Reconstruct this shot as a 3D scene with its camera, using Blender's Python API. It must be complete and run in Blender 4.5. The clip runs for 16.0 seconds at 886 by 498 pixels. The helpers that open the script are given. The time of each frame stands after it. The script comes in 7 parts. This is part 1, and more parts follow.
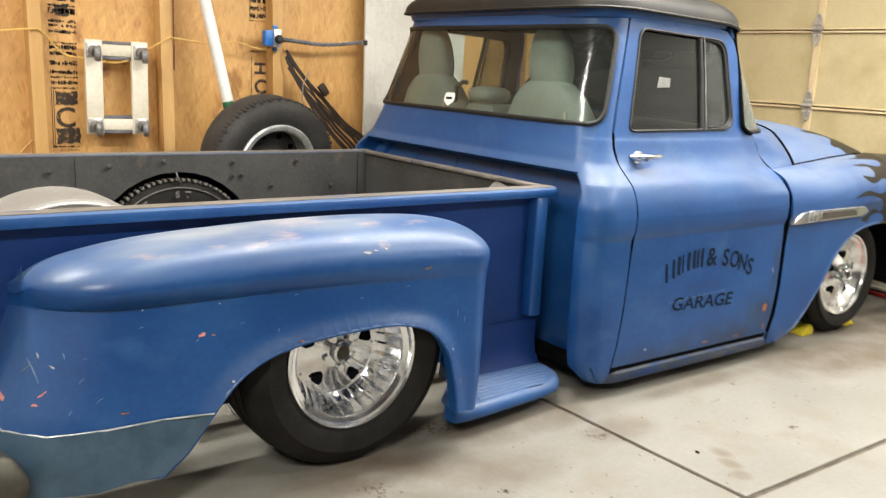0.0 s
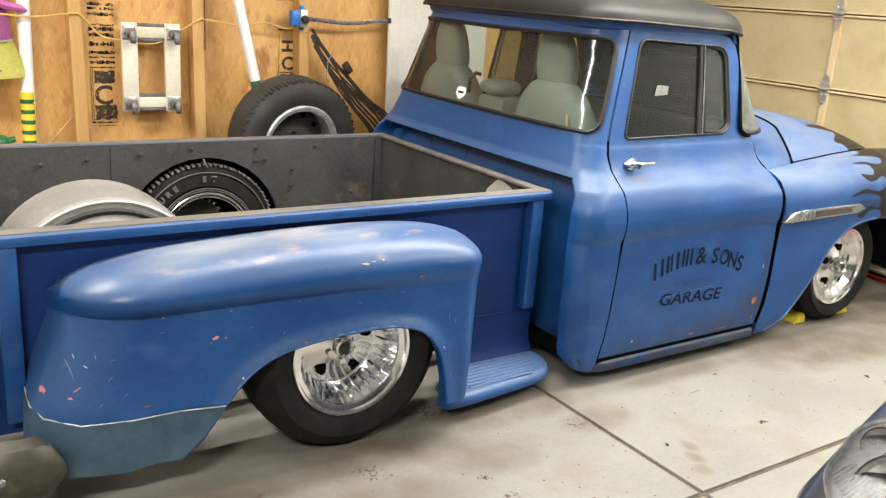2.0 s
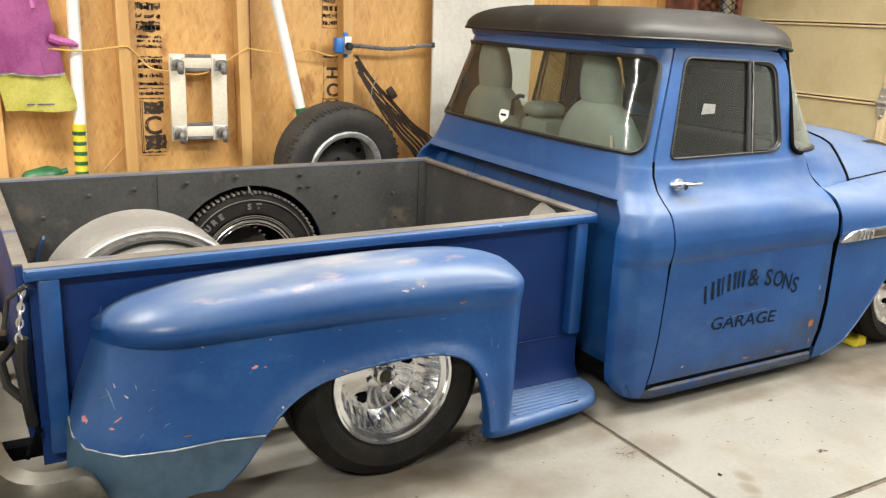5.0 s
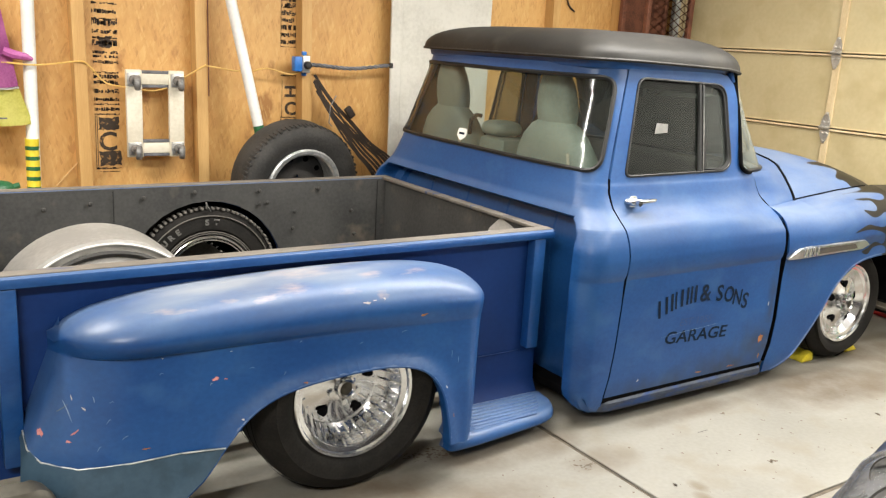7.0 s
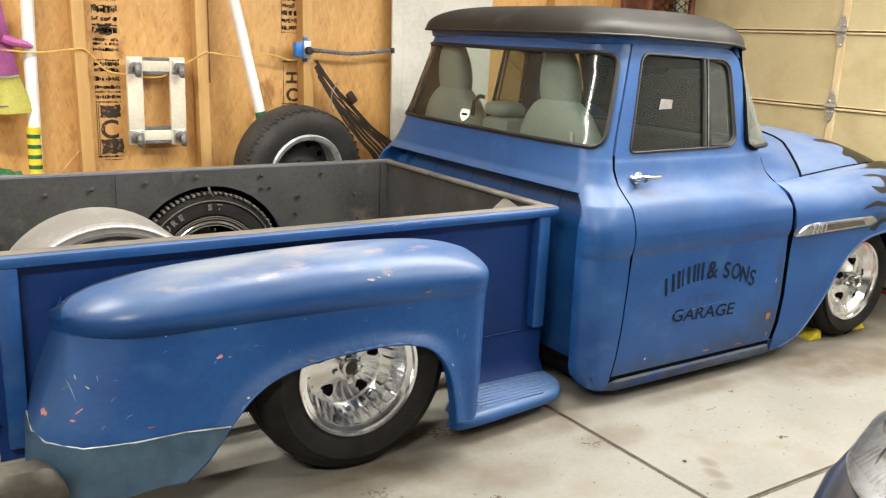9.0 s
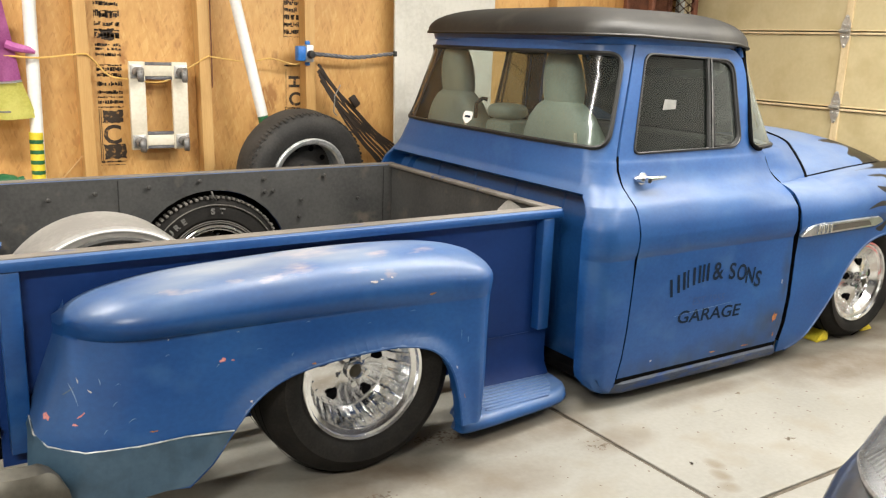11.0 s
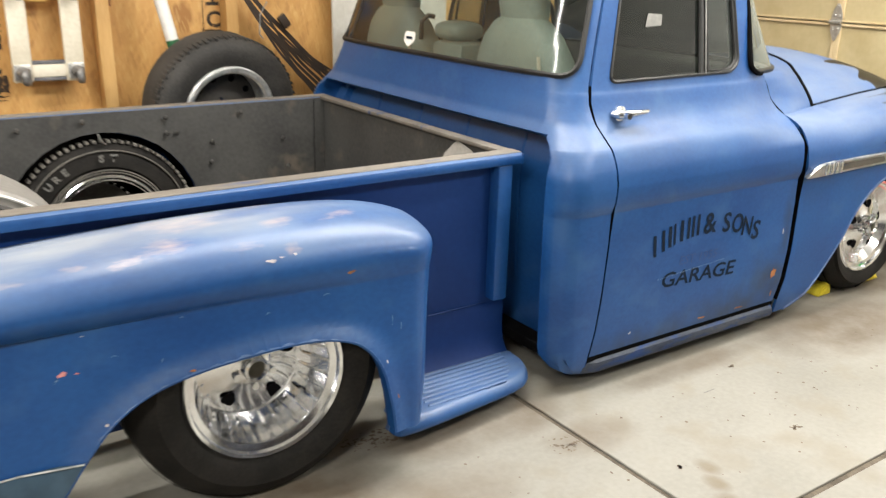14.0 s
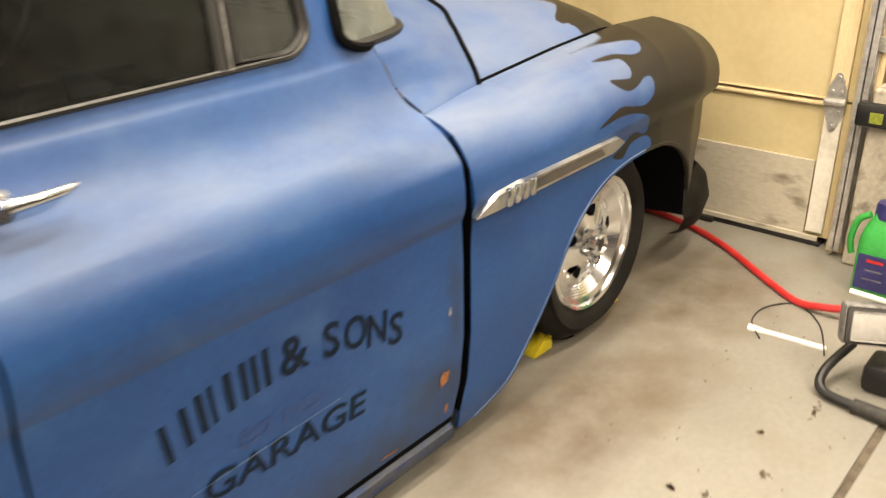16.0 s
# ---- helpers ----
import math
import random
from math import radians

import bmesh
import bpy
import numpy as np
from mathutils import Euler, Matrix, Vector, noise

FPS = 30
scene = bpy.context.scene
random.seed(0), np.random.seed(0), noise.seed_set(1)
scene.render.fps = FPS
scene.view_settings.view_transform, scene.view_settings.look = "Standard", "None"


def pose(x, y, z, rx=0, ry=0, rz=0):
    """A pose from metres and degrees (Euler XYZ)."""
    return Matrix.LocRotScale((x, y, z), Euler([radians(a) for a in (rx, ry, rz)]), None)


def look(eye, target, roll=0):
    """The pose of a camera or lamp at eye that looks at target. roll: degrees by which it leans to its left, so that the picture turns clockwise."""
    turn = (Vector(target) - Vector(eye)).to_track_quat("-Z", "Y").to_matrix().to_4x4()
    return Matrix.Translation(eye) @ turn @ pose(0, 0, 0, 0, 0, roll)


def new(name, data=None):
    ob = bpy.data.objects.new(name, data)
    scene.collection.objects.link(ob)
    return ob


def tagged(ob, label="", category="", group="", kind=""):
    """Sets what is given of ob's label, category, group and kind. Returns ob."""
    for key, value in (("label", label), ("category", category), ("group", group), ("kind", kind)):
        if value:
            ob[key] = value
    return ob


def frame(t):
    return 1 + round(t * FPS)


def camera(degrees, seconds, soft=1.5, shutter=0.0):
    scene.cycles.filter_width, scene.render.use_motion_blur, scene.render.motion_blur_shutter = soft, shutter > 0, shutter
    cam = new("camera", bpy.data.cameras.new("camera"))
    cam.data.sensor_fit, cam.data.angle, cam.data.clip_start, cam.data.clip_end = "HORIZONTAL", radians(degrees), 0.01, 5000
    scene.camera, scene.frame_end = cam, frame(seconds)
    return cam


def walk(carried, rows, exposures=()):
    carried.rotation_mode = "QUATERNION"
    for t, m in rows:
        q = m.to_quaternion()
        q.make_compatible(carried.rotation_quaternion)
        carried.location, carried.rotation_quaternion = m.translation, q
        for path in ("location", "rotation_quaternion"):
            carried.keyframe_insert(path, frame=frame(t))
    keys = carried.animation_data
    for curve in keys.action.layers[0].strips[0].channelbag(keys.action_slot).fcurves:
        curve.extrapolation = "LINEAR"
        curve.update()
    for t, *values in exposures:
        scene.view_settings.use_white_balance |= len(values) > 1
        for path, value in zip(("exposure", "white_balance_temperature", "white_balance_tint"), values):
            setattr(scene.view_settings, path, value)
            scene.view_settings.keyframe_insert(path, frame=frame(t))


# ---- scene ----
cam = camera(54.6, 16.0, soft=1.25, shutter=0.5)
PATH = [
    (0, (-1.173, -2.85, 1.173), (-0.001, -1.282, 0.765), 3.0),
    (0.5, (-1.283, -3.007, 1.394), (-0.098, -1.488, 0.857), 4.1),
    (1, (-1.314, -3.053, 1.444), (-0.122, -1.54, 0.907), 4.4),
    (1.5, (-1.259, -3.054, 1.49), (-0.125, -1.505, 0.932), 3.9),
    (2, (-1.173, -3.068, 1.478), (-0.091, -1.486, 0.91), 4.2),
    (2.5, (-1.131, -3.068, 1.483), (-0.111, -1.454, 0.888), 4.2),
    (3, (-1.143, -3.057, 1.473), (-0.174, -1.414, 0.871), 3.3),
    (5.3, (-1.116, -3.055, 1.489), (-0.124, -1.397, 0.975), 2.3),
    (5.5, (-1.116, -3.063, 1.493), (-0.076, -1.431, 0.988), 2.4),
    (6, (-1.132, -3.074, 1.484), (-0.046, -1.473, 0.98), 2.8),
    (6.5, (-1.147, -3.08, 1.46), (-0.06, -1.471, 0.979), 2.9),
    (7, (-1.158, -3.074, 1.451), (-0.077, -1.457, 0.986), 3.4),
    (7.5, (-1.16, -3.078, 1.425), (-0.082, -1.457, 0.965), 3.3),
    (8, (-1.155, -3.077, 1.411), (-0.085, -1.453, 0.945), 3.0),
    (8.5, (-1.148, -3.075, 1.397), (-0.081, -1.449, 0.929), 2.7),
    (9, (-1.148, -3.071, 1.388), (-0.078, -1.45, 0.911), 2.5),
    (11.5, (-1.139, -3.06, 1.372), (-0.075, -1.431, 0.91), 2.0),
    (12, (-1.139, -3.052, 1.371), (-0.064, -1.43, 0.91), 1.9),
    (12.5, (-1.142, -3.02, 1.366), (-0.052, -1.408, 0.904), 1.9),
    (13, (-1.109, -2.953, 1.353), (-0.002, -1.356, 0.879), 1.1),
    (13.5, (-0.901, -2.795, 1.34), (0.199, -1.205, 0.83), 1.1),
    (14, (-0.687, -2.605, 1.326), (0.402, -1.051, 0.693), 1.6),
    (14.5, (-0.458, -2.298, 1.305), (0.898, -0.982, 0.651), 3.0),
    (15, (-0.074, -2.12, 1.301), (1.348, -0.905, 0.594), 1.4),
    (15.5, (0.392, -2.009, 1.305), (1.796, -0.815, 0.529), 0.3),
    (16, (0.867, -1.878, 1.307), (2.247, -0.689, 0.48), -0.9),
]
walk(cam, [(t, look(eye, target, roll)) for t, eye, target, roll in PATH], [(0.0, 0.43, 6500, 10), (14.4, 0.44, 6500, 10), (15.0, 0.23, 6850, 11), (15.4, 0.23, 7200, 12), (16.0, 0.29, 8100, 14)])

# ---- light ----
world = bpy.data.worlds.new("garage_air")
scene.world = world
world.use_nodes = True
world.node_tree.nodes["Background"].inputs[0].default_value = (1.0, 0.93, 0.82, 1)
world.node_tree.nodes["Background"].inputs[1].default_value = 0.015


def tube_lamp(x, y, z, length, watts, across=False):
    data = bpy.data.lights.new("tube_and_fill", "AREA")
    data.shape, data.size, data.size_y = "RECTANGLE", length, 0.18
    data.energy, data.color = watts, (1.0, 0.965, 0.89)
    ob = new("ceiling_tube_light", data)
    ob.matrix_basis = pose(x, y, z, 0, 0, 90 if across else 0)
    return ob


# all unseen; the two at negative x are fill added to brighten the rear
LAMPS = [(0.80, -0.60, 2.58, 1.8, 53), (-1.6, 0.20, 2.58, 1.2, 60), (1.98, -0.95, 2.58, 1.6, 57), (3.0, -1.55, 2.58, 1.3, 47), (2.2, -2.9, 2.58, 1.2, 58), (-2.1, -3.1, 2.58, 1.2, 114), (2.9, 0.85, 2.58, 1.2, 5)]
for lx, ly, lz, ll, lw in LAMPS:
    tube_lamp(lx, ly, lz, ll, lw)


# ---- materials ----
def surf(name, dark, light, rough=0.5, metal=0.0, scale=6.0, fine=60.0, bump=0.15, stretch=(1, 1, 1), contrast=0.5, coat=0.0, wear=None, wear_at=0.66, spec=0.5, wear_soft=0.05):
    """Two tones mixed by coarse and fine noise, with uneven gloss, relief and, if asked, worn patches."""
    m = bpy.data.materials.new(name)
    m.use_nodes = True
    nt = m.node_tree
    b = nt.nodes["Principled BSDF"]
    tc = nt.nodes.new("ShaderNodeTexCoord")
    mp = nt.nodes.new("ShaderNodeMapping")
    mp.inputs["Scale"].default_value = stretch
    nt.links.new(tc.outputs["Object"], mp.inputs[0])

    def noise_at(s, detail=5.0):
        n = nt.nodes.new("ShaderNodeTexNoise")
        n.inputs["Scale"].default_value, n.inputs["Detail"].default_value = s, detail
        nt.links.new(mp.outputs[0], n.inputs["Vector"])
        return n.outputs["Fac"]

    big, small = noise_at(scale), noise_at(fine)
    mix = nt.nodes.new("ShaderNodeMix")
    mix.inputs[0].default_value = 0.35
    nt.links.new(big, mix.inputs[2]), nt.links.new(small, mix.inputs[3])
    ramp = nt.nodes.new("ShaderNodeMapRange")
    ramp.inputs[1].default_value, ramp.inputs[2].default_value = 0.5 - 0.25 * contrast - 0.02, 0.5 + 0.25 * contrast + 0.02
    ramp.interpolation_type = "SMOOTHSTEP"
    nt.links.new(mix.outputs[0], ramp.inputs[0])
    col = nt.nodes.new("ShaderNodeMix")
    col.data_type = "RGBA"
    col.inputs[6].default_value, col.inputs[7].default_value = (*dark, 1), (*light, 1)
    nt.links.new(ramp.outputs[0], col.inputs[0])
    out = col.outputs[2]
    if wear:
        spots = nt.nodes.new("ShaderNodeMapRange")
        spots.inputs[1].default_value, spots.inputs[2].default_value = wear_at, wear_at + wear_soft
        nt.links.new(noise_at(scale * 2.3, 8.0), spots.inputs[0])
        worn = nt.nodes.new("ShaderNodeMix")
        worn.data_type = "RGBA"
        worn.inputs[7].default_value = (*wear, 1)
        nt.links.new(spots.outputs[0], worn.inputs[0]), nt.links.new(out, worn.inputs[6])
        out = worn.outputs[2]
    nt.links.new(out, b.inputs["Base Color"])
    rr = nt.nodes.new("ShaderNodeMapRange")
    rr.inputs[3].default_value, rr.inputs[4].default_value = max(0.02, rough - 0.08), min(1, rough + 0.1)
    nt.links.new(big, rr.inputs[0]), nt.links.new(rr.outputs[0], b.inputs["Roughness"])
    b.inputs["Metallic"].default_value, b.inputs["Coat Weight"].default_value = metal, coat
    b.inputs["Specular IOR Level"].default_value = spec
    if bump:
        bp = nt.nodes.new("ShaderNodeBump")
        bp.inputs["Strength"].default_value, bp.inputs["Distance"].default_value = bump, 0.004
        nt.links.new(small, bp.inputs["Height"]), nt.links.new(bp.outputs[0], b.inputs["Normal"])
    return m


def glassy(name, tint, rough=0.02, dust=0.0):
    """A thin pane: see-through with a mirror sheen that grows at a slant."""
    m = bpy.data.materials.new(name)
    m.use_nodes = True
    nt = m.node_tree
    nt.nodes.clear()
    out, mix = nt.nodes.new("ShaderNodeOutputMaterial"), nt.nodes.new("ShaderNodeMixShader")
    tr, gl, fr = nt.nodes.new("ShaderNodeBsdfTransparent"), nt.nodes.new("ShaderNodeBsdfGlossy"), nt.nodes.new("ShaderNodeFresnel")
    tr.inputs[0].default_value = (*tint, 1)
    gl.inputs["Roughness"].default_value = rough
    fr.inputs[0].default_value = 1.5
    nt.links.new(fr.outputs[0], mix.inputs[0]), nt.links.new(tr.outputs[0], mix.inputs[1])
    nt.links.new(gl.outputs[0], mix.inputs[2])
    film, film_mix, spots = nt.nodes.new("ShaderNodeBsdfDiffuse"), nt.nodes.new("ShaderNodeMixShader"), nt.nodes.new("ShaderNodeTexNoise")
    film.inputs[0].default_value = (0.36, 0.40, 0.37, 1)
    spots.inputs["Scale"].default_value, spots.inputs["Detail"].default_value = 7.0, 6.0
    amount = nt.nodes.new("ShaderNodeMapRange")
    amount.inputs[1].default_value, amount.inputs[2].default_value, amount.inputs[3].default_value, amount.inputs[4].default_value = 0.3, 0.7, dust * 0.6, dust * 1.4
    nt.links.new(spots.outputs["Fac"], amount.inputs[0]), nt.links.new(amount.outputs[0], film_mix.inputs[0])
    nt.links.new(mix.outputs[0], film_mix.inputs[1]), nt.links.new(film.outputs[0], film_mix.inputs[2]), nt.links.new(film_mix.outputs[0], out.inputs[0])
    return m


def flake_board():
    """Pressed flake board: long thin chips of several tones lying at two slants, with soft stains."""
    m = surf("orange_flake_board", (0.52, 0.275, 0.084), (0.67, 0.395, 0.142), 0.5, 0, 1.7, 30, 0.08, stretch=(1.3, 1, 0.8), contrast=1.0, wear=(0.36, 0.17, 0.05), wear_at=0.66)
    nt = m.node_tree
    b = nt.nodes["Principled BSDF"]
    before = b.inputs["Base Color"].links[0].from_socket
    tc = nt.nodes.new("ShaderNodeTexCoord")
    tones = []
    for turn, sx, sz in ((24, 70, 17), (-14, 105, 13)):
        mp = nt.nodes.new("ShaderNodeMapping")
        mp.vector_type = "TEXTURE"
        mp.inputs["Rotation"].default_value = (0, radians(turn), 0)
        mp.inputs["Scale"].default_value = (1 / sx, 1, 1 / sz)
        nt.links.new(tc.outputs["Object"], mp.inputs[0])
        cell = nt.nodes.new("ShaderNodeTexVoronoi")
        cell.inputs["Scale"].default_value = 1.0
        nt.links.new(mp.outputs[0], cell.inputs["Vector"])
        sep = nt.nodes.new("ShaderNodeSeparateColor")
        nt.links.new(cell.outputs["Color"], sep.inputs[0])
        tones.append(sep.outputs[0])
    mean = nt.nodes.new("ShaderNodeMix")
    mean.inputs[0].default_value = 0.5
    nt.links.new(tones[0], mean.inputs[2]), nt.links.new(tones[1], mean.inputs[3])
    for lo, hi, top, colour in ((0.60, 0.95, 0.50, (0.69, 0.45, 0.18)), (0.34, 0.08, 0.48, (0.37, 0.17, 0.052))):
        ramp = nt.nodes.new("ShaderNodeMapRange")
        ramp.inputs[1].default_value, ramp.inputs[2].default_value, ramp.inputs[4].default_value = lo, hi, top
        nt.links.new(mean.outputs[0], ramp.inputs[0])
        mix = nt.nodes.new("ShaderNodeMix")
        mix.data_type = "RGBA"
        mix.inputs[7].default_value = (*colour, 1)
        nt.links.new(ramp.outputs[0], mix.inputs[0]), nt.links.new(before, mix.inputs[6])
        before = mix.outputs[2]
    nt.links.new(before, b.inputs["Base Color"])
    return m


BLUE = surf("satin_blue_paint", (0.0052, 0.0415, 0.168), (0.0142, 0.0825, 0.258), 0.37, 0.0, 3.6, 70, 0.03, stretch=(0.85, 0.85, 1.15), contrast=1.25, wear=(0.032, 0.098, 0.248), wear_at=0.55, wear_soft=0.28, spec=0.38)


def dust_and_sheen(m, colour, most):
    """Dust and painted-in overhead sheen on faces that look up, thicker in clouds."""
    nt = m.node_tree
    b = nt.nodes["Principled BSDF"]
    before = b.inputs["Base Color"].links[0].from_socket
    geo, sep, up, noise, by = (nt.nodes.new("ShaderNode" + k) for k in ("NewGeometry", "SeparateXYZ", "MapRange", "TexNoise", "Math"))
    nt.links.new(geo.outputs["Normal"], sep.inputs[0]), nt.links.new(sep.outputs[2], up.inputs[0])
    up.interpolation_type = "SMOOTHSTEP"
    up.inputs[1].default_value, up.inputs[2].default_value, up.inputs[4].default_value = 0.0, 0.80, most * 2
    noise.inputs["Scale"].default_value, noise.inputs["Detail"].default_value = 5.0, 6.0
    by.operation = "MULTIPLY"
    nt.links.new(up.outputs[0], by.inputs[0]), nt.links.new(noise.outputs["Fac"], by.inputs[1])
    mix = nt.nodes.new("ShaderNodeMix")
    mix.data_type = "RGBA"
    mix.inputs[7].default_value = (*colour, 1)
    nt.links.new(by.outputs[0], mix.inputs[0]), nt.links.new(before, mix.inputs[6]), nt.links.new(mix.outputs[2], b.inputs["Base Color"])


dust_and_sheen(BLUE, (0.222, 0.258, 0.268), 0.24)
# body blue darkened: the bed side's shade is partly in this colour
DARKBLUE = surf("deep_blue_bed_with_shade", (0.0028, 0.021, 0.108), (0.0065, 0.035, 0.150), 0.48, 0.0, 4, 50, 0.03, contrast=0.9, spec=0.25)
ROOFBLACK = surf("worn_black_roof_paint", (0.009, 0.0085, 0.008), (0.021, 0.019, 0.0165), 0.52, 0.0, 3, 60, 0.03, contrast=0.9, wear=(0.04, 0.036, 0.03), wear_at=0.55, wear_soft=0.25, spec=0.3)
BLACK = surf("black_rubber_trim", (0.006, 0.006, 0.006), (0.014, 0.014, 0.014), 0.5, 0, 12, 90, 0.05)
# near black: shade of gaps, slots and cavities painted in; also plain dark parts
SHADOWGAP = surf("dark_parts_and_gap_shade", (0.0015, 0.0015, 0.0018), (0.004, 0.004, 0.0045), 0.9, 0, 12, 60, 0.1, spec=0.06)
TYRE = surf("tyre_rubber", (0.008, 0.0075, 0.0068), (0.017, 0.0152, 0.0135), 0.72, 0, 9, 120, 0.12, spec=0.16)
TYREDUSTY = surf("dusty_tyre_rubber", (0.022, 0.021, 0.0195), (0.052, 0.048, 0.044), 0.75, 0, 5, 90, 0.2)
FARTYRE = surf("grey_dusted_tyre", (0.085, 0.079, 0.070), (0.155, 0.143, 0.126), 0.8, 0, 6, 90, 0.2)
POLISHED = surf("polished_aluminium", (0.79, 0.80, 0.82), (0.91, 0.92, 0.94), 0.13, 1.0, 14, 80, 0.05)
CHROME = surf("pitted_chrome", (0.60, 0.61, 0.62), (0.78, 0.79, 0.80), 0.16, 1.0, 20, 120, 0.08)
STEEL = surf("galvanised_steel", (0.44, 0.43, 0.41), (0.66, 0.65, 0.62), 0.36, 0.75, 18, 90, 0.1)
LINER = surf("scuffed_bed_liner", (0.030, 0.030, 0.030), (0.068, 0.067, 0.064), 0.62, 0, 3.5, 70, 0.18, contrast=0.9, wear=(0.13, 0.11, 0.085), wear_at=0.58, wear_soft=0.2, spec=0.35)
RAILDUST = surf("worn_dusty_rail_top", (0.074, 0.067, 0.059), (0.190, 0.170, 0.145), 0.6, 0, 5, 80, 0.15, stretch=(0.4, 2, 2), contrast=1.0, wear=(0.03, 0.055, 0.13), wear_at=0.60, wear_soft=0.1)
TEAL = surf("bare_teal_primer", (0.030, 0.066, 0.108), (0.050, 0.094, 0.140), 0.42, 0, 6, 70, 0.08, contrast=0.9, wear=(0.018, 0.040, 0.062), wear_at=0.48, wear_soft=0.32)
WELD = surf("bare_metal_edge", (0.42, 0.44, 0.44), (0.70, 0.70, 0.68), 0.4, 0.6, 30, 140, 0.2)
CONCRETE = surf("garage_concrete", (0.185, 0.176, 0.152), (0.252, 0.241, 0.212), 0.55, 0, 2.2, 55, 0.10, contrast=1.0, wear=(0.195, 0.172, 0.134), wear_at=0.52, wear_soft=0.25)


def dirt_and_shade_patches(m, colour, patches, most):
    """Trodden-in dirt and painted-in shadow, in cloudy patches of (x, y, width, depth)."""
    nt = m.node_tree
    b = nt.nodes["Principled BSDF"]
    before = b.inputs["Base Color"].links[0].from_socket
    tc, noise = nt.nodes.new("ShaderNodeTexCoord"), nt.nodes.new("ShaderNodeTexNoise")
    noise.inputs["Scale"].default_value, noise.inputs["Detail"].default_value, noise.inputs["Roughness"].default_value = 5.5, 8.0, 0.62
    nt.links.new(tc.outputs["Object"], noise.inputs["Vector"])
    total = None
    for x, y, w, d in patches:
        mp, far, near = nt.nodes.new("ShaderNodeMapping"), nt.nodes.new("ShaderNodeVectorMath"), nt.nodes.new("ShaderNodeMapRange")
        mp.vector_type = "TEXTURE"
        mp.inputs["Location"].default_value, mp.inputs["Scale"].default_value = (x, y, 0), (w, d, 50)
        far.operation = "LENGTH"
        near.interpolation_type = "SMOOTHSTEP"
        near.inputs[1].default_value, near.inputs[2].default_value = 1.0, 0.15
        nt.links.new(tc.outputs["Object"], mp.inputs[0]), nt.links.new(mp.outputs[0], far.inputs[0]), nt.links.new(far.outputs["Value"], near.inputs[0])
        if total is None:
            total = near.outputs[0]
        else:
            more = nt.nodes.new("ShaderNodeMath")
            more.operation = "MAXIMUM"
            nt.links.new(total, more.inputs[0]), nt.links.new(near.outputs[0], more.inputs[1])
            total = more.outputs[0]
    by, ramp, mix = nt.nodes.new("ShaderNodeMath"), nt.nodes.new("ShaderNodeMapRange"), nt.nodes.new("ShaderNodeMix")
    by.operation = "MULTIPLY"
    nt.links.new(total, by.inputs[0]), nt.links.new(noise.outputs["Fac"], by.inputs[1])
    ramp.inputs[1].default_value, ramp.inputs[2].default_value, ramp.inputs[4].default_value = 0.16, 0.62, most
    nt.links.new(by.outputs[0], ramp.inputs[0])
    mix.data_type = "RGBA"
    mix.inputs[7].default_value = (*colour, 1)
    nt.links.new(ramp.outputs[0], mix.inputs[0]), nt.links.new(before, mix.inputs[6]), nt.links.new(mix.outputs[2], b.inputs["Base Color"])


dirt_and_shade_patches(CONCRETE, (0.145, 0.115, 0.078), [(1.145, -1.32, 0.055, 0.075), (1.10, -1.385, 0.055, 0.075), (1.06, -1.455, 0.065, 0.065)], 0.95)
dirt_and_shade_patches(CONCRETE, (0.095, 0.068, 0.043), [(0.10, -0.86, 0.60, 0.26), (-0.55, -0.95, 0.70, 0.30), (2.45, -0.92, 0.80, 0.40), (3.3, -0.85, 0.7, 0.5), (0.62, -0.80, 0.42, 0.20), (3.05, -0.70, 0.45, 0.40), (0.86, -0.80, 0.30, 0.22)], 0.85)
# patch at x 1.65: rocker's shadow painted into the concrete; the rest is dirt
dirt_and_shade_patches(CONCRETE, (0.120, 0.090, 0.060), [(0.0, -1.15, 0.60, 0.25), (0.45, -1.05, 0.38, 0.22), (-0.45, -1.30, 0.55, 0.30), (0.98, -1.02, 0.28, 0.16), (1.65, -0.85, 0.70, 0.13), (2.75, -1.05, 0.45, 0.25)], 0.65)
JOINT = surf("dirty_slab_joint", (0.055, 0.043, 0.030), (0.12, 0.098, 0.072), 0.9, 0, 16, 90, 0.3)
STEMWALL = surf("stained_concrete_kerb", (0.26, 0.23, 0.185), (0.50, 0.45, 0.37), 0.85, 0, 5, 60, 0.35, contrast=1.0, wear=(0.12, 0.10, 0.08), wear_at=0.56, wear_soft=0.14)
DIRTBOARD = surf("dirty_grey_board", (0.33, 0.30, 0.235), (0.50, 0.46, 0.37), 0.75, 0, 3.0, 50, 0.15, stretch=(1, 0.7, 1.6), contrast=1.0, wear=(0.20, 0.17, 0.125), wear_at=0.58, wear_soft=0.12)
PLY = flake_board()
STUD = surf("pine_stud", (0.45, 0.25, 0.08), (0.62, 0.385, 0.15), 0.55, 0, 3, 40, 0.1, stretch=(5, 5, 0.4), contrast=1.0)
INK = surf("black_stencil_ink", (0.014, 0.010, 0.007), (0.055, 0.034, 0.018), 0.7, 0, 22, 160, 0.0, contrast=1.2, wear=(0.30, 0.16, 0.055), wear_at=0.57, wear_soft=0.10)
WHITEWALL = surf("scuffed_white_wall_paint", (0.50, 0.48, 0.43), (0.62, 0.60, 0.545), 0.6, 0, 3, 50, 0.05, wear=(0.42, 0.37, 0.28), wear_at=0.74)
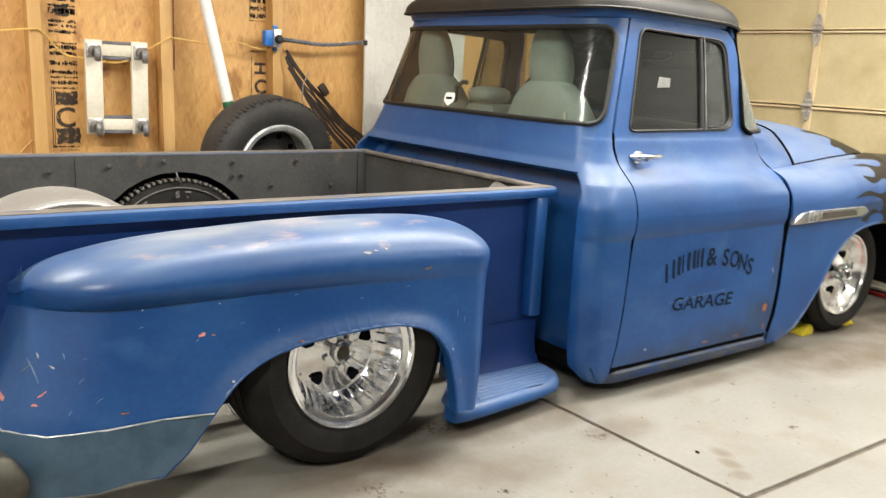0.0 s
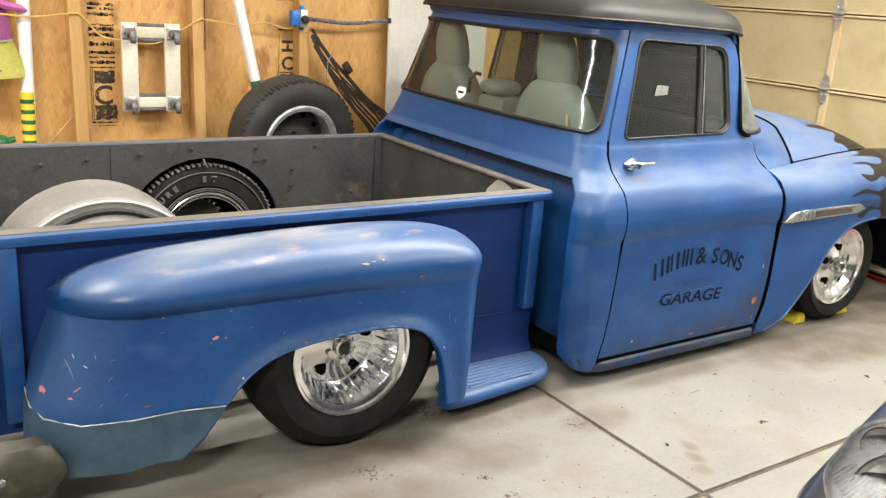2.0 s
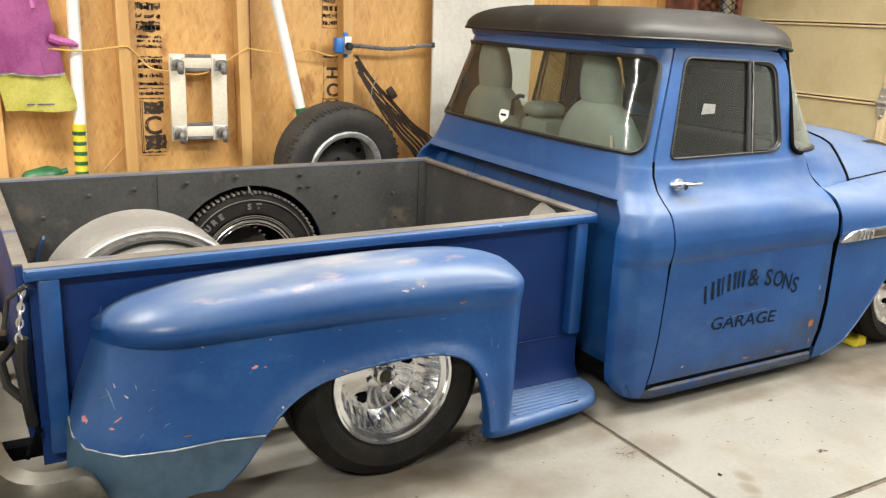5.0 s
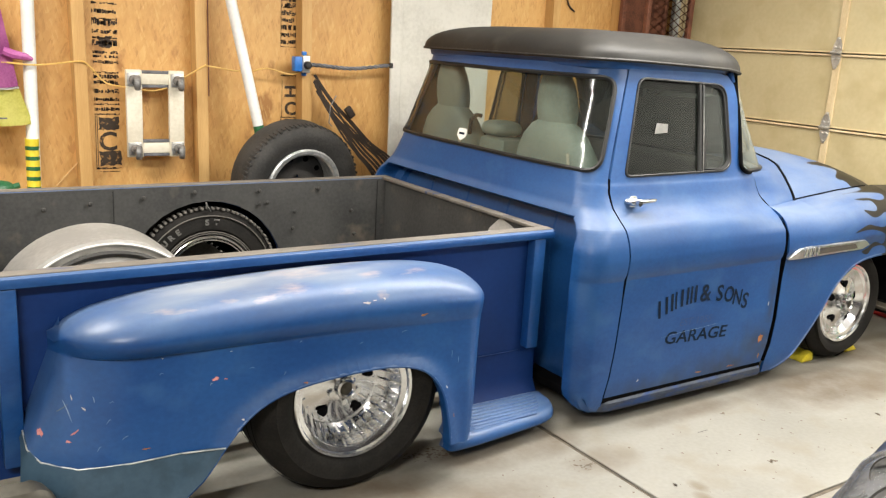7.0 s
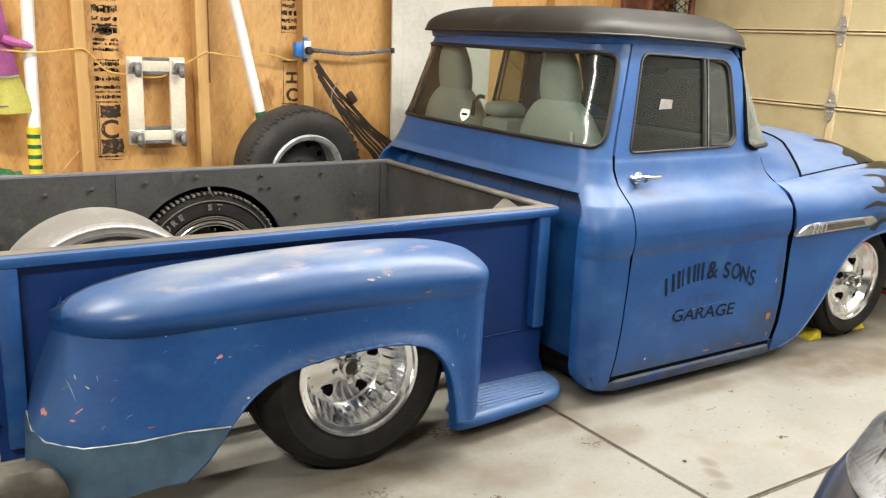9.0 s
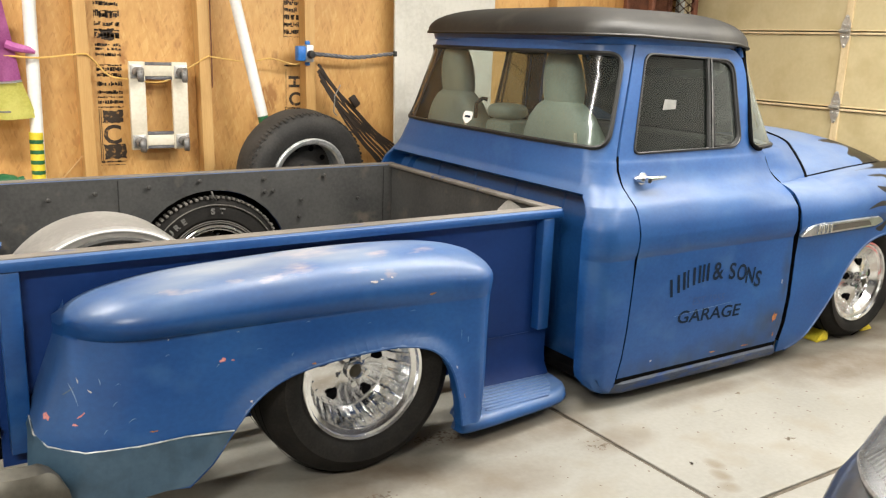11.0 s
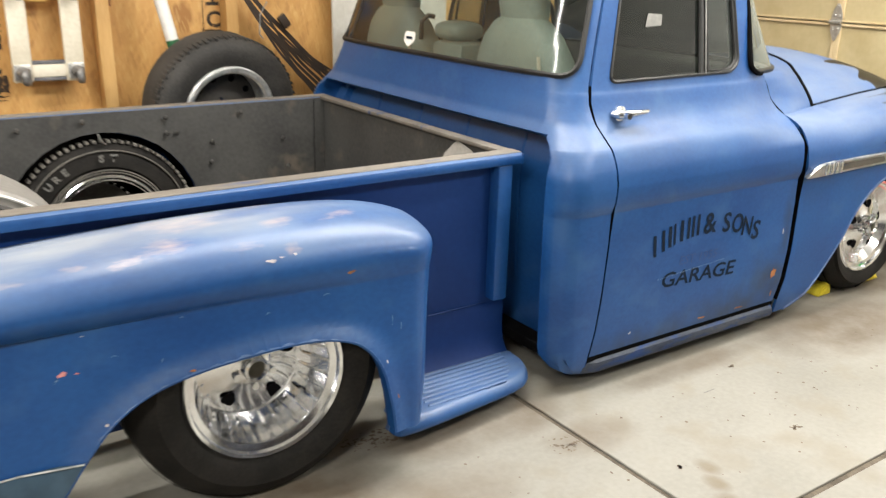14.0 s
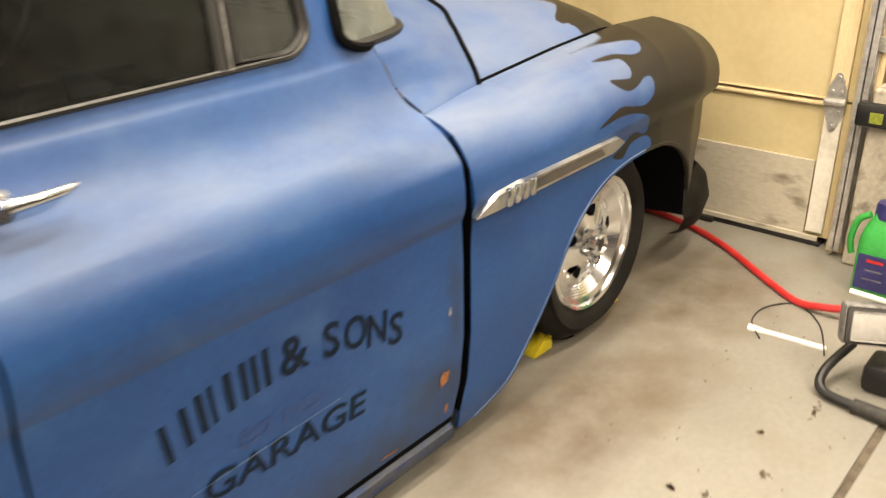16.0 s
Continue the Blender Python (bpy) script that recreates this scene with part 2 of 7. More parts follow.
DRYWALL = surf("painted_plasterboard", (0.50, 0.495, 0.465), (0.60, 0.595, 0.56), 0.8, 0, 2, 50, 0.05)
DOORPANEL = surf("tan_hardboard_door_panel", (0.45, 0.372, 0.208), (0.55, 0.462, 0.272), 0.42, 0, 1.8, 40, 0.04, contrast=1.0, wear=(0.40, 0.318, 0.165), wear_at=0.52, wear_soft=0.25)
DOORWOOD = surf("raw_door_frame_wood", (0.54, 0.41, 0.23), (0.68, 0.55, 0.34), 0.55, 0, 4, 60, 0.08, stretch=(3, 3, 0.6))
WHITEPAINT = surf("chipped_white_paint", (0.58, 0.55, 0.47), (0.74, 0.71, 0.63), 0.55, 0, 8, 60, 0.1, wear=(0.40, 0.27, 0.12), wear_at=0.68)
PVC = surf("white_pvc_pipe", (0.70, 0.69, 0.66), (0.82, 0.81, 0.78), 0.35, 0, 6, 60, 0.02)
CASTERGREY = surf("grey_caster_metal", (0.12, 0.12, 0.12), (0.30, 0.29, 0.28), 0.48, 0.4, 25, 90, 0.1)
GREYFELT = surf("grey_felt_edge", (0.10, 0.10, 0.11), (0.18, 0.18, 0.19), 0.9, 0, 20, 120, 0.3)
CREAMWOOD = surf("cream_painted_slat", (0.62, 0.56, 0.44), (0.76, 0.70, 0.58), 0.5, 0, 6, 60, 0.06)
YELLOWTAPE = surf("yellow_tape", (0.62, 0.50, 0.03), (0.78, 0.64, 0.06), 0.4, 0, 10, 80, 0.03)
OLIVELABEL = surf("olive_label", (0.16, 0.19, 0.02), (0.26, 0.29, 0.05), 0.5, 0, 30, 120, 0.03)
GREENTAPE = surf("green_tape", (0.012, 0.09, 0.035), (0.03, 0.15, 0.06), 0.4, 0, 10, 80, 0.03)
YELLOWSTEEL = surf("yellow_painted_steel", (0.60, 0.31, 0.012), (0.74, 0.40, 0.02), 0.38, 0, 5, 70, 0.04, wear=(0.40, 0.20, 0.03), wear_at=0.72)
PURPLE = surf("purple_woven_plastic", (0.36, 0.075, 0.26), (0.52, 0.15, 0.40), 0.5, 0, 7, 110, 0.15)
LIME = surf("yellow_green_woven_plastic", (0.60, 0.58, 0.11), (0.76, 0.74, 0.21), 0.5, 0, 7, 110, 0.15)
CORD = surf("yellow_cord_jacket", (0.60, 0.36, 0.09), (0.74, 0.48, 0.15), 0.5, 0, 20, 100, 0.05)
REDHOSE = surf("red_rubber_hose", (0.42, 0.018, 0.02), (0.58, 0.035, 0.035), 0.45, 0, 12, 100, 0.05)
BLUEPLASTIC = surf("blue_outlet_box_plastic", (0.015, 0.12, 0.42), (0.03, 0.18, 0.55), 0.4, 0, 12, 90, 0.03)
GREENPLASTIC = surf("green_jug_plastic", (0.015, 0.27, 0.05), (0.03, 0.38, 0.08), 0.32, 0, 8, 80, 0.03)
NAVYPLASTIC = surf("navy_cap_plastic", (0.02, 0.02, 0.09), (0.04, 0.04, 0.15), 0.35, 0, 8, 80, 0.03)
GREYPRIMER = surf("pale_grey_primer", (0.40, 0.385, 0.36), (0.53, 0.51, 0.48), 0.5, 0, 4, 60, 0.05)
DULLPALE = surf("dull_pale_grey", (0.15, 0.15, 0.14), (0.21, 0.205, 0.19), 0.7, 0, 20, 90, 0.03)
SEAT = surf("sage_vinyl", (0.27, 0.32, 0.28), (0.36, 0.41, 0.36), 0.5, 0, 6, 90, 0.12)
TRIMGREY = surf("dark_cabin_plastic", (0.02, 0.02, 0.02), (0.05, 0.048, 0.045), 0.6, 0, 8, 80, 0.1)
CARGREY = surf("dark_grey_car_paint", (0.034, 0.034, 0.038), (0.052, 0.052, 0.057), 0.32, 0.35, 4, 120, 0.0, coat=0.5)
LETTER = surf("faded_black_lettering", (0.004, 0.008, 0.016), (0.010, 0.020, 0.042), 0.7, 0, 9, 120, 0.0, contrast=1.0, spec=0.12)
CHIP_PINK = surf("pink_bare_filler", (0.42, 0.13, 0.13), (0.56, 0.24, 0.23), 0.7, 0, 40, 160, 0.1)
CHIP_PALE = surf("pale_bare_filler", (0.34, 0.31, 0.33), (0.52, 0.47, 0.47), 0.7, 0, 40, 160, 0.1)
CHIP_RUST = surf("brown_rust", (0.22, 0.075, 0.025), (0.38, 0.16, 0.06), 0.8, 0, 40, 160, 0.3)
CHIP_OLIVE = surf("olive_rub_through", (0.06, 0.10, 0.17), (0.11, 0.135, 0.16), 0.5, 0, 40, 160, 0.0)
CHIP_BLUE = surf("pale_blue_scuff", (0.10, 0.17, 0.30), (0.20, 0.27, 0.38), 0.6, 0, 40, 160, 0.0)
ROCKERGREY = surf("worn_dusty_rocker_paint", (0.008, 0.018, 0.045), (0.075, 0.080, 0.092), 0.55, 0, 7, 80, 0.08, stretch=(0.6, 2, 2), contrast=1.2, wear=(0.010, 0.035, 0.12), wear_at=0.5, wear_soft=0.15, spec=0.25)
REFLECTOR = surf("dimpled_silver_reflector", (0.07, 0.068, 0.075), (0.34, 0.33, 0.35), 0.33, 0.45, 22, 60, 0.8, contrast=1.2)
SPEARCHROME = surf("dull_chrome", (0.48, 0.49, 0.48), (0.68, 0.69, 0.68), 0.34, 1.0, 20, 120, 0.08)
RUSTYMESH = surf("rusty_brown_steel", (0.10, 0.035, 0.02), (0.20, 0.075, 0.04), 0.7, 0.2, 12, 90, 0.2)
BRUSHED = surf("weathered_bumper_chrome", (0.040, 0.037, 0.029), (0.085, 0.078, 0.062), 0.42, 0.55, 3.5, 60, 0.05, contrast=0.9, wear=(0.12, 0.105, 0.08), wear_at=0.62, wear_soft=0.12)
CLEAR = glassy("clear_glass", (0.84, 0.89, 0.86), 0.13, 0.03)
DUSTYGLASS = glassy("dusty_windscreen_glass", (0.74, 0.79, 0.75), 0.03, 0.10)
DUSTYCORNER = glassy("dusty_windscreen_corner", (0.56, 0.58, 0.53), 0.03, 0.28)
SMOKED = glassy("dusty_side_glass", (0.33, 0.40, 0.36), 0.02, 0.018)
VENTGLASS = glassy("dusty_vent_glass", (0.30, 0.34, 0.31), 0.03, 0.07)
LENS = glassy("clear_lens", (0.86, 0.87, 0.89), 0.32)


# ---- shape helpers ----
def part(name, bm, material, parent=None, label="", smooth=35, flip=False):
    """Links a bmesh as one mesh object, under a thing or a part."""
    me = bpy.data.meshes.new(name)
    if flip:
        bmesh.ops.reverse_faces(bm, faces=bm.faces[:])
    bm.to_mesh(me)
    bm.free()
    me.materials.append(material)
    if smooth:
        me.polygons.foreach_set("use_smooth", [True] * len(me.polygons))
        me.set_sharp_from_angle(angle=radians(smooth))
    ob = new(name, me)
    if parent:
        ob.parent = parent
        ob.matrix_parent_inverse = world_of(parent).inverted()
    if label:
        ob["label"] = label
    return ob


def world_of(ob):
    m = ob.matrix_basis
    return world_of(ob.parent) @ ob.matrix_parent_inverse @ m if ob.parent else m.copy()


def thing(name, at, label, category, group=""):
    ob = new(name)
    ob.empty_display_size = 0.05
    ob.matrix_basis = Matrix.Translation(at)
    return tagged(ob, label, category, group)


def structure(name, bm, material, label="", smooth=0):
    return tagged(part(name, bm, material, None, label, smooth), label, "", "", "structure")


def add_box(bm, lo, hi, bevel=0.0, m=None):
    """An axis-aligned box with its edges eased, added to bm."""
    made = bmesh.ops.create_cube(bm, size=1.0)["verts"]
    for v in made:
        v.co = Vector([lo[n] + (v.co[n] + 0.5) * (hi[n] - lo[n]) for n in range(3)])
    if bevel:
        edges = list({e for v in made for e in v.link_edges})
        made = bmesh.ops.bevel(bm, geom=edges, offset=bevel, segments=2, profile=0.5, affect="EDGES")["verts"]
    if m:
        bmesh.ops.transform(bm, matrix=m, verts=list(set(made)))
    return bm


def box(lo, hi, bevel=0.004, m=None):
    return add_box(bmesh.new(), lo, hi, bevel, m)


def grid(rows, closed_u=False, closed_v=False, bm=None):
    """A sheet of quads through rows of points."""
    bm = bm or bmesh.new()
    vs = [[bm.verts.new(p) for p in row] for row in rows]
    nu, nv = len(rows), len(rows[0])
    for i in range(nu if closed_u else nu - 1):
        for j in range(nv if closed_v else nv - 1):
            a, b, c, d = vs[i][j], vs[(i + 1) % nu][j], vs[(i + 1) % nu][(j + 1) % nv], vs[i][(j + 1) % nv]
            if len({a, b, c, d}) == 4:
                bm.faces.new((a, b, c, d))
    return bm


def tube(points, radius, sides=10, closed=False, bm=None):
    """A round bar along points; radius is one number or one a point."""
    bm = bm or bmesh.new()
    pts = [Vector(p) for p in points]
    rings, side = [], None
    for n, p in enumerate(pts):
        a, b = pts[n - 1 if n or closed else 0], pts[(n + 1) % len(pts) if n + 1 < len(pts) or closed else n]
        way = (b - a).normalized()
        side = (side - way * side.dot(way)).normalized() if side else way.orthogonal().normalized()
        up = way.cross(side)
        r = radius[n] if isinstance(radius, (list, tuple)) else radius
        rings.append([p + r * (math.cos(k * math.tau / sides) * side + math.sin(k * math.tau / sides) * up) for k in range(sides)])
    start = len(bm.verts)
    grid(rings, closed, True, bm)
    bm.verts.ensure_lookup_table()
    if not closed:
        bm.faces.new([bm.verts[start + k] for k in range(sides)][::-1])
        bm.faces.new([bm.verts[start + (len(pts) - 1) * sides + k] for k in range(sides)])
    return bm


def spin(profile, m=None, segments=48, arc=math.tau, bm=None):
    """Turns a profile of (radius, along) round the y axis."""
    full = arc > 6.28
    rows = []
    for k in range(segments if full else segments + 1):
        a = arc * k / segments
        rows.append([Vector((r * math.cos(a), h, r * math.sin(a))) for r, h in profile])
    own = grid(rows, closed_u=full)
    bmesh.ops.remove_doubles(own, verts=own.verts[:], dist=1e-5)
    bmesh.ops.recalc_face_normals(own, faces=own.faces[:])
    if m:
        own.transform(m)
    if bm is None:
        return own
    me = bpy.data.meshes.new("joined")
    own.to_mesh(me)
    own.free()
    bm.from_mesh(me)
    bpy.data.meshes.remove(me)
    return bm


def smooth_line(points, steps=6, closed=False):
    """A Catmull-Rom line through points."""
    p = [Vector(q) for q in points]
    n, out = len(p), []
    for i in range(n if closed else n - 1):
        a, b, c, d = (p[(i + k) % n] if closed else p[min(max(i + k, 0), n - 1)] for k in (-1, 0, 1, 2))
        for s in range(steps):
            t = s / steps
            out.append(0.5 * (2 * b + (c - a) * t + (2 * a - 5 * b + 4 * c - d) * t * t + (3 * b - a - 3 * c + d) * t**3))
    return out if closed else out + [p[-1]]


def rounded(corners, radius, steps=6):
    """A closed 2D outline with its corners rounded; radius: one number or one a corner."""
    out, n = [], len(corners)
    for i in range(n):
        a, b, c = (Vector(corners[(i + k) % n]) for k in (-1, 0, 1))
        r = radius[i] if isinstance(radius, (list, tuple)) else radius
        r = min(r, (a - b).length * 0.49, (c - b).length * 0.49)
        p, q = b + (a - b).normalized() * r, b + (c - b).normalized() * r
        for s in range(steps + 1):
            t = s / steps
            out.append((1 - t) ** 2 * p + 2 * t * (1 - t) * b + t * t * q)
    return out


def along(table, x):
    """Straight interpolation in a table of (x, value)."""
    return float(np.interp(x, [a for a, _ in table], [b for _, b in table]))


def inner_skin(bm, thick):
    """Adds a second skin straight behind every point, and closes the rims."""
    bm.normal_update()
    rims = [(e.verts[0], e.verts[1], e.link_faces[0]) for e in bm.edges if len(e.link_faces) == 1]
    faces = bm.faces[:]
    twin = {v: bm.verts.new(v.co - v.normal * thick) for v in bm.verts[:]}
    for f in faces:
        bm.faces.new([twin[v] for v in f.verts][::-1])
    for a, b, f in rims:
        ring = list(f.verts)
        if ring[(ring.index(a) + 1) % len(ring)] is b:
            a, b = b, a
        bm.faces.new((a, b, twin[b], twin[a]))


def panel(outline, fn, holes=(), ucuts=(), vcuts=(), thick=0.012, out=(0, -1, 0), even=False):
    """A sheet cut to a 2D outline with holes, laid on the surface fn(u, v), with thickness inwards."""
    bm = bmesh.new()
    for loop in (outline, *holes):
        vs = [bm.verts.new((p[0], p[1], 0)) for p in loop]
        for a, b in zip(vs, vs[1:] + vs[:1]):
            bm.edges.new((a, b))
    bmesh.ops.remove_doubles(bm, verts=bm.verts[:], dist=1e-5)
    bmesh.ops.triangle_fill(bm, use_beauty=True, use_dissolve=False, edges=bm.edges[:], normal=(0, 0, 1))
    for cuts, axis in ((ucuts, 0), (vcuts, 1)):
        for c in cuts:
            co, no = [0, 0, 0], [0, 0, 0]
            co[axis], no[axis] = c, 1
            bmesh.ops.bisect_plane(bm, geom=bm.verts[:] + bm.edges[:] + bm.faces[:], dist=1e-6, plane_co=co, plane_no=no)
    for v in bm.verts:
        v.co = fn(v.co.x, v.co.y)
    bmesh.ops.recalc_face_normals(bm, faces=bm.faces[:])
    total = Vector()
    for f in bm.faces:
        total += f.normal * f.calc_area()
    if total.dot(Vector(out)) < 0:
        bmesh.ops.reverse_faces(bm, faces=bm.faces[:])
    if even:
        inner_skin(bm, thick)
    elif thick:
        bmesh.ops.solidify(bm, geom=bm.faces[:], thickness=thick)
    return bm


def steps_between(a, b, n):
    return [a + (b - a) * k / n for k in range(1, n)]

# ---- the garage ----
X_DOOR, Y_STUD, Y_PLY, HIGH = 3.92, 1.56, 1.65, 2.70
X_BACK, Y_RIGHT = -4.6, -5.6
JX, JY = 0.945, -1.555

floor = structure("floor", box((X_BACK - 0.1, Y_RIGHT - 0.1, -0.12), (X_DOOR + 0.3, Y_PLY + 0.1, -0.008), 0), JOINT, "grey concrete garage floor with saw-cut joints")
for sx0, sx1 in ((X_BACK, JX - 0.010), (JX + 0.010, X_DOOR + 0.25)):
    for sy0, sy1 in ((Y_RIGHT, JY - 0.010), (JY + 0.010, Y_PLY)):
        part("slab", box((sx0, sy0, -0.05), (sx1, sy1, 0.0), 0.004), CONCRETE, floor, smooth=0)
structure("wall_north", box((X_BACK, Y_PLY, 0), (X_DOOR + 0.3, Y_PLY + 0.02, HIGH), 0), PLY, "orange plywood sheathing between bare studs")
LEAN = Matrix(((1, 0, -0.018, 0.018), (0, 1, 0, 0), (0, 0, 1, 0), (0, 0, 0, 1)))
for k in range(-6, 8):
    sx = -0.30 + 0.61 * k
    if X_BACK < sx < 1.3 or 2.3 < sx < 3.6:
        structure("stud", box((sx - 0.015, Y_STUD, 0.09), (sx + 0.045, Y_PLY, HIGH), 0.002, LEAN), STUD, "bare pine wall stud")
structure("sole_plate", box((X_BACK, Y_STUD, 0), (X_DOOR - 0.02, Y_PLY, 0.09), 0.003), STUD, "pine sole plate along the wall foot")
structure("wall_panel_white", box((1.495, Y_STUD - 0.012, 0.0), (2.2, Y_STUD + 0.02, HIGH), 0.003), WHITEWALL, "scuffed white painted wall section")
structure("trim", box((1.468, Y_STUD - 0.03, 0.0), (1.541, Y_STUD - 0.012, HIGH), 0.004, LEAN), WHITEWALL, "white corner trim board")
structure("wall_south", box((X_BACK, Y_RIGHT - 0.1, 0), (X_DOOR + 0.3, Y_RIGHT, HIGH), 0), DRYWALL, "off-white plasterboard wall")
structure("wall_west", box((X_BACK - 0.1, Y_RIGHT, 0), (X_BACK, Y_PLY, HIGH), 0), DRYWALL, "off-white plasterboard wall")
structure("ceiling", box((X_BACK - 0.1, Y_RIGHT - 0.1, HIGH), (X_DOOR + 0.3, Y_PLY + 0.1, HIGH + 0.1), 0), DRYWALL, "off-white plasterboard ceiling")
# front wall beside and above the overhead door
Y_JAMB = -1.08
structure("wall_east", box((X_DOOR - 0.02, Y_RIGHT, 0.62), (X_DOOR + 0.25, Y_JAMB - 0.1, HIGH), 0), DRYWALL, "off-white front wall beside the overhead door")
structure("stem_wall", box((X_DOOR - 0.10, Y_RIGHT, 0.0), (X_DOOR + 0.25, Y_JAMB - 0.085, 0.62), 0.01), STEMWALL, "stained concrete stem wall")
structure("lintel", box((X_DOOR + 0.06, Y_JAMB - 0.1, 2.2), (X_DOOR + 0.25, Y_PLY, HIGH), 0), DRYWALL, "wall above the overhead door")
structure("wall_outer", box((X_DOOR + 0.12, Y_JAMB - 0.1, 0.0), (X_DOOR + 0.25, Y_PLY, 2.25), 0), DRYWALL, "outer face behind the door")

# overhead door of flat tan sections
DOOR_TOP = [0.535, 1.07, 1.535, 2.0, 2.25]
odoor = thing("garage_door", (X_DOOR + 0.03, 0.2, 0), "closed tan hardboard sectional garage door with wooden stiles", "garage door")
lo = 0.03
for n, hi in enumerate(DOOR_TOP):
    sec = part("door_section", box((X_DOOR + 0.012, Y_JAMB + 0.0, lo), (X_DOOR + 0.05, 1.50, hi - 0.006), 0.003), DOORPANEL, odoor, smooth=0)
    if n < 4:
        part("section_rail", box((X_DOOR - 0.004, Y_JAMB + 0.06, hi - 0.020), (X_DOOR + 0.012, 1.44, hi - 0.008), 0.003), DOORWOOD, sec, smooth=0)
        part("section_rail", box((X_DOOR + 0.002, Y_JAMB + 0.06, hi + 0.002), (X_DOOR + 0.012, 1.44, hi + 0.009), 0.002), DOORWOOD, sec, smooth=0)
    for sy in (Y_JAMB + 0.02, 0.18, 1.43):
        part("stile", box((X_DOOR - 0.004, sy, lo + 0.02), (X_DOOR + 0.012, sy + (0.046 if sy == 0.18 else 0.06), hi - 0.022), 0.003), WHITEPAINT if sy < 0 and hi < 0.6 else DOORWOOD, sec, smooth=0)
    lo = hi
part("dirt_board", box((X_DOOR - 0.001, Y_JAMB + 0.085, 0.020), (X_DOOR + 0.0125, 1.42, 0.315), 0.002), DIRTBOARD, odoor, "dirty grey bottom sheet", smooth=0)
part("bottom_seal", box((X_DOOR - 0.008, Y_JAMB + 0.02, 0.0), (X_DOOR + 0.055, 1.5, 0.019), 0.005), BLACK, odoor, "black rubber bottom seal", smooth=0)
part("bottom_rail", box((X_DOOR - 0.012, Y_JAMB + 0.03, 0.020), (X_DOOR - 0.002, 1.45, 0.040), 0.003), DIRTBOARD, odoor, "dirty grey bottom rail", smooth=0)
part("torn_seal", box((X_DOOR - 0.035, -0.66, 0.001), (X_DOOR - 0.009, -0.44, 0.022), 0.005), BLACK, odoor, "torn piece of black seal", smooth=0)


def hinge(y, z):
    """A strap hinge with two pointed leaves, a knuckle and bolts."""
    x = X_DOOR - 0.006
    h = part("hinge", tube([(x - 0.012, y - 0.035, z), (x - 0.012, y + 0.035, z)], 0.011, 10), STEEL, odoor, "galvanised strap hinge")
    for s in (-1, 1):
        pts = rounded([(y - 0.034, z + s * 0.006), (y + 0.034, z + s * 0.006), (y + 0.03, z + s * 0.045), (y + 0.008, z + s * 0.10), (y - 0.008, z + s * 0.10), (y - 0.03, z + s * 0.045)], 0.008, 3)
        part("leaf", panel(pts, lambda a, b: Vector((x - 0.004, a, b)), thick=0.004, out=(-1, 0, 0)), STEEL, h)
        for by, bz in ((0, 0.085), (0.015, 0.035), (-0.015, 0.035)):
            part("bolt", tube([(x - 0.012, y + by, z + s * bz), (x, y + by, z + s * bz)], 0.007, 8), STEEL, h)


for hz in DOOR_TOP[:3]:
    for hy in (Y_JAMB + 0.05, 0.21, 1.46):
        hinge(hy, hz)

# door tracks, rollers and jambs
track = thing("door_track", (X_DOOR - 0.05, Y_JAMB - 0.03, 0), "galvanised steel overhead door track with brackets", "door track")
for ty in (Y_JAMB - 0.045, 1.535):
    for dx0, dx1, dy0, dy1 in ((-0.075, -0.02, -0.004, 0.004), (-0.075, -0.068, -0.02, 0.02), (-0.027, -0.02, -0.02, 0.02)):
        part("rail", box((X_DOOR + dx0, ty + dy0, 0.03), (X_DOOR + dx1, ty + dy1, 2.3), 0.002), STEEL, track, smooth=0)
    for bz in (0.25, 0.72, 1.3, 1.9):
        part("bracket", box((X_DOOR - 0.03, ty - 0.075, bz), (X_DOOR - 0.022, ty + 0.0, bz + 0.05), 0.002), STEEL, track, smooth=0)
for jy0, jy1 in ((Y_JAMB - 0.085, Y_JAMB - 0.005), (1.51, 1.56)):
    structure("door_jamb", box((X_DOOR - 0.015, jy0, 0), (X_DOOR + 0.12, jy1, 2.3), 0.004), DOORWOOD, "raw wooden door jamb")
sensor = thing("door_sensor", (X_DOOR - 0.09, Y_JAMB - 0.10, 0.54), "small black door sensor with an olive label on a bracket", "sensor")
part("case", box((X_DOOR - 0.13, Y_JAMB - 0.16, 0.50), (X_DOOR - 0.075, Y_JAMB - 0.05, 0.575), 0.008), BLACK, sensor)
part("label", box((X_DOOR - 0.132, Y_JAMB - 0.135, 0.515), (X_DOOR - 0.1305, Y_JAMB - 0.095, 0.55), 0), OLIVELABEL, sensor, "olive printed label", smooth=0)
part("arm", box((X_DOOR - 0.075, Y_JAMB - 0.12, 0.485), (X_DOOR - 0.02, Y_JAMB - 0.05, 0.497), 0.002), STEEL, sensor, smooth=0)

# ---- the pickup truck ----
YC = 0.07
truck = thing("pickup_truck", (1.4, YC, 0), "lowered satin blue stepside pickup truck with black roof", "pickup truck")


def side_y(o, s=-1):
    return YC + s * o


# half-width of the body side by height
SIDE = [(0.05, 0.845), (0.085, 0.862), (0.13, 0.868), (0.30, 0.872), (0.50, 0.872), (0.590, 0.872), (0.602, 0.8728), (0.613, 0.8770), (0.626, 0.8818), (0.645, 0.8852), (0.668, 0.8868), (0.69, 0.8866), (0.74, 0.880), (0.79, 0.862), (0.83, 0.832), (0.87, 0.803), (0.905, 0.786), (0.95, 0.772), (0.99, 0.760), (1.20, 0.716), (1.38, 0.676), (1.42, 0.668)]
